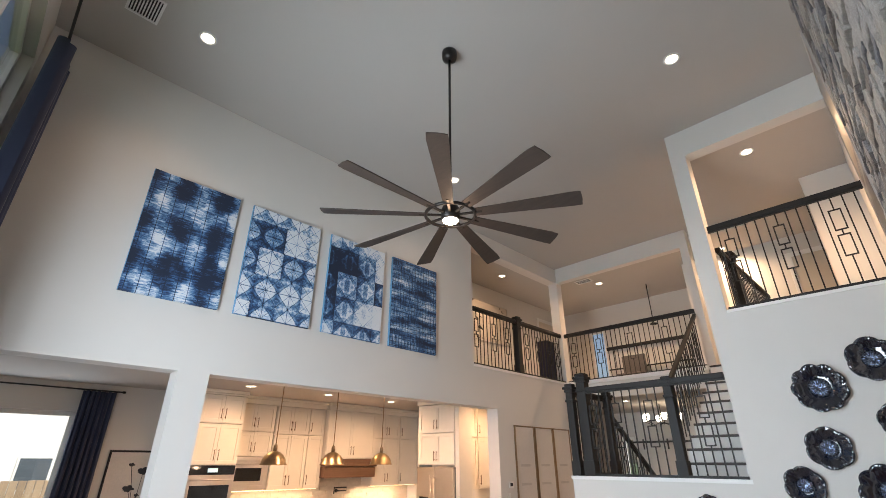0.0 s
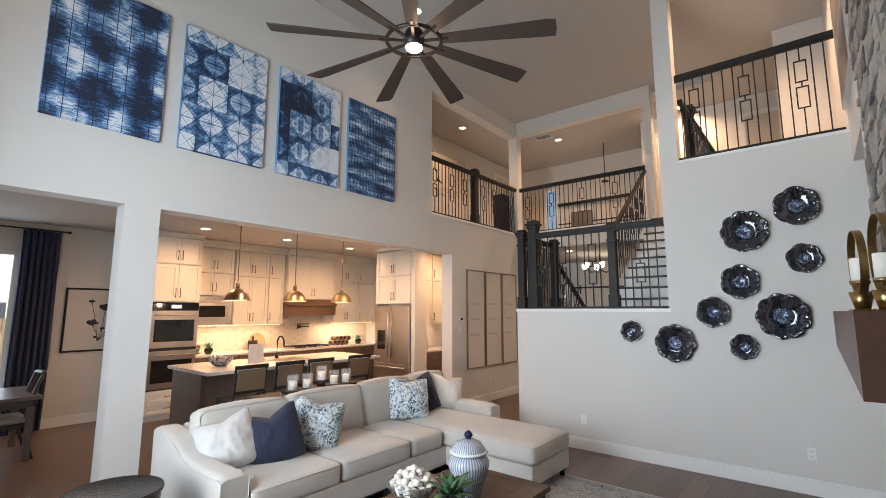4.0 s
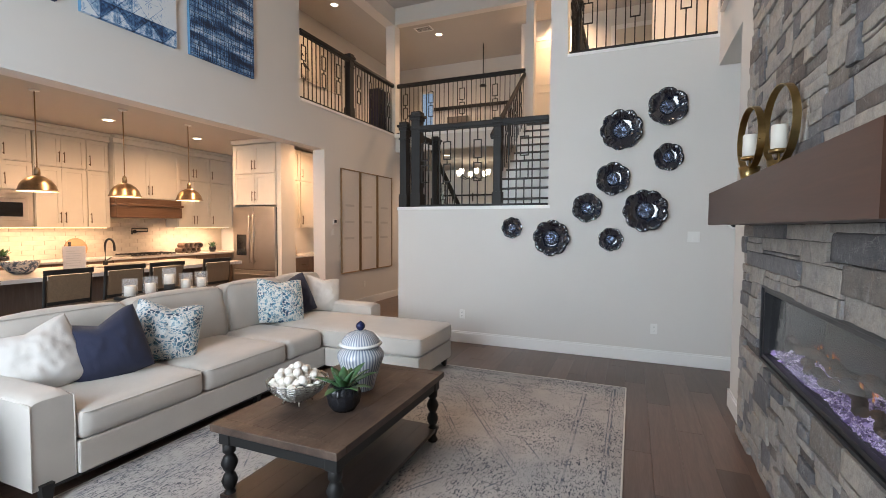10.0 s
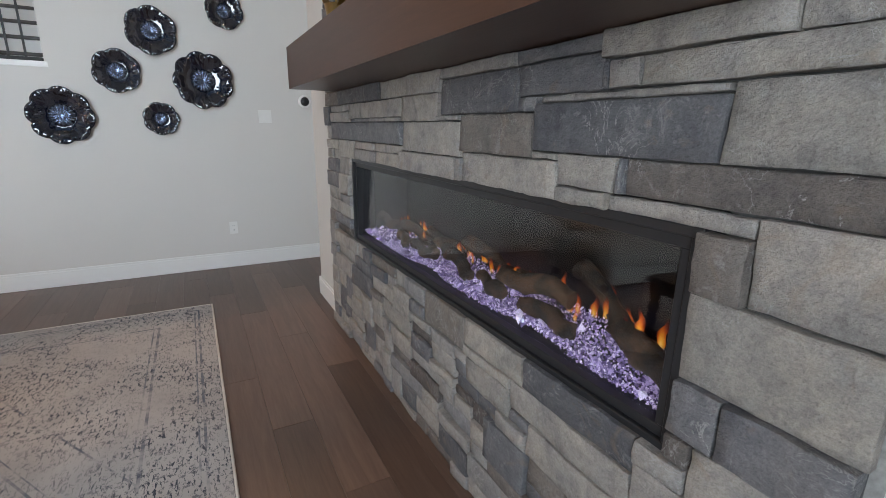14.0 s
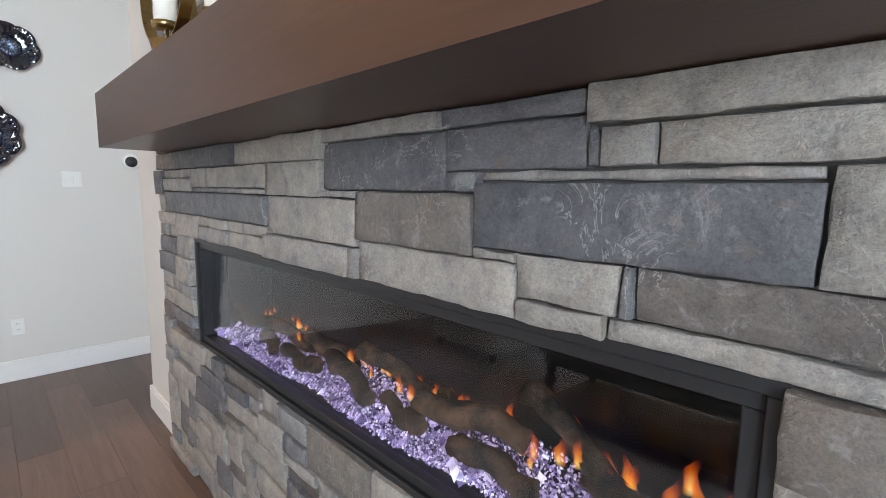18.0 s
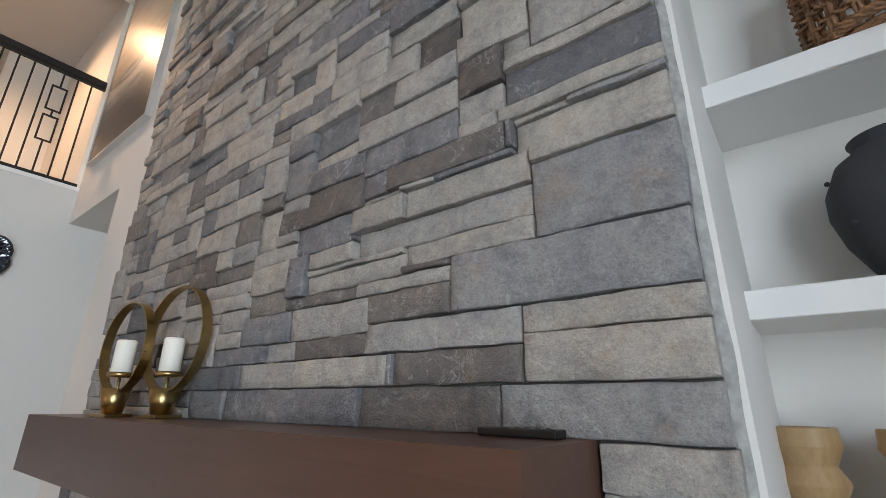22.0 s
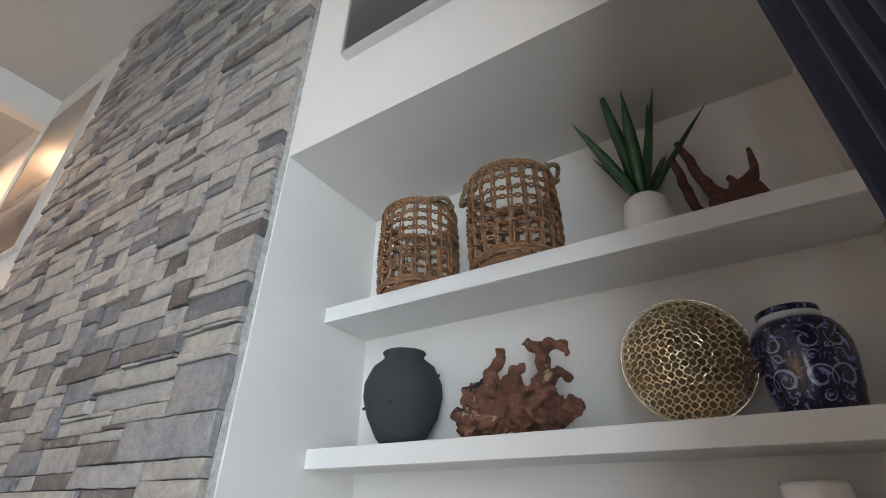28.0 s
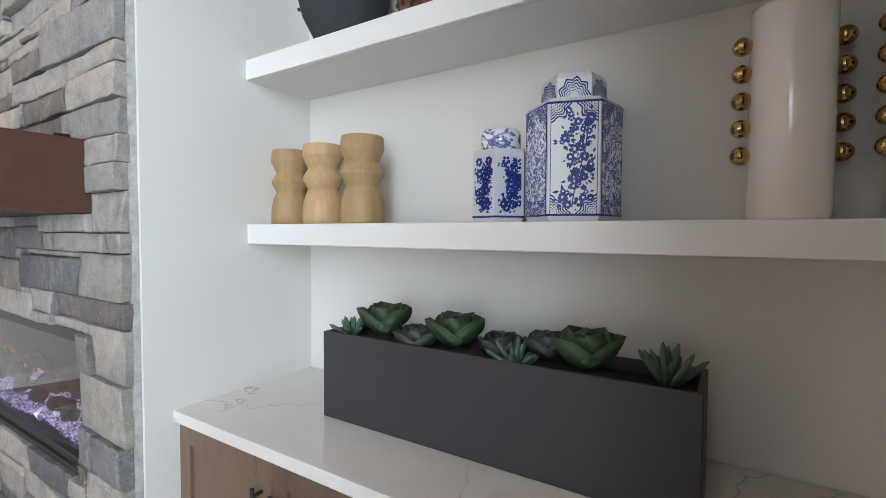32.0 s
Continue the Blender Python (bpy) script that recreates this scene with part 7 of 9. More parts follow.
POT_DARK = plain("charcoal_earthenware", (0.035, 0.037, 0.042), 0.85, vary=0.15, scale=14, bump=0.25, grain=80)
vase = thing("charcoal_vase", (0.745, 1.03, S2), "matt charcoal earthenware vase with a flared lip on the middle shelf", "vase")
bm = turned([(0, 0), (0.07, 0), (0.095, 0.03), (0.132, 0.1), (0.15, 0.17), (0.148, 0.22), (0.118, 0.285), (0.082, 0.312), (0.074, 0.324), (0.084, 0.342), (0.08, 0.345), (0.066, 0.327), (0.06, 0.28), (0, 0.28)], 48)
for v in bm.verts:
    v.co += 0.004 * noise.noise_vector(v.co * 9)
part("body", bm, POT_DARK, vase)
rng = random.Random(2)
for k in range(10):
    a, z_ = 2.2 + k * 0.63, rng.choice((0.13, 0.22, 0.26))
    rr = 0.143 if z_ < 0.25 else 0.135
    bm = bmesh.new()
    bmesh.ops.create_icosphere(bm, subdivisions=1, radius=0.007, matrix=Matrix.Translation((rr * math.cos(a), rr * math.sin(a), z_)))
    part("stud", bm, POT_DARK, vase)

root = thing("driftwood_root", (0.72, 0.55, S2), "gnarled reddish-brown root sculpture on the middle shelf", "driftwood")


def burl(bm, at, size, seed):
    """A pitted lump of root wood."""
    made = bmesh.ops.create_icosphere(bm, subdivisions=4, radius=1)["verts"]
    for v in made:
        d = v.co.normalized()
        k = 0.86 + 0.34 * noise.noise(d * 1.8 + Vector((seed, 0, 0))) + 0.26 * noise.noise(d * 4.2 + Vector((0, seed, 0))) + 0.12 * noise.noise(d * 10 + Vector((seed, 0, seed))) - 0.75 * max(0, noise.noise(d * 3.4 + Vector((0, 0, seed))) - 0.12)
        v.co = Vector((max(-1, d.x * k) * size[0] + at[0], d.y * k * size[1] + at[1], max(0.002, d.z * k * size[2] + at[2])))
    return bm


bm = bmesh.new()
for k, (at, size) in enumerate((((0, 0.13, 0.075), (0.06, 0.1, 0.08)), ((0.01, 0.0, 0.07), (0.065, 0.11, 0.075)), ((0, -0.11, 0.065), (0.055, 0.08, 0.07)), ((0, 0.12, 0.16), (0.04, 0.06, 0.065)), ((0, 0.02, 0.15), (0.042, 0.065, 0.06)),
                                ((0, -0.09, 0.145), (0.04, 0.05, 0.06)), ((-0.02, 0.19, 0.05), (0.04, 0.05, 0.05)), ((0, 0.185, 0.13), (0.04, 0.045, 0.07)), ((-0.03, -0.19, 0.075), (0.035, 0.045, 0.04)))):
    burl(bm, at, size, 2 + k * 3.1)
for k, (pts, r) in enumerate((([(0, 0.12, 0.16), (0, 0.09, 0.23), (0.01, 0.07, 0.27), (0, 0.06, 0.315)], 0.034), ([(0, 0.04, 0.17), (0, 0.01, 0.22), (0, -0.03, 0.24)], 0.032), ([(0, -0.08, 0.14), (0, -0.1, 0.21), (0, -0.1, 0.27), (0, -0.06, 0.31), (0, -0.04, 0.325)], 0.034),
                              ([(0, -0.09, 0.28), (0, -0.13, 0.3), (0, -0.18, 0.285), (0, -0.19, 0.25)], 0.03), ([(0, -0.1, 0.18), (0, -0.15, 0.2), (0, -0.185, 0.17)], 0.03), ([(-0.04, 0.16, 0.05), (-0.07, 0.2, 0.08), (-0.07, 0.225, 0.06)], 0.03),
                              ([(-0.05, -0.05, 0.06), (-0.075, -0.1, 0.1), (-0.06, -0.15, 0.13)], 0.03))):
    gnarled(bm, pts, r * 0.85, 3 + k * 1.7, 12)
for v in bm.verts:
    v.co = Vector((v.co.x, v.co.y * 0.93 + 0.002, max(v.co.z * 0.93, 0.001)))
carved(root, bm, DRIFT, 0.0042)

DISC_GOLD = plain("brushed_gold", (0.88, 0.74, 0.5), 0.14, 1.0, vary=0.12, scale=30, bump=0.05)


def honeycomb_disc(x, y, z, r):
    """A domed medallion of pierced gold mesh: a web of cells drawn by jittered seeds, each cell a ring of bars."""
    top = thing("gold_disc_ornament", (x, y, z), "round domed gold lattice ornament leaning on the middle shelf", "ornament")
    m = Matrix.Translation((0, 0, r)) @ Matrix.Rotation(radians(-8), 4, "Y")

    def dome(u, v, off=0.0):
        q = min(1, math.hypot(u, v))
        return Vector((-(0.62 * r * math.sqrt(max(0, 1 - 0.96 * q * q)) - 0.1 * r) - off, u * r, v * r))
    def warp(u, v):
        u, v = u + 0.022 * math.sin(7 * v + 1) + 0.006 * math.sin(23 * u + 8 * v), v + 0.022 * math.sin(6 * u + 2) + 0.006 * math.sin(21 * v - 9 * u)
        q = math.hypot(u, v)
        return (u, v) if q < 0.985 else (u * 0.985 / q, v * 0.985 / q)
    step = 0.122
    for j in range(-19, 20):
        for i in range(-19, 20):
            if (i + j) % 2:
                continue
            big = i % 2 == 0
            u, v = i * step / 2, j * step / 2
            if math.hypot(u, v) > 0.97:
                continue
            sides, rad, inset = (8, 0.519 * step, 0.76) if big else (4, 0.36 * step, 0.62)
            bm = bmesh.new()
            rows = []
            cu, cv = warp(u, v)
            for k in range(sides):
                a = (k + k % 2) * math.pi / 4 + (0.273 if k % 2 == 0 else -0.273) if big else k * 2 * math.pi / sides
                pu, pv = warp(u + rad * math.cos(a), v + rad * math.sin(a))
                iu, iv = cu + (pu - cu) * inset, cv + (pv - cv) * inset
                rows.append([bm.verts.new(dome(pu, pv, 0.0016)), bm.verts.new(dome((pu * 0.4 + iu * 0.6), (pv * 0.4 + iv * 0.6), 0.0012)), bm.verts.new(dome(iu, iv)), bm.verts.new(dome(iu, iv, -0.007))])
            for k in range(sides):
                p, q = rows[k], rows[(k + 1) % sides]
                for e in range(3):
                    bm.faces.new((p[e], p[e + 1], q[e + 1], q[e]))
            bmesh.ops.recalc_face_normals(bm, faces=bm.faces)
            bm.transform(m)
            part("cell_ring", bm, DISC_GOLD, top)
    bm = tubed([dome(math.cos(2 * math.pi * k / 60) * 0.99, math.sin(2 * math.pi * k / 60) * 0.99) for k in range(60)], 0.0024, 6, True)
    bm.transform(m)
    part("rim", bm, DISC_GOLD, top)
    bm = bmesh.new()
    c = bm.verts.new(dome(0, 0, -0.05))
    rg = [bm.verts.new(dome(0.95 * math.cos(2 * math.pi * k / 40), 0.95 * math.sin(2 * math.pi * k / 40), -0.012)) for k in range(40)]
    for k in range(40):
        bm.faces.new((c, rg[k], rg[(k + 1) % 40]))
    bm.transform(m)
    part("backing", bm, plain("disc_inner_gold", (0.3, 0.23, 0.14), 0.4, 0.7), top, "dull gold inner shell")


honeycomb_disc(0.755, 0.052, S2 + 0.003, 0.174)


def blue_white(name, ground, ink, scale, cut, seed, extra=True):
    """Brushed porcelain pattern: scrolling strokes and dots of one colour on another."""
    m, t, b = nodes_of(name)
    v = coords(t)
    mp = t.nodes.new("ShaderNodeMapping")
    mp.inputs["Location"].default_value = (seed, seed, seed)
    link(t, v, mp.inputs[0])
    n1 = noise_of(t, mp.outputs[0], scale, 5, 0.62, 2.2)
    n2 = noise_of(t, mp.outputs[0], scale * 3.2, 3, 0.6, 1.0)
    s1 = ramp_of(t, [(cut - 0.03, (0, 0, 0)), (cut + 0.01, (1, 1, 1))], n1)
    s2 = ramp_of(t, [(0.56, (0, 0, 0)), (0.6, (1, 1, 1))], n2)
    fac = mixed(t, 1.0, s1, mixed(t, 0.2, (1, 1, 1), s2), "MULTIPLY") if extra else s1
    tone = ramp_of(t, [(0.3, ink), (0.7, [min(1, c * 1.9 + 0.01) for c in ink])], noise_of(t, mp.outputs[0], scale * 1.7, 3))
    link(t, mixed(t, fac, ground, tone), b.inputs["Base Color"])
    b.inputs["Roughness"].default_value, b.inputs["Coat Weight"].default_value = 0.18, 0.25
    return m


COBALT_JAR = blue_white("cobalt_scroll_glaze", (0.008, 0.01, 0.04), (0.12, 0.15, 0.32), 30, 0.6, 3.3, False)
CHINA = blue_white("blue_floral_porcelain", (0.74, 0.77, 0.8), (0.008, 0.022, 0.17), 24, 0.52, 1.7)
CHINA_BAND = blue_white("blue_lattice_porcelain", (0.66, 0.7, 0.76), (0.02, 0.035, 0.2), 55, 0.5, 5.1)
WHITE_GLAZE = plain("white_porcelain", (0.56, 0.58, 0.61), 0.2, vary=0.02, bump=0.0, spec=0.4)
cj = thing("cobalt_jar", (0.76, -0.215, S2), "dark cobalt jar with white scrolls on the middle shelf", "jar")
JAR_LINE = [(0, 0), (0.08, 0), (0.085, 0.008), (0.097, 0.06), (0.107, 0.125), (0.109, 0.165), (0.104, 0.198), (0.09, 0.224), (0.072, 0.236), (0, 0.236)]
part("body", turned(JAR_LINE, 44), COBALT_JAR, cj)


def jar_radius(z):
    for (ra, za), (rb, zb) in zip(JAR_LINE[1:], JAR_LINE[2:]):
        if za <= z <= zb and zb > za:
            return ra + (rb - ra) * (z - za) / (zb - za)
    return 0.09


SCROLL = plain("pale_slip_scroll", (0.24, 0.29, 0.46), 0.2, vary=0.35, scale=70, bump=0.0, coat=0.5)
for k in range(5):
    for side in (-1, 1):
        for z0, size, turns, up in ((0.075, 0.034, 1.35, 1), (0.165, 0.026, 1.1, -1), (0.125, 0.016, 1.2, 1), (0.035, 0.016, 1.0, -1)):
            mid = 2 * math.pi * k / 5 + 2.85
            bm = bmesh.new()
            outer, inner = [], []
            for q in range(25):
                f = q / 24
                a = up * (f * turns * 2 * math.pi - 0.6)
                rr = size * (1 - 0.82 * f)
                wide = size * (0.04 + 0.2 * math.sin(math.pi * min(1, f * 1.15)) ** 2) * (1 + 0.25 * math.sin(f * 40))
                for keep, r_ in ((outer, rr + wide / 2), (inner, max(0.001, rr - wide / 2))):
                    zz = min(0.228, max(0.012, z0 + r_ * math.sin(a)))
                    th = mid + side * (0.036 + r_ * math.cos(a)) / jar_radius(z0)
                    keep.append(bm.verts.new(((jar_radius(zz) + 0.0009) * math.cos(th), (jar_radius(zz) + 0.0009) * math.sin(th), zz)))
            for a, b, c, d in zip(outer, outer[1:], inner[1:], inner):
                bm.faces.new((a, b, c, d))
            part("painted_scroll", bm, SCROLL, cj, "pale brushed leaf scroll")
part("neck_band", turned([(0.07, 0.235), (0.074, 0.24), (0.072, 0.25), (0.068, 0.254)], 40), WHITE_GLAZE, cj, "white painted neck band")
part("lip", turned([(0.068, 0.253), (0.073, 0.257), (0.073, 0.267), (0.068, 0.271), (0.061, 0.265), (0.059, 0.25)], 40), COBALT_JAR, cj)

BEECH = wood("carved_beech", (0.4, 0.245, 0.11), (0.62, 0.43, 0.22), 2, 0.5, True, 0.9, bump=0.12)
for k, (x, y) in enumerate(((0.77, 1.325), (0.75, 1.135), (0.715, 0.925))):
    wv = thing("carved_wood_vase", (x, y, S3), "pale turned wooden vase with two sharp waists, one of three", "vase", "carved wooden vases", turn=40 * k)
    r, h = 0.071, 0.268
    bm = turned([(0, 0), (r * 0.95, 0), (r, 0.006), (r * 1.0, h * 0.16), (r * 0.97, h * 0.26), (r * 0.86, h * 0.36), (r * 0.76, h * 0.42), (r * 0.74, h * 0.435), (r * 0.76, h * 0.45), (r * 0.97, h * 0.56), (r * 0.985, h * 0.575),
                 (r * 0.97, h * 0.59), (r * 0.76, h * 0.69), (r * 0.74, h * 0.705), (r * 0.76, h * 0.72), (r * 1.0, h * 0.85), (r * 1.01, h * 0.865), (r * 0.99, h * 0.9), (r * 0.96, h * 0.985), (r * 0.94, h), (r * 0.6, h), (r * 0.55, h - 0.03), (0, h - 0.03)], 10)
    bmesh.ops.bevel(bm, geom=[e for e in bm.edges if abs(e.verts[0].co.z - e.verts[1].co.z) > 0.004], offset=0.006, segments=2, affect="EDGES")
    part("body", bm, BEECH, wv, smooth=True)


BLUE_INK = plain("cobalt_brush_blue", (0.014, 0.03, 0.19), 0.3, vary=0.5, scale=60, bump=0.0, spec=0.25)


def flower_spray(bm, x, w, z0, z1, seed, heads):
    """A brushed spray in the yz plane: a winding stem, lobed blossoms and pointed leaves, just proud of the glaze."""
    g = random.Random(seed)
    h = z1 - z0
    path = [(w * 0.75 * math.sin(2.6 * f + seed) * (0.3 + 0.7 * f), z0 + h * (0.03 + 0.92 * f)) for f in [k / 14 for k in range(15)]]
    for (ya, za), (yb, zb) in zip(path, path[1:]):
        t = 0.0014
        bm.faces.new([bm.verts.new((x, yy, zz)) for yy, zz in ((ya - t, za), (ya + t, za), (yb + t, zb), (yb - t, zb))])
    for k in range(heads):
        py, pz = path[1 + int(13 * k / heads)]
        cy = max(-w * 0.8, min(w * 0.8, py * 0.4 + g.uniform(-0.8, 0.8) * w))
        cz = min(z1 - 0.012, max(z0 + 0.012, pz + g.uniform(-0.01, 0.01)))
        r = g.uniform(0.006, 0.0125)
        n = g.choice((5, 6, 7))
        for q in range(n):
            a = 2 * math.pi * q / n + seed
            py_, pz_ = cy + r * 0.62 * math.cos(a), cz + r * 0.62 * math.sin(a)
            bm.faces.new([bm.verts.new((x + 0.0001, max(-w, min(w, py_ + r * 0.36 * math.cos(b + a))), pz_ + r * 0.36 * math.sin(b + a))) for b in [2 * math.pi * e / 7 for e in range(7)]])
        for q in range(4):
            a = g.uniform(0, 6.28)
            d, e = (math.cos(a), math.sin(a)), (-math.sin(a), math.cos(a))
            ly, lz, ln = cy + d[0] * r * 1.3, cz + d[1] * r * 1.3, g.uniform(0.008, 0.016)
            pts = ((0, 0), (0.4, 0.24), (1, 0), (0.4, -0.24))
            bm.faces.new([bm.verts.new((x, max(-w, min(w, ly + ln * (u * d[0] + v * e[0]))), min(z1, max(z0, lz + ln * (u * d[1] + v * e[1]))))) for u, v in pts])
    return bm


def hex_jar(x, y, r, h, lid_h, label, turn, panels):
    """A six-sided porcelain jar: body with bevelled shoulders, painted sprays on its sides, a stepped lid."""
    top = thing("porcelain_jar", (x, y, S3), label, "jar", "hexagonal porcelain jars", turn=turn)
    bm = turned([(0, 0.004), (r * 0.94, 0.0), (r * 0.97, 0.008), (r, 0.012), (r, h - 0.012), (r * 0.95, h - 0.003), (r * 0.62, h), (0, h)], 6)
    for f in bm.faces:
        f.smooth = False
    body = part("body", bm, WHITE_GLAZE, top, "glossy white hexagonal body")
    ap = r * math.cos(math.pi / 6)
    for k in range(6):
        face = Matrix.Rotation(math.pi / 6 + k * math.pi / 3, 4, "Z")
        w = r * 0.44
        if panels and k % 2 == 0:
            bm = boxed(ap + 0.0004, -w, 0.016, ap + 0.0012, w, h - 0.014)
            bm.transform(face)
            part("lattice_panel", bm, CHINA_BAND, body, "side panel of small blue scrolls")
        else:
            bm = flower_spray(bmesh.new(), ap + 0.0013, w * 0.92, 0.024, h - 0.022, 3 + k, 40 if panels else 30)
            bm.transform(face)
            part("painted_spray", bm, BLUE_INK, body, "brushed blue flowers and leaves")
        if panels:
            bm = bmesh.new()
            for z_, up in ((0.014, 1), (h - 0.013, -1)):
                for side in (-1, 1):
                    for ring, rr in enumerate((0.042, 0.035, 0.029, 0.023, 0.017, 0.011)):
                        arc = [(ap + 0.0016 + 0.0002 * ring, side * (w - rr * math.sin(a) * (1 + 0.12 * math.cos(8 * a))), z_ + up * rr * math.cos(a) * (1 + 0.12 * math.cos(8 * a))) for a in [math.pi / 2 * q / 10 for q in range(11)]]
                        inn = [(p[0], side * (w - (w - abs(p[1])) * 0.91), z_ + (p[2] - z_) * 0.91) for p in arc]
                        vo, vi = [bm.verts.new(p) for p in arc], [bm.verts.new(p) for p in inn]
                        for a, b, c, d in zip(vo, vo[1:], vi[1:], vi):
                            bm.faces.new((a, b, c, d))
            for y0, y1 in ((-w - 0.0016, -w), (w, w + 0.0016)):
                block(bm, ap + 0.0003, y0, 0.014, ap + 0.0016, y1, h - 0.013)
            bm.transform(face)
            part("corner_scallops", bm, BLUE_INK, body, "blue scalloped corner fans")
    bm = turned([(r * 0.62, h - 0.004), (r * 0.68, h + 0.003), (r * 0.68, h + lid_h * 0.8), (r * 0.62, h + lid_h), (0, h + lid_h)], 6 if panels else 28)
    if panels:
        for f in bm.faces:
            f.smooth = False
    lid = part("lid", bm, CHINA if not panels else WHITE_GLAZE, top, "fitted blue and white lid")
    if panels:
        la = r * 0.68 * math.cos(math.pi / 6)
        for k in range(6):
            bm = bmesh.new()
            for ring, rr in enumerate((0.034, 0.0285, 0.023, 0.0175, 0.012)):
                arc = [(la + 0.0008 + 0.0002 * ring, rr * math.cos(a) * (1 + 0.1 * math.cos(9 * a)), h + 0.006 + 1.25 * rr * math.sin(a) * (1 + 0.1 * math.cos(9 * a))) for a in [math.pi * q / 18 for q in range(19)]]
                vo, vi = [bm.verts.new(p) for p in arc], [bm.verts.new((p[0], p[1] * 0.9, h + 0.006 + (p[2] - h - 0.006) * 0.9)) for p in arc]
                for a, b, c, d in zip(vo, vo[1:], vi[1:], vi):
                    bm.faces.new((a, b, c, d))
            bm.transform(Matrix.Rotation(math.pi / 6 + k * math.pi / 3, 4, "Z"))
            part("lid_scallop", bm, BLUE_INK, lid)
    for z_ in (0.012, h - 0.016) if panels else (0.012,):
        part("base_line", turned([(r * 1.004, z_), (r * 1.012, z_ + 0.001), (r * 1.012, z_ + 0.004), (r * 1.004, z_ + 0.005)], 6), BLUE_INK, top)
    return top


hex_jar(0.745, 0.466, 0.076, 0.188, 0.05, "small blue and white hexagonal porcelain jar with a lid", 15, False)
hex_jar(0.745, 0.276, 0.112, 0.277, 0.062, "tall blue and white hexagonal porcelain jar with a lid", -12, True)

BALLGOLD = plain("mirror_gold", (0.5, 0.34, 0.14), 0.1, 1.0, vary=0.1, bump=0.0)
WHITE_SHINE = plain("glossy_white_glaze", (0.82, 0.79, 0.75), 0.12, vary=0.03, scale=5, bump=0.0, coat=0.6)
for y, label in ((-0.146, "tall glossy white cylinder vase with gold ball studs"), (-0.37, "second glossy white cylinder vase with gold ball studs, near the curtain")):
    cv = thing("studded_vase", (0.79, y, S3), label, "vase", "studded white vases", turn=12)
    r = 0.071
    part("body", turned([(0, 0), (r * 0.93, 0), (r * 0.95, 0.006), (r, 0.012), (r, 0.415), (r * 0.985, 0.426), (r * 0.93, 0.424), (r * 0.92, 0.3), (0, 0.3)], 44), WHITE_SHINE, cv)
    for s in (-1, 1):
        for k in range(5):
            bm = bmesh.new()
            bmesh.ops.create_icosphere(bm, subdivisions=3, radius=0.019, matrix=Matrix.Translation((0, s * (r + 0.014), 0.134 + k * 0.0555)))
            part("gold_ball", bm, BALLGOLD, cv, "polished gold ball", smooth=True)

# planter of succulents on the worktop
PLANTER = plain("charcoal_planter", (0.035, 0.035, 0.04), 0.55, vary=0.08, bump=0.1)
SOIL = plain("dark_soil", (0.02, 0.016, 0.013), 0.95, vary=0.4, scale=60, bump=0.8)
pl = thing("succulent_planter", (0.675, 0.47, CT), "long charcoal box planter filled with green succulents on the worktop", "planter")
L, W, H = 0.487, 0.095, 0.252
bm = bmesh.new()
for x0, y0, x1, y1 in ((-W, -L, -W + 0.012, L), (W - 0.012, -L, W, L), (-W + 0.012, -L, W - 0.012, -L + 0.012), (-W + 0.012, L - 0.012, W - 0.012, L)):
    block(bm, x0, y0, 0, x1, y1, H, 0.002, 1)
part("box", bm, PLANTER, pl)
part("soil", boxed(-W + 0.0125, -L + 0.0125, 0.01, W - 0.0125, L - 0.0125, H - 0.03), SOIL, pl)
rng = random.Random(33)


def rosette(cx, cy, z, r, n, mat, name, lift=0.25):
    for k in range(n):
        f = k / n
        az = k * 2.4
        ln = r * (1.1 - 0.62 * f)
        bm = blade(bmesh.new(), (cx + 0.004 * math.cos(az), cy + 0.004 * math.sin(az), z + 0.02 * f), az, lift + 1.0 * f, ln, ln * 0.85 + 0.022, -0.9, 0.5, 8, 0.34)
        part(name, bm, mat, pl)


def tuft(cx, cy, z, r, n, mat):
    for k in range(n):
        az, el = k * 2.4, 0.5 + rng.uniform(0, 0.9)
        d = Vector((math.cos(az) * math.cos(el), math.sin(az) * math.cos(el), math.sin(el)))
        p = Vector((cx, cy, z))
        ln = r * rng.uniform(0.7, 1.1)
        part("finger_leaf", tubed([p, p + d * ln * 0.5, p + d * ln * 0.85, p + d * ln], 0.0075, 6, taper=lambda f: (0.8, 1.0, 0.85, 0.2)[min(3, int(f * 3.01))]), mat, pl)


SUCC_BLUE = plain("blue_green_succulent", (0.06, 0.115, 0.075), 0.5, vary=0.25, scale=30, bump=0.1)
z0 = H - 0.03
tuft(-0.02, 0.44, z0, 0.075, 16, SUCC_BLUE)
rosette(-0.02, 0.31, z0 + 0.03, 0.108, 13, SUCC, "rosette_leaf", 0.3)
rosette(-0.03, 0.19, z0, 0.085, 15, SUCC_DARK, "dark_rosette_leaf")
rosette(-0.01, 0.08, z0 + 0.025, 0.108, 13, SUCC, "rosette_leaf", 0.25)
rosette(0.03, -0.03, z0, 0.08, 14, SUCC_DARK, "dark_rosette_leaf")
tuft(-0.045, -0.1, z0, 0.08, 18, SUCC_BLUE)
rosette(0.03, -0.15, z0 + 0.02, 0.075, 15, SUCC_DARK, "dark_rosette_leaf")
rosette(-0.02, -0.26, z0 + 0.025, 0.108, 13, SUCC, "rosette_leaf", 0.25)
tuft(-0.01, -0.42, z0, 0.095, 22, SUCC_BLUE)


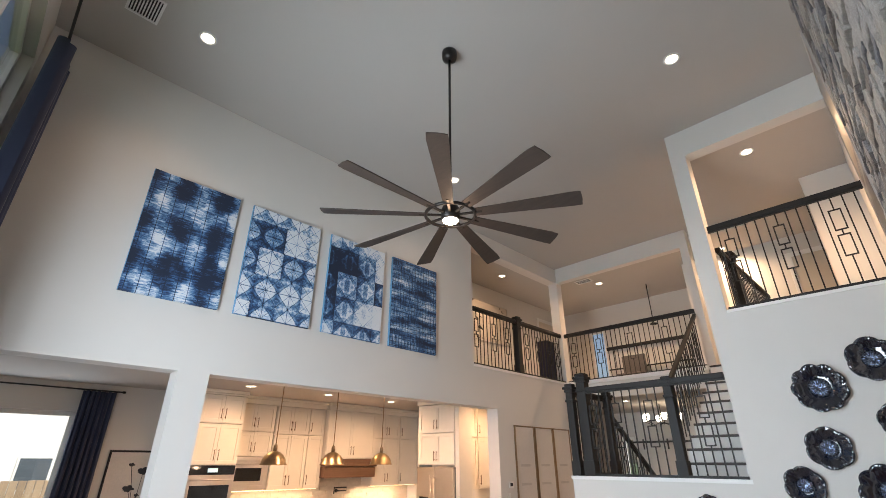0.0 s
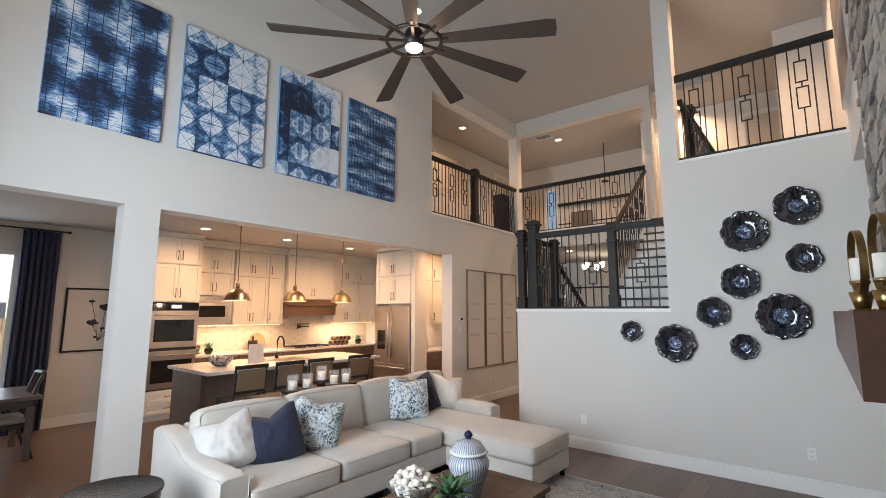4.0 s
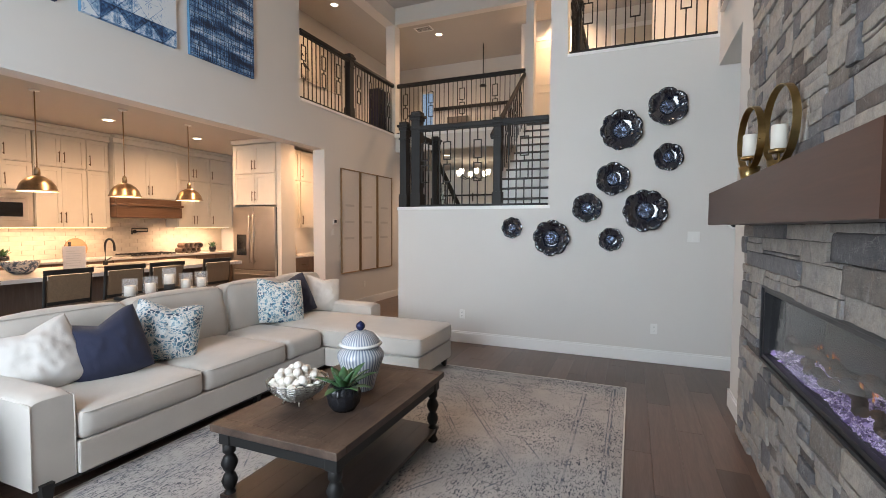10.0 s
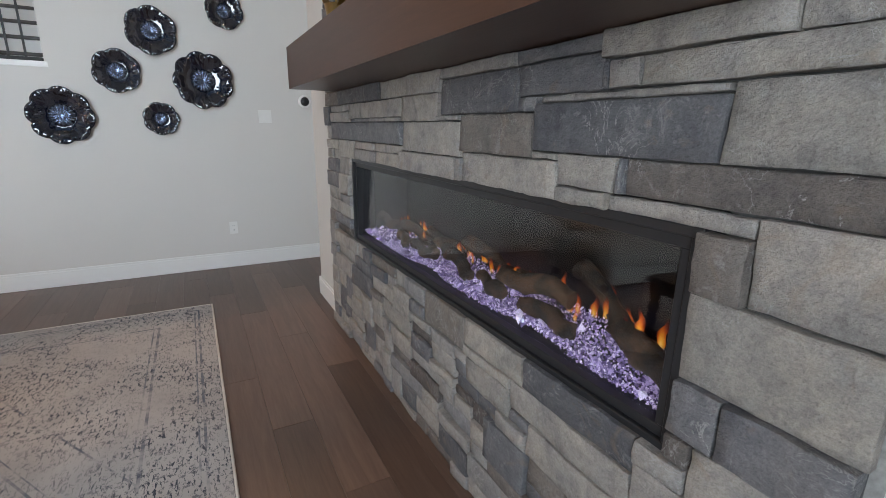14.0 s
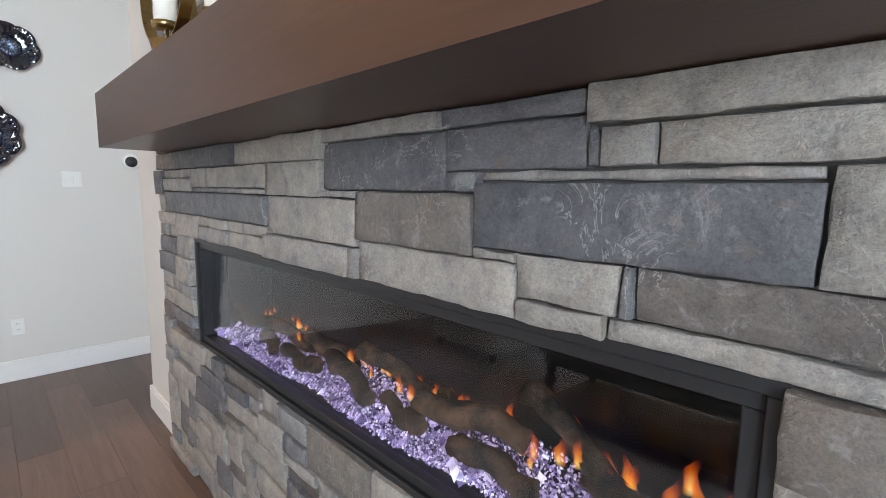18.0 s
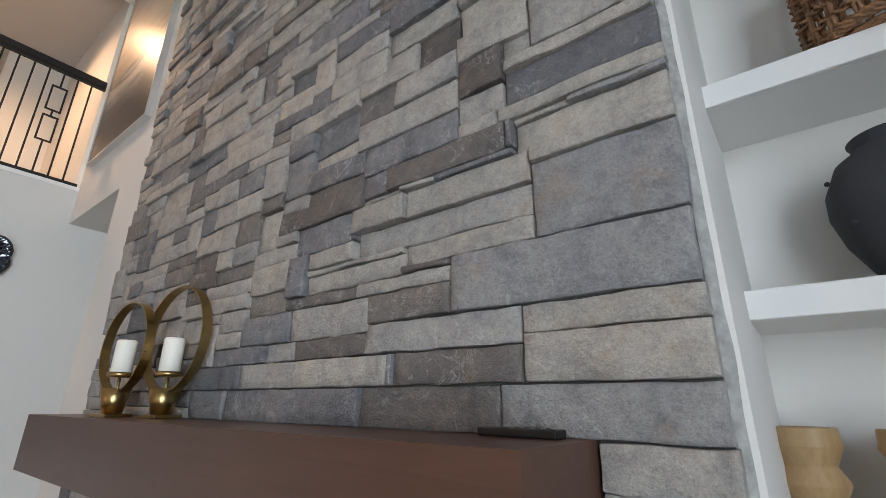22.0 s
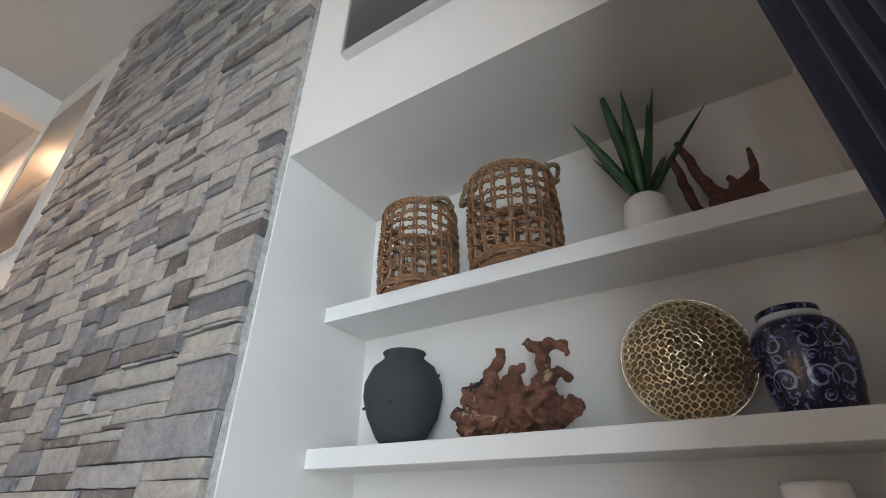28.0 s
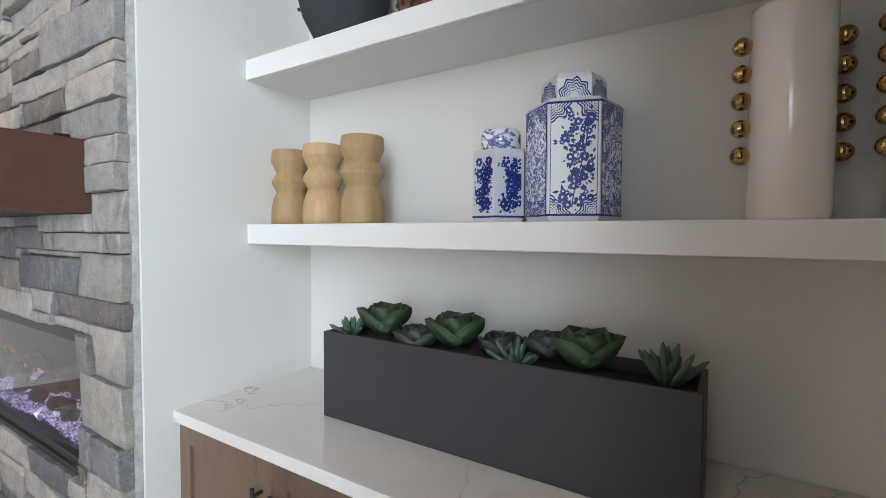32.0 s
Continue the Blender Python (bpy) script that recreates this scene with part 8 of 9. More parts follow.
# ---- kitchen ----
WHITECAB = plain("cream_cabinet_paint", (0.72, 0.68, 0.6), 0.42, vary=0.02, bump=0.02)
STEEL = plain("brushed_steel", (0.5, 0.465, 0.43), 0.36, 0.95, vary=0.06, scale=3, bump=0.0)
DARKGLASS = plain("oven_glass", (0.012, 0.012, 0.013), 0.08, vary=0.1, bump=0)
NICKEL = plain("bronze_pull", (0.2, 0.14, 0.09), 0.35, 0.9, vary=0.1)
BACK = -9.3


def kcab(y0, y1, x, z0, z1, doors, low=True, label="cream shaker wall cabinet with bronze bar pulls", depth=None, toe=0.0, drawers=0, mat=None):
    return cabinet("wall_cabinet" if z0 > 0.5 else "base_cabinet", (x, (y0 + y1) / 2, z0), 180, y1 - y0, depth or (x - BACK), z1 - z0, doors, mat or WHITECAB, NICKEL, label, "kitchen cabinets", toe=toe, pull_high=not low, drawers=drawers)


XT, XU, XB = -8.55, -8.95, -8.66
kcab(2.83, 3.58, XT, 1.86, 2.5, 2, label="cream shaker cabinet above the wall ovens")
kcab(2.83, 3.58, XT, 2.505, 2.96, 2, label="cream shaker top cabinet above the wall ovens")
kcab(2.83, 3.58, XT, FLOOR, 0.42, 0, label="cream drawer unit below the wall ovens", toe=0.1, drawers=2)
solid("oven_tower_side", boxed(BACK, 2.79, FLOOR, XT - 0.005, 2.829, 2.96), WHITECAB, "cream end panel of the oven tower", "panel", "object")
oven = thing("double_wall_oven", (XT - 0.02, 3.205, 0.425), "stainless double wall oven built into the tower", "oven")
part("body", boxed(-0.6, -0.373, 0, 0.0, 0.373, 1.43), BLACK_METAL, oven)
part("control_panel", boxed(0.001, -0.373, 1.3, 0.025, 0.373, 1.42, 0.003, 1), DARKGLASS, oven, "black glass control panel")
part("display", boxed(0.0255, -0.07, 1.33, 0.0265, 0.09, 1.39), glowing("clock_display", (0.6, 0.8, 0.85), 0.5), oven, "lit clock display")
for z in (0.02, 0.68):
    d = part("oven_door", boxed(0.001, -0.373, z, 0.035, 0.373, z + 0.61, 0.004, 1), STEEL, oven)
    part("door_window", boxed(0.0355, -0.31, z + 0.1, 0.0375, 0.31, z + 0.46), DARKGLASS, d, "dark oven window")
    bm = tubed([(0.075, -0.33, z + 0.54), (0.075, 0.33, z + 0.54)], 0.012, 10)
    for y in (-0.3, 0.3):
        tube(bm, [(0.034, y, z + 0.54), (0.075, y, z + 0.54)], 0.009, 8)
    part("handle", bm, STEEL, d)
kcab(3.6, 4.36, XU, 2.0, 2.42, 2)
kcab(3.6, 4.36, XU, 2.425, 2.9, 2)
micro = thing("microwave", (XU + 0.01, 3.98, 1.45), "built-in stainless microwave under the wall cabinet", "microwave")
part("body", boxed(-0.34, -0.378, 0.005, 0.0, 0.378, 0.545, 0.003, 1), STEEL, micro)
part("door", boxed(0.001, -0.31, 0.09, 0.018, 0.31, 0.45, 0.004, 1), STEEL, micro, "steel drop door")
part("door_window", boxed(0.0185, -0.24, 0.15, 0.0205, 0.24, 0.36), DARKGLASS, micro, "dark microwave window")
part("trim", boxed(0.001, -0.37, 0.485, 0.015, 0.37, 0.54, 0.002, 1), STEEL, micro)
bm = tubed([(0.045, -0.26, 0.42), (0.045, 0.26, 0.42)], 0.01, 8)
for y in (-0.22, 0.22):
    tube(bm, [(0.018, y, 0.42), (0.045, y, 0.42)], 0.007, 6)
part("handle", bm, STEEL, micro)
for y0, y1, n in ((4.38, 5.1, 2), (5.105, 5.46, 1), (6.74, 7.5, 2), (7.505, 8.08, 1)):
    kcab(y0, y1, XU, 1.44, 2.39, n)
    kcab(y0, y1, XU, 2.395, 2.9, n)
kcab(5.48, 6.72, XU + 0.1, 1.97, 2.9, 2, label="tall cream shaker cabinet over the range hood")
HOODW = wood("hood_wood", (0.11, 0.06, 0.035), (0.2, 0.115, 0.07), 1, 0.45, False)
hood = thing("range_hood", (XU + 0.1, 6.1, 1.62), "brown wooden range hood below the tall cabinet", "range hood")
part("band", boxed(-0.44, -0.62, 0.0, 0.06, 0.62, 0.2, 0.004, 1), HOODW, hood)
part("moulding", boxed(-0.44, -0.64, 0.205, 0.09, 0.64, 0.25, 0.01), HOODW, hood)
part("moulding", boxed(-0.44, -0.63, 0.2505, 0.04, 0.63, 0.345, 0.01), HOODW, hood)
LED = glowing("warm_led", (1.0, 0.72, 0.38), 3.0)
for y0, y1 in ((3.62, 5.44), (6.76, 8.06)):
    solid("led_strip", boxed(XU - 0.09, y0, 1.428, XU - 0.06, y1, 1.4395), LED, "warm lit light strip under the wall cabinets", "light strip", "object")
bm = bmesh.new()
for y0, y1, x in ((2.8, 3.59, XT), (3.59, 5.47, XU), (5.47, 6.73, XU + 0.1), (6.73, 8.09, XU)):
    block(bm, BACK, y0, 2.905 if x != XT else 2.965, x + 0.03, y1, 2.99, 0.004, 1)
    block(bm, BACK, y0, 2.991, x + 0.07, y1, 3.045, 0.008, 1)
solid("trim_crown", bm, WHITECAB, "cream crown moulding above the kitchen cabinets", "trim")
for y0, y1, n in ((3.6, 4.4, 2), (4.405, 5.3, 2), (5.305, 6.1, 0), (6.105, 6.9, 0), (6.905, 7.8, 2)):
    kcab(y0, y1, XB, FLOOR, 0.885, n, False, "brown shaker kitchen base cabinet", toe=0.09, drawers=0 if n else 3, mat=CABINET)
worktop("kitchen_worktop", BACK, 3.585, XB + 0.03, 8.09, 0.92, "cream quartz worktop along the kitchen wall")
TILE = plain("cream_glazed_tile", (0.58, 0.52, 0.43), 0.25, vary=0.08, scale=9, bump=0.05)
splash = solid("backsplash", boxed(BACK + 0.001, 3.59, 0.921, BACK + 0.006, 8.09, 1.96), plain("grout", (0.52, 0.465, 0.385), 0.9), "cream stacked tile backsplash", "backsplash")
tile = finish(boxed(0, 0.002, 0.002, 0.008, 0.298, 0.073, 0.002, 1), "tile", TILE)
for j in range(13):
    for i in range(15):
        y = 3.6 + i * 0.3 - (0.15 if j % 2 else 0)
        z = 0.923 + j * 0.075
        if y > 3.58 and y < 7.78 and (z < 1.4 or 5.3 < y < 6.5):
            ob = new("tile", tile)
            ob.parent = splash
            ob.location = (BACK + 0.006, y, z)
cook = thing("gas_cooktop", (-8.95, 6.1, 0.9205), "black gas cooktop with iron grates", "cooktop")
part("tray", boxed(-0.26, -0.45, 0, 0.26, 0.45, 0.012, 0.003, 1), STEEL, cook)
for y in (-0.3, 0, 0.3):
    bm = bmesh.new()
    for k in range(4):
        block(bm, -0.22, y - 0.13 + 0.08 * k, 0.03, 0.22, y - 0.12 + 0.08 * k, 0.045)
    for x in (-0.22, 0.21):
        block(bm, x, y - 0.13, 0.012, x + 0.01, y + 0.12, 0.0295)
    part("grate", bm, IRON, cook)
filler = thing("pot_filler", (BACK + 0.015, 6.1, 1.36), "black folding pot filler tap on the backsplash", "tap")
part("arm", tubed([(0, 0, 0), (0.08, 0, 0), (0.08, 0.2, 0), (0.08, 0.2, 0.06), (0.08, -0.1, 0.06), (0.08, -0.1, -0.05)], 0.013, 8), IRON, filler)
part("rosette", tubed([(0, 0, 0), (0.012, 0, 0)], 0.035, 16), IRON, filler)
# island
ISL = (-7.52, 2.77, -6.22, 5.75)
WALNUT = wood("island_wood", (0.12, 0.085, 0.066), (0.22, 0.165, 0.135), 2, 0.45, True)
island = thing("kitchen_island", (-6.9, 4.26, FLOOR), "grey-brown wooden kitchen island with panelled ends", "kitchen island")
part("body", boxed(-0.56, -1.43, 0.1, 0.36, 1.43, 0.944), WALNUT, island)
part("toe_kick", boxed(-0.5, -1.4, 0, 0.3, 1.4, 0.0995), BLACK_WOOD, island)
for y in (-1.431, 1.411):
    bm = bmesh.new()
    block(bm, -0.57, y - 0.0, 0.1, -0.5, y + 0.02, 0.944, 0.002, 1)
    block(bm, 0.3, y, 0.1, 0.37, y + 0.02, 0.944, 0.002, 1)
    block(bm, -0.5, y, 0.1, 0.3, y + 0.02, 0.18, 0.002, 1)
    block(bm, -0.5, y, 0.87, 0.3, y + 0.02, 0.944, 0.002, 1)
    part("end_frame", bm, WALNUT, island)
worktop("island_worktop", *ISL[:2], *ISL[2:], 0.93, "white quartz top of the kitchen island", 0.045)
faucet = thing("kitchen_faucet", (-7.25, 4.35, 0.9305), "tall black gooseneck faucet on the island", "tap")
part("neck", tubed([(0, 0, 0), (0, 0, 0.26)] + [(0.1 - 0.1 * math.cos(a), 0, 0.26 + 0.1 * math.sin(a)) for a in (0.4, 0.8, 1.2, 1.57, 1.9, 2.3, 2.7, 3.1)] + [(0.2, 0, 0.2)], 0.014, 10), IRON, faucet)
part("base", turned([(0, 0), (0.03, 0), (0.03, 0.05), (0.016, 0.06), (0, 0.06)], 20), IRON, faucet)
part("lever", tubed([(0, 0.016, 0.06), (0, 0.08, 0.1)], 0.007, 8), IRON, faucet)
solid("kitchen_sink", boxed(-7.15, 4.05, 0.931, -6.75, 4.7, 0.936, 0.002, 1), plain("sink_steel", (0.25, 0.22, 0.2), 0.4, 0.8), "undermount sink set in the island", "sink", "object")
BOWLMAT = blue_white("blue_swirl_bowl", (0.45, 0.45, 0.43), (0.05, 0.07, 0.1), 14, 0.5, 4.0, False)
bw = thing("decorative_bowl", (-6.85, 3.22, 0.9305), "grey and blue swirled ceramic bowl on the island", "bowl")
part("body", turned([(0, 0), (0.07, 0), (0.12, 0.03), (0.165, 0.1), (0.17, 0.14), (0.162, 0.14), (0.15, 0.09), (0.1, 0.03), (0, 0.02)], 36), BOWLMAT, bw)
card = thing("info_sign", (-6.6, 3.62, 0.9305), "white printed info card in a clear stand on the island", "sign")
part("sheet", boxed(-0.002, -0.12, 0.02, 0.002, 0.12, 0.3), PAPER, card)
for k in range(7):
    part("text_line", boxed(0.0022, -0.09, 0.07 + k * 0.028, 0.003, 0.05 + 0.01 * (k % 3), 0.076 + k * 0.028), GREYINK, card)
part("foot", boxed(-0.05, -0.12, 0, 0.05, 0.12, 0.018, 0.002, 1), CLEAR, card)
# pendants
ENAMEL = plain("pale_enamel", (0.75, 0.68, 0.56), 0.35, vary=0.03)
BRASSD = plain("aged_brass", (0.33, 0.24, 0.145), 0.3, 1.0, vary=0.15, scale=20)
for x, y in PENDANTS:
    p = thing("pendant_lamp", (x, y, 3.05), "brass dome pendant lamp over the island", "pendant lamp", "kitchen pendants")
    part("canopy", turned([(0, 0), (0.05, 0), (0.05, -0.012), (0, -0.016)], 24), CAN_TRIM, p)
    part("rod", tubed([(0, 0, -0.02), (0, 0, -0.92)], 0.007, 8), BRASSD, p)
    part("socket", turned([(0, -0.9), (0.02, -0.9), (0.03, -0.93), (0.03, -0.99), (0, -0.99)], 18), BRASSD, p)
    part("shade", turned([(0.028, -0.99), (0.075, -1.005), (0.13, -1.045), (0.168, -1.1), (0.186, -1.16), (0.196, -1.172), (0.196, -1.18), (0.19, -1.18)], 36), BRASSD, p, "brass dome shade")
    part("inner_shade", turned([(0.188, -1.179), (0.18, -1.16), (0.163, -1.102), (0.127, -1.05), (0.073, -1.01), (0.028, -0.996)], 36), ENAMEL, p, "pale enamelled inside of the shade")
    part("bulb", turned([(0, -1.04), (0.02, -1.05), (0.032, -1.09), (0.02, -1.12), (0, -1.125)], 16), BULB, p)
# fridge and its enclosure
fr = thing("refrigerator", (-6.885, 6.69, FLOOR), "stainless french-door refrigerator with a bottom freezer", "refrigerator")
part("case", boxed(-0.49, 0.03, 0.02, 0.49, 0.38, 1.88), plain("fridge_side", (0.04, 0.04, 0.042), 0.5), fr)
for s in (-1, 1):
    d = part("door", boxed(min(0.004 * s, 0.488 * s), -0.03, 0.74, max(0.004 * s, 0.488 * s), 0.029, 1.885, 0.008), STEEL, fr)
    bm = tubed([(0.05 * s, -0.085, 0.85), (0.05 * s, -0.085, 1.75)], 0.014, 10)
    for z in (0.9, 1.7):
        tube(bm, [(0.05 * s, -0.03, z), (0.05 * s, -0.085, z)], 0.01, 8)
    part("handle", bm, STEEL, d)
    if s < 0:
        part("dispenser", boxed(-0.4, -0.036, 1.0, -0.17, -0.0305, 1.38, 0.002, 1), DARKGLASS, d, "dark water dispenser")
for z0, z1 in ((0.06, 0.38), (0.39, 0.73)):
    d = part("freezer_drawer", boxed(-0.488, -0.03, z0, 0.488, 0.029, z1, 0.008), STEEL, fr)
    bm = tubed([(-0.4, -0.085, z1 - 0.07), (0.4, -0.085, z1 - 0.07)], 0.014, 10)
    for x in (-0.36, 0.36):
        tube(bm, [(x, -0.03, z1 - 0.07), (x, -0.085, z1 - 0.07)], 0.01, 8)
    part("handle", bm, STEEL, d)
for x0, x1 in ((-7.42, -7.385), (-6.385, -6.29)):
    solid("fridge_panel", boxed(x0, 6.72, FLOOR, x1, 7.08, 2.96), WHITECAB, "cream tall panel beside the refrigerator", "panel", "object")
for z0, z1 in ((1.86, 2.42), (2.425, 2.95)):
    cabinet("wall_cabinet", (-6.885, 6.72, z0), 90, 0.99, 0.36, z1 - z0, 2, WHITECAB, NICKEL, "cream shaker cabinet above the refrigerator", "kitchen cabinets", pull_high=False)
solid("trim_fridge_crown", boxed(-7.43, 6.68, 2.965, -6.25, 7.1, 3.045, 0.01), WHITECAB, "cream crown above the refrigerator cabinets", "trim")
for y0, y1 in ((7.11, 7.58), (7.585, 8.05), (8.055, 8.55)):
    for z0, z1 in ((1.44, 2.36), (2.365, 2.95)):
        cabinet("wall_cabinet", (-6.6, (y0 + y1) / 2, z0), 180, y1 - y0, 0.34, z1 - z0, 1, WHITECAB, NICKEL, "cream shaker wall cabinet in the pantry passage", "kitchen cabinets", pull_high=False)
    cabinet("base_cabinet", (-6.34, (y0 + y1) / 2, FLOOR), 180, y1 - y0, 0.6, 0.945, 1, CABINET, NICKEL, "brown shaker base cabinet in the pantry passage", "kitchen cabinets", toe=0.09, drawers=1)
worktop("pantry_worktop", -6.94, 7.09, -6.31, 8.58, 0.92, "white quartz worktop in the pantry passage")
for y in (7.3, 7.45):
    bt_ = thing("glass_canister", (-6.65, y, 0.9205), "clear glass canister with a metal lid on the worktop", "jar", "glass canisters")
    part("body", turned([(0, 0), (0.055, 0), (0.06, 0.05), (0.045, 0.17), (0.03, 0.2), (0, 0.2)], 24), plain("canister_fill", (0.55, 0.45, 0.33), 0.3), bt_)
    part("lid", turned([(0, 0.201), (0.033, 0.201), (0.033, 0.235), (0, 0.24)], 20), STEEL, bt_)


# stools with cane backs
CANE = plain("woven_cane", (0.17, 0.115, 0.07), 0.7, vary=0.2, scale=60, bump=0.5, grain=200)
stool = thing("counter_stool", (-5.98, 3.1, FLOOR), "black wooden counter stool with a woven cane back", "stool", "island stools", turn=180)
part("seat", boxed(-0.21, -0.22, 0.63, 0.21, 0.22, 0.67, 0.015), BLACK_WOOD, stool)
for x, y in ((-0.19, -0.2), (-0.19, 0.2), (0.19, -0.2), (0.19, 0.2)):
    hi = 1.09 if x < 0 else 0.629
    part("leg", tubed([(x * 1.12, y * 1.05, 0), (x, y, 0.62), (x - (0.05 if x < 0 else 0), y, hi)], 0.017, 8), BLACK_WOOD, stool)
part("top_rail", boxed(-0.265, -0.22, 1.05, -0.235, 0.22, 1.1, 0.008), BLACK_WOOD, stool)
part("low_rail", boxed(-0.235, -0.19, 0.75, -0.212, 0.19, 0.785, 0.006), BLACK_WOOD, stool)
bm = boxed(-0.006, -0.185, 0, 0.004, 0.185, 0.262)
bm.transform(Matrix.Translation((-0.228, 0, 0.785)) @ Matrix.Rotation(radians(-8), 4, "Y"))
part("cane_panel", bm, CANE, stool, "woven cane back panel")
for y in (-0.2, 0.2):
    part("side_stretcher", tubed([(-0.2, y, 0.25), (0.2, y, 0.25)], 0.012, 6), BLACK_WOOD, stool)
part("foot_rest", tubed([(0.205, -0.2, 0.2), (0.205, 0.2, 0.2)], 0.013, 6), BLACK_WOOD, stool)
for y in (3.65, 4.15, 4.87):
    copy_thing(stool, pose(-5.98, y, FLOOR, 0, 0, 180))


# worktop clutter
def small_plant(x, y, z, label):
    top = thing("potted_plant", (x, y, z), label, "plant")
    part("pot", turned([(0, 0), (0.05, 0), (0.075, 0.06), (0.07, 0.11), (0.06, 0.11), (0.055, 0.09), (0, 0.09)], 24), POT_BLACK, top)
    for k in range(14):
        part("leaf", blade(bmesh.new(), (0, 0, 0.09), k * 2.4, 0.5 + 0.06 * k, 0.14, 0.045, 0.2), LEAF, top)


small_plant(-8.9, 3.95, 0.9205, "green leafy plant in a black pot by the oven")
small_plant(-8.95, 7.55, 0.9205, "small green plant in a black pot near the refrigerator")
board_mat = wood("round_board_wood", (0.25, 0.13, 0.06), (0.42, 0.25, 0.13), 1, 0.5, False)
bd = thing("round_cutting_board", (-9.17, 5.05, 0.9205), "round wooden cutting board leaning on the backsplash", "cutting board")
bm = tubed([(0, 0, 0.17), (0.018, 0, 0.17)], 0.17, 36)
bm.transform(Matrix.Rotation(radians(-8), 4, "Y"))
part("board", bm, board_mat, bd)
bd2 = thing("paddle_board", (-9.08, 4.9, 0.9205), "black paddle serving board leaning on the tiles", "cutting board")
part("board", boxed(-0.008, -0.1, 0.0, 0.008, 0.1, 0.2, 0.006), BLACK_WOOD, bd2)
part("grip", boxed(-0.008, -0.02, 0.2005, 0.008, 0.02, 0.28, 0.006), BLACK_WOOD, bd2)
rack = thing("wine_rack", (-9.0, 7.0, 0.9205), "dark honeycomb wine rack on the worktop", "wine rack")
for j in range(2):
    for i in range(4):
        bm = turned([(0.055, -0.1), (0.055, 0.1), (0.048, 0.1), (0.048, -0.1), (0.055, -0.1)], 12)
        bm.transform(Matrix.Translation((0, (i - 1.5) * 0.112 + 0.056 * j, 0.056 + 0.097 * j)) @ Matrix.Rotation(radians(90), 4, "Y"))
        part("tube", bm, CABINET, rack)
fruit = thing("wire_fruit_stand", (-8.95, 3.72, 0.9205), "dark wire stand with green produce by the oven", "fruit stand")
for k in range(8):
    bm = bmesh.new()
    bmesh.ops.create_icosphere(bm, subdivisions=2, radius=0.045, matrix=Matrix.Translation((0.04 * math.cos(k * 2.3), 0.06 * math.sin(k * 2.3), 0.05 + 0.04 * (k // 3))))
    part("fruit", bm, LEAF if k % 2 else DRIFT, fruit, smooth=True)
part("hoop", tubed([(0.09 * math.cos(a * 0.5), 0.11 * math.sin(a * 0.5), 0.03) for a in range(13)], 0.005, 5), IRON, fruit)

# ---- dining corner ----
GREYWOOD = wood("grey_dining_wood", (0.06, 0.055, 0.052), (0.14, 0.125, 0.115), 1, 0.35, True)
DCHAIR = wood("dark_chair_wood", (0.022, 0.02, 0.019), (0.05, 0.046, 0.044), 2, 0.4, True)
SEATCLOTH = fabric("grey_seat_cloth", (0.3, 0.29, 0.27))
dt = thing("dining_table", (-8.05, 0.55, FLOOR), "grey-brown wooden dining table", "dining table")
part("tabletop", boxed(-0.55, -0.85, 0.71, 0.55, 0.85, 0.755, 0.006), GREYWOOD, dt)
part("apron", boxed(-0.48, -0.78, 0.62, 0.48, 0.78, 0.7095), GREYWOOD, dt)
for x in (-0.46, 0.46):
    for y in (-0.76, 0.76):
        part("leg", boxed(x - 0.035, y - 0.035, 0, x + 0.035, y + 0.035, 0.6195, 0.004, 1), GREYWOOD, dt)
dc = thing("dining_chair", (-7.85, 1.08, FLOOR), "dark wooden dining chair with a slatted back and grey seat", "dining chair", "dining chairs", turn=180)
part("seat", cushion(0, 0, 0.47, 0.46, 0.45, 0.07, 0.03, 0.015), SEATCLOTH, dc, "grey upholstered seat")
part("seat_frame", boxed(-0.22, -0.215, 0.38, 0.22, 0.215, 0.437, 0.004, 1), DCHAIR, dc)
for s in (-1, 1):
    part("front_leg", tubed([(s * 0.22, 0.25, 0.0), (s * 0.205, 0.215, 0.2), (s * 0.2, 0.2, 0.4)], 0.022, 6, taper=lambda f: 0.75 + 0.4 * f), DCHAIR, dc)
    part("back_leg", tubed([(s * 0.21, -0.3, 0.0), (s * 0.205, -0.21, 0.3), (s * 0.2, -0.2, 0.48), (s * 0.2, -0.25, 0.75), (s * 0.2, -0.33, 1.0)], 0.02, 6), DCHAIR, dc)
part("crest_rail", tubed([(-0.21, -0.33, 0.99), (0, -0.36, 1.0), (0.21, -0.33, 0.99)], 0.028, 6), DCHAIR, dc)
for k in range(4):
    x = -0.12 + 0.08 * k
    part("back_slat", tubed([(x, -0.215, 0.5), (x, -0.25, 0.75), (x, -0.345, 0.98)], 0.011, 5), DCHAIR, dc)
copy_thing(dc, pose(-7.3, 0.3, FLOOR, 0, 0, 90))
copy_thing(dc, pose(-8.85, 0.3, FLOOR, 0, 0, -90))
fl = framed("botanical_print", (-9.349, 1.87, 1.06), 0, 0.86, 1.02, BLACK_WOOD, PAPER, "black-framed botanical ink print on the dining wall", 0.03, 0.03)
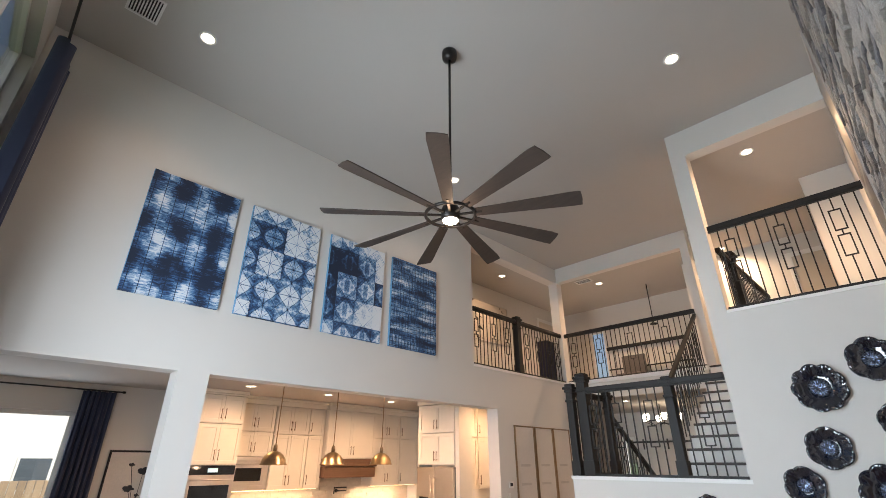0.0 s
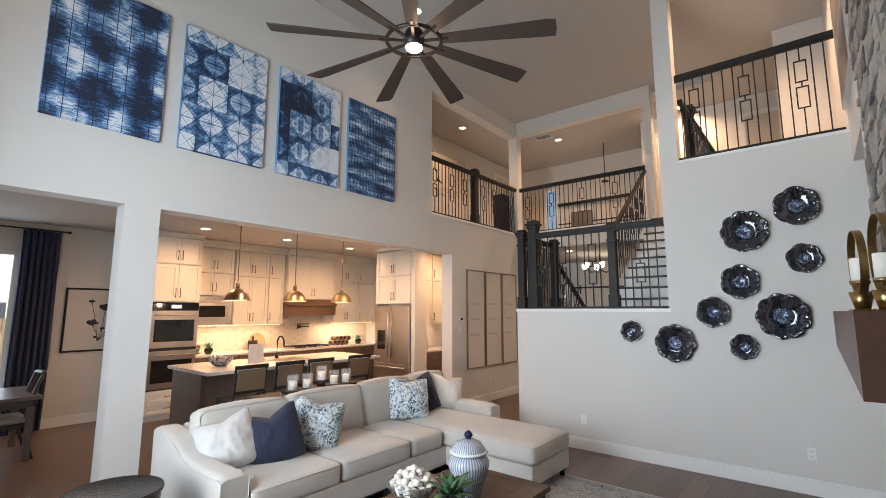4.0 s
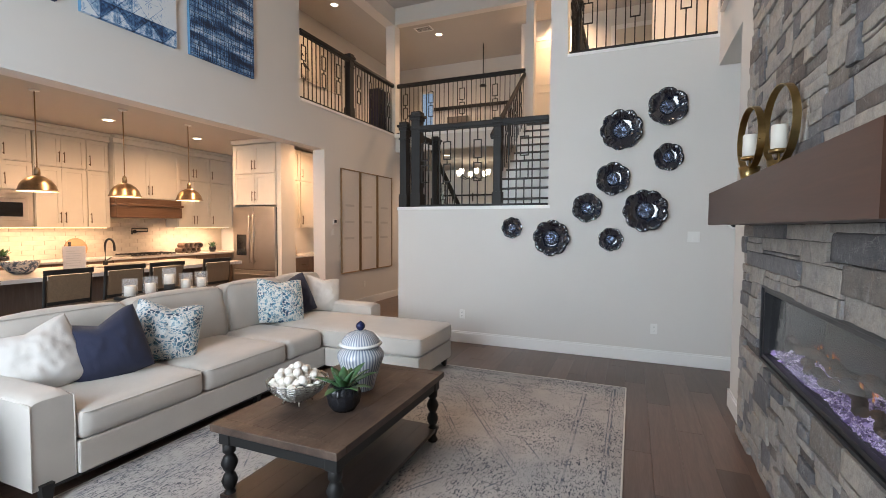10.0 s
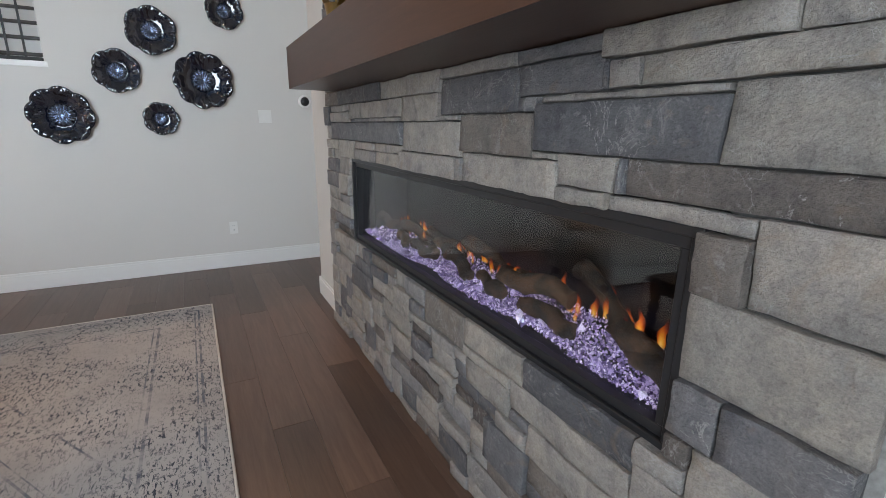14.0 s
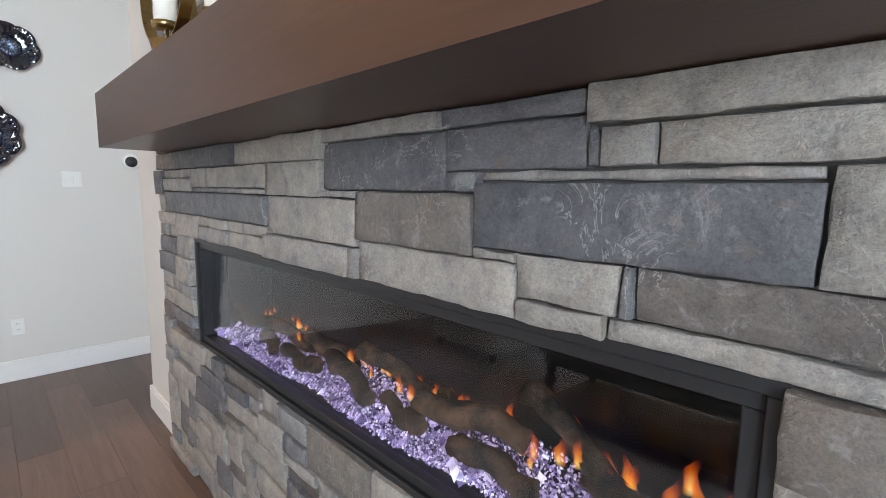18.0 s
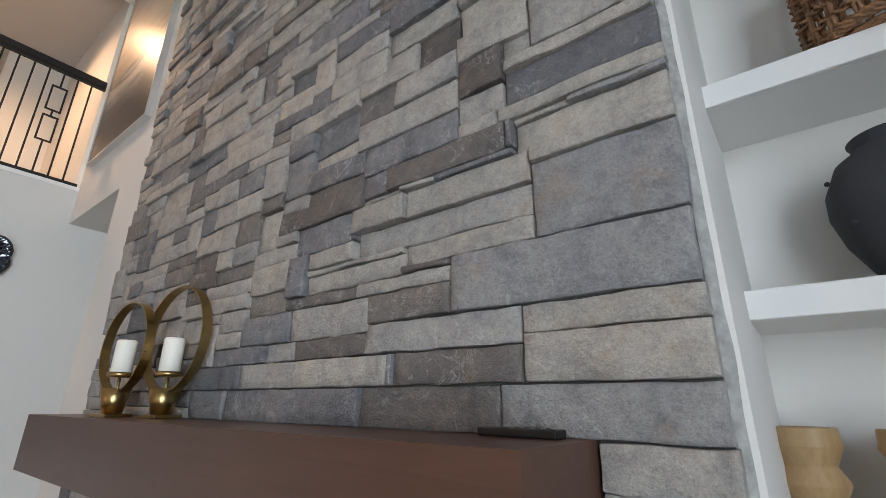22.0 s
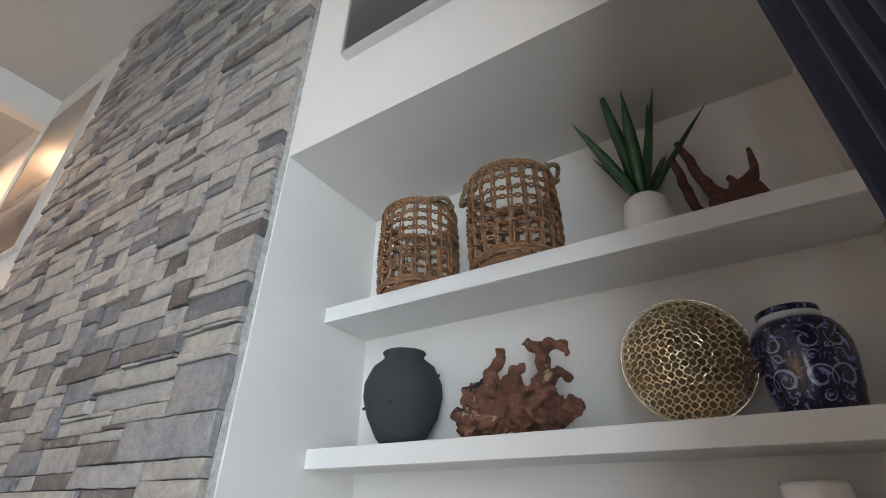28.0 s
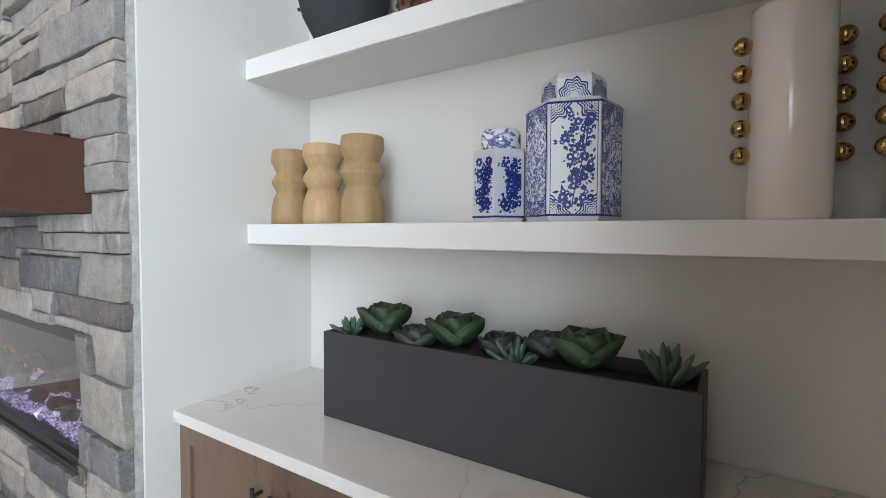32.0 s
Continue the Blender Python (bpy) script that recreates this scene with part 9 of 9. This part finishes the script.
for y_, z_, r_ in ((0.35, 0.8, 0.05), (0.54, 0.7, 0.1), (0.67, 0.56, 0.095), (0.75, 0.71, 0.06), (0.38, 0.45, 0.09), (0.64, 0.38, 0.05), (0.52, 0.36, 0.04), (0.44, 0.22, 0.035)):
    bm = bmesh.new()
    rim = []
    for q in range(40):
        a = 2 * math.pi * q / 40
        rr = r_ * (0.72 + 0.28 * abs(math.cos(2.5 * a))) * (1.0 if math.sin(a) > -0.3 else 0.6)
        rim.append(bm.verts.new((0.0176, y_ + rr * math.cos(a), z_ + 0.75 * rr * math.sin(a))))
    bm.faces.new(rim)
    part("ink_blossom", bm, INK, fl, "dark ink flower head")
    part("ink_stem", tubed([(0.0175, 0.47, 0.16), (0.0175, (0.47 + y_) / 2 + 0.02, 0.16 + (z_ - 0.16) * 0.45), (0.0175, y_, z_)], 0.004, 4), INK, fl)


# ---- curtains, windows, outside ----
def curtain(x0, x1, y, z0, z1, label, along="x", folds=6, depth=0.05):
    top = thing("curtain", ((x0 + x1) / 2, y, z0) if along == "x" else (y, (x0 + x1) / 2, z0), label, "curtain", "navy curtains", turn=0 if along == "x" else 90)
    w = x1 - x0
    n, m = folds * 12, 10
    bm = bmesh.new()
    sheets = []
    for off in (0.0, 0.004):
        grid = []
        for j in range(m + 1):
            f = j / m
            row = []
            for i in range(n + 1):
                u = i / n
                a = u * folds * 2 * math.pi
                amp = depth * (0.75 + 0.35 * (1 - f)) * (1 - 0.25 * math.sin(u * 9 + f * 2))
                xx = (u - 0.5) * w * (1.0 + 0.02 * math.sin(f * 5)) + 0.012 * math.sin(2 * a + f * 3)
                row.append(bm.verts.new((xx, amp * math.sin(a + 0.4 * math.sin(f * 4 + u * 5)) + off, f * (z1 - z0))))
            grid.append(row)
        sheets.append(grid)
        for j in range(m):
            for i in range(n):
                bm.faces.new((grid[j][i], grid[j][i + 1], grid[j + 1][i + 1], grid[j + 1][i]))
    for f in bm.faces:
        f.smooth = True
    part("cloth", bm, CURTAIN, top)
    part("hem", boxed(-w / 2, -depth * 0.6, 0.0, w / 2, depth * 0.6, 0.004), CURTAIN, top)
    return top


def rod(a, b, label):
    top = thing("curtain_rod", a, label, "curtain rod")
    d = Vector(b) - Vector(a)
    part("bar", tubed([(0, 0, 0), d], 0.012, 10), IRON, top)
    for p, s in (((0, 0, 0), -1), (d, 1)):
        e = Vector(p) + d.normalized() * 0.04 * s
        part("finial", tubed([p, e], 0.02, 10), IRON, top)


curtain(-0.6, 0.16, SOUTH + 0.2, FLOOR + 0.01, 5.45, "floor-length navy curtain panel beside the niche", folds=8, depth=0.045)
curtain(-5.3, -4.55, SOUTH + 0.2, FLOOR + 0.01, 5.45, "floor-length navy curtain panel near the dining opening", folds=7, depth=0.085)
rod((-5.33, SOUTH + 0.2, 5.47), (0.2, SOUTH + 0.2, 5.47), "long black curtain rod above the tall windows")
curtain(1.27, 1.72, -9.25, FLOOR + 0.01, 2.93, "floor-length navy curtain beside the dining window", "y", 6, 0.04)
curtain(SOUTH + 0.03, -0.1, -9.25, FLOOR + 0.01, 2.93, "second navy curtain of the dining window", "y", 4, 0.04)
rod((-9.25, SOUTH + 0.02, 2.945), (-9.25, 1.8, 2.945), "black curtain rod over the dining window")


def window(name, x0, x1, y, z0, z1, cols, rows, label, axis="x"):
    top = tagged(new(name), label, "window", kind="structure")
    top.matrix_basis = pose((x0 + x1) / 2, y, z0) if axis == "x" else pose(y, (x0 + x1) / 2, z0, 0, 0, 90)
    w, h = x1 - x0, z1 - z0
    bm = bmesh.new()
    for a, b, c, d in ((-w / 2, 0, w / 2, 0.06), (-w / 2, h - 0.06, w / 2, h), (-w / 2, 0.06, -w / 2 + 0.06, h - 0.06), (w / 2 - 0.06, 0.06, w / 2, h - 0.06)):
        block(bm, a, -0.04, b, c, 0.04, d, 0.004, 1)
    part("window_frame", bm, TRIM, top)
    for k in range(1, cols):
        part("mullion", boxed(-w / 2 + w * k / cols - 0.035, -0.035, 0.06, -w / 2 + w * k / cols + 0.035, 0.035, h - 0.06, 0.004, 1), TRIM, top)
    for k in range(1, rows):
        for c in range(cols):
            xa, xb = -w / 2 + w * c / cols + 0.036 + (0.025 if c == 0 else 0), -w / 2 + w * (c + 1) / cols - 0.036 - (0.025 if c == cols - 1 else 0)
            part("transom", boxed(xa, -0.03, h * k / rows - 0.03, xb, 0.03, h * k / rows + 0.03, 0.004, 1), TRIM, top)
    for c in range(cols):
        g = part("pane", boxed(-w / 2 + w * c / cols + 0.02, -0.003, 0.03, -w / 2 + w * (c + 1) / cols - 0.02, 0.003, h - 0.03), CLEAR, top)
        g.visible_shadow = False
    return top


window("window_1", -5.15, -0.8, SOUTH - 0.14, 0.35, 5.5, 3, 2, "tall white-framed window of three lights")
window("window_2", -0.25, 1.3, -9.52, 0.5, 2.62, 1, 1, "white-framed dining window looking to the yard", "y")
window("window_3", -5.9, -5.55, 12.68, 0.9, 2.5, 1, 1, "narrow white-framed entry window")
window("window_4", -6.2, -5.75, 12.27, 3.95, 5.3, 1, 1, "narrow white-framed window in the upper hall")
GRASS = plain("lawn", (0.07, 0.11, 0.04), 0.95, vary=0.4, scale=3, bump=0.5, grain=40)
bm = bmesh.new()
for x0, y0, x1, y1 in ((-600, -600, -9.82, 600), (1.1, -600, 600, 600), (-9.82, -600, 1.1, SOUTH - 0.21), (-9.82, 14.21, 1.1, 600)):
    vs = [bm.verts.new(p) for p in ((x0, y0, FLOOR - 0.25), (x1, y0, FLOOR - 0.25), (x1, y1, FLOOR - 0.25), (x0, y1, FLOOR - 0.25))]
    bm.faces.new(vs)
solid("ground", bm, GRASS, "lawn around the house", "ground")
FENCEWOOD = wood("fence_wood", (0.36, 0.26, 0.16), (0.5, 0.38, 0.25), 2, 0.8, True)
fence = thing("yard_fence", (-14.0, 0.0, FLOOR - 0.25), "pale wooden board fence beyond the dining window", "fence")
board = finish(boxed(-0.012, 0.004, 0, 0.012, 0.14, 1.85, 0.004, 1), "board", FENCEWOOD)
for k in range(60):
    ob = new("board", board)
    ob.parent = fence
    ob.location = (0, -5.5 + 0.145 * k, 0)
for z in (0.3, 1.5):
    part("rail", boxed(-0.06, -5.5, z, -0.0125, 3.2, z + 0.09), FENCEWOOD, fence)
SIDING = plain("white_siding", (0.72, 0.72, 0.7), 0.6, vary=0.04)
house = thing("neighbour_house", (-24.0, -1.5, FLOOR - 0.25), "white two-storey house beyond the fence", "house")
part("wall", boxed(-8, -6, 0, 0, 6, 6.2), SIDING, house)
bm = bmesh.new()
vs = [bm.verts.new(p) for p in ((-8.4, -6.4, 6.2), (0.4, -6.4, 6.2), (0.4, 6.4, 6.2), (-8.4, 6.4, 6.2), (-4, -6.4, 9.0), (-4, 6.4, 9.0))]
for f in ((0, 1, 4), (1, 2, 5, 4), (2, 3, 5), (3, 0, 4, 5), (3, 2, 1, 0)):
    bm.faces.new([vs[k] for k in f])
part("roof", bm, plain("shingle_grey", (0.1, 0.095, 0.09), 0.9, vary=0.2, scale=8), house)
for z in (1.2, 4.2):
    for y in (-4.5, -2.9, -1.3, 0.3, 1.9, 3.5):
        wdw = part("window", boxed(0.001, y, z, 0.05, y + 1.1, z + 1.2, 0.005, 1), SIDING, house)
        part("pane", boxed(0.051, y + 0.08, z + 0.08, 0.06, y + 1.02, z + 1.12), plain("dark_pane", (0.08, 0.1, 0.12), 0.1), wdw)

# ---- upper hall, loft and entry ----
DOORPAINT = plain("cream_door_paint", (0.62, 0.56, 0.47), 0.4, vary=0.02, bump=0.02)


def door(name, at, turn, label, w=0.78, h=2.05):
    """A two-panel door with its casing, face to -y before the turn."""
    top = tagged(new(name), label, "door", kind="structure")
    top.matrix_basis = pose(*at, 0, 0, turn)
    bm = boxed(-w / 2, -0.012, 0.005, w / 2, -0.002, h, 0.002, 1)
    leaf = part("door_leaf", bm, DOORPAINT, top)
    for z0, z1 in ((0.2, 0.95), (1.1, 1.9)):
        bm = bmesh.new()
        for a, b, c, d in ((-w / 2 + 0.12, z0, w / 2 - 0.12, z0 + 0.02), (-w / 2 + 0.12, z1 - 0.02, w / 2 - 0.12, z1), (-w / 2 + 0.12, z0 + 0.02, -w / 2 + 0.14, z1 - 0.02), (w / 2 - 0.14, z0 + 0.02, w / 2 - 0.12, z1 - 0.02)):
            block(bm, a, -0.018, b, c, -0.0122, d, 0.002, 1)
        part("panel_moulding", bm, DOORPAINT, leaf)
    bm = turned([(0, 0), (0.03, 0), (0.03, 0.008), (0.012, 0.012), (0.012, 0.035), (0.03, 0.05), (0.028, 0.065), (0, 0.07)], 20)
    bm.transform(Matrix.Translation((w / 2 - 0.07, -0.012, 0.95)) @ Matrix.Rotation(radians(90), 4, "X"))
    part("knob", bm, IRON, leaf, "black door knob")
    for a, b, c, d in ((-w / 2 - 0.09, 0.0, -w / 2 - 0.003, h + 0.003), (w / 2 + 0.003, 0.0, w / 2 + 0.09, h + 0.003), (-w / 2 - 0.09, h + 0.004, w / 2 + 0.09, h + 0.09)):
        part("casing", boxed(a, -0.022, b, c, -0.001, d, 0.003, 1), TRIM, top)
    return top


door("door_1", (-2.3, 10.5, UPPER), 0, "cream two-panel door in the upper hall")
door("door_2", (-0.55, 10.5, UPPER), 0, "cream two-panel door behind the loft")
door("door_3", (-6.99, 11.2, UPPER), 90, "cream two-panel door at the hall end")
scape = framed("abstract_canvas", (-6.999, 7.95, 4.55), 0, 1.4, 1.0, PALE_FRAME, blue_white("black_brush_art", (0.6, 0.55, 0.48), (0.02, 0.02, 0.02), 3, 0.66, 8.0, False), "pale abstract canvas with black brush marks in the upper hall", 0.02, 0.035)
# plain navy block in place of a drape; no bench stands here
tall = thing("hall_bench", (-5.65, 8.95, UPPER), "dark blue block standing in for hanging cloth by the upper railing", "bench")
part("body", boxed(-0.12, -0.16, 0, 0.12, 0.16, 0.92, 0.02), NAVY, tall)
railing("wall_handrail", (-5.7, 12.1, 4.15), (-3.6, 12.1, 4.15), 0.62, "dark railing along the far upper hall", (), gap=0.21)
bench = thing("hall_armchair", (-4.9, 11.6, UPPER), "dark carved armchair in the upper hall", "armchair")
part("seat", boxed(-0.3, -0.28, 0.3, 0.3, 0.28, 0.44, 0.03), GREYWOOD, bench)
part("backrest", boxed(-0.3, 0.2, 0.4405, 0.3, 0.28, 0.95, 0.03), GREYWOOD, bench)
for x in (-0.25, 0.25):
    for y in (-0.23, 0.23):
        part("leg", boxed(x - 0.025, y - 0.025, 0, x + 0.025, y + 0.025, 0.299), BLACK_WOOD, bench)
pend = thing("small_pendant", (-4.0, 11.2, HALLTOP), "small black pendant rod in the upper hall", "pendant lamp")
part("rod", tubed([(0, 0, 0), (0, 0, -1.0)], 0.012, 8), IRON, pend)
part("cap", turned([(0, -0.98), (0.07, -0.99), (0.09, -1.02), (0, -1.03)], 20), IRON, pend)
chand = thing("chandelier", (-4.2, 11.1, 3.1), "black chandelier with small glowing shades in the entry", "chandelier")
part("stem", tubed([(0, 0, 0), (0, 0, -0.42)], 0.01, 8), IRON, chand)
for k in range(6):
    a = k * math.pi / 3
    part("arm", tubed([(0, 0, -0.38), (0.2 * math.cos(a), 0.2 * math.sin(a), -0.44), (0.38 * math.cos(a), 0.38 * math.sin(a), -0.36)], 0.009, 6), IRON, chand)
    part("shade", turned([(0, -0.35), (0.04, -0.345), (0.06, -0.27), (0.055, -0.22), (0, -0.22)], 16, (0.38 * math.cos(a), 0.38 * math.sin(a), 0)), BULB, chand, "small glowing glass shade")
barn = thing("barn_door_track", (-5.2, 12.55, 2.35), "black barn door track on the entry wall", "door track")
part("track", boxed(-0.4, -0.02, 0, 1.5, -0.01, 0.045), IRON, barn)
for x in (-0.1, 0.5):
    part("hanger", boxed(x - 0.02, -0.03, -0.15, x + 0.02, -0.021, 0.09, 0.004, 1), IRON, barn)


# ---- floor planks, laid last ----
near = [p for p in planks if p[0] > -5.6 and p[2] < 7.6][:300]
chosen = set(near)
shared = {}
for x, y0, y1 in near:
    size = round(y1 - y0, 3)
    if size not in shared:
        shared[size] = finish(boxed(0.0004, 0.0004, -0.02, 0.1866, size - 0.0004, 0.0, 0.0008, 1), "plank", PLANK)
    ob = new("plank", shared[size])
    ob.parent = floor
    ob.location = (x, y0, FLOOR)
rest = bmesh.new()
for p in planks:
    if p not in chosen:
        block(rest, p[0] + 0.0008, p[1] + 0.0008, FLOOR - 0.02, p[0] + 0.1862, p[2] - 0.0008, FLOOR)
ob = part("far_planks", rest, PLANK, floor)
ob["kind"] = "stuff"
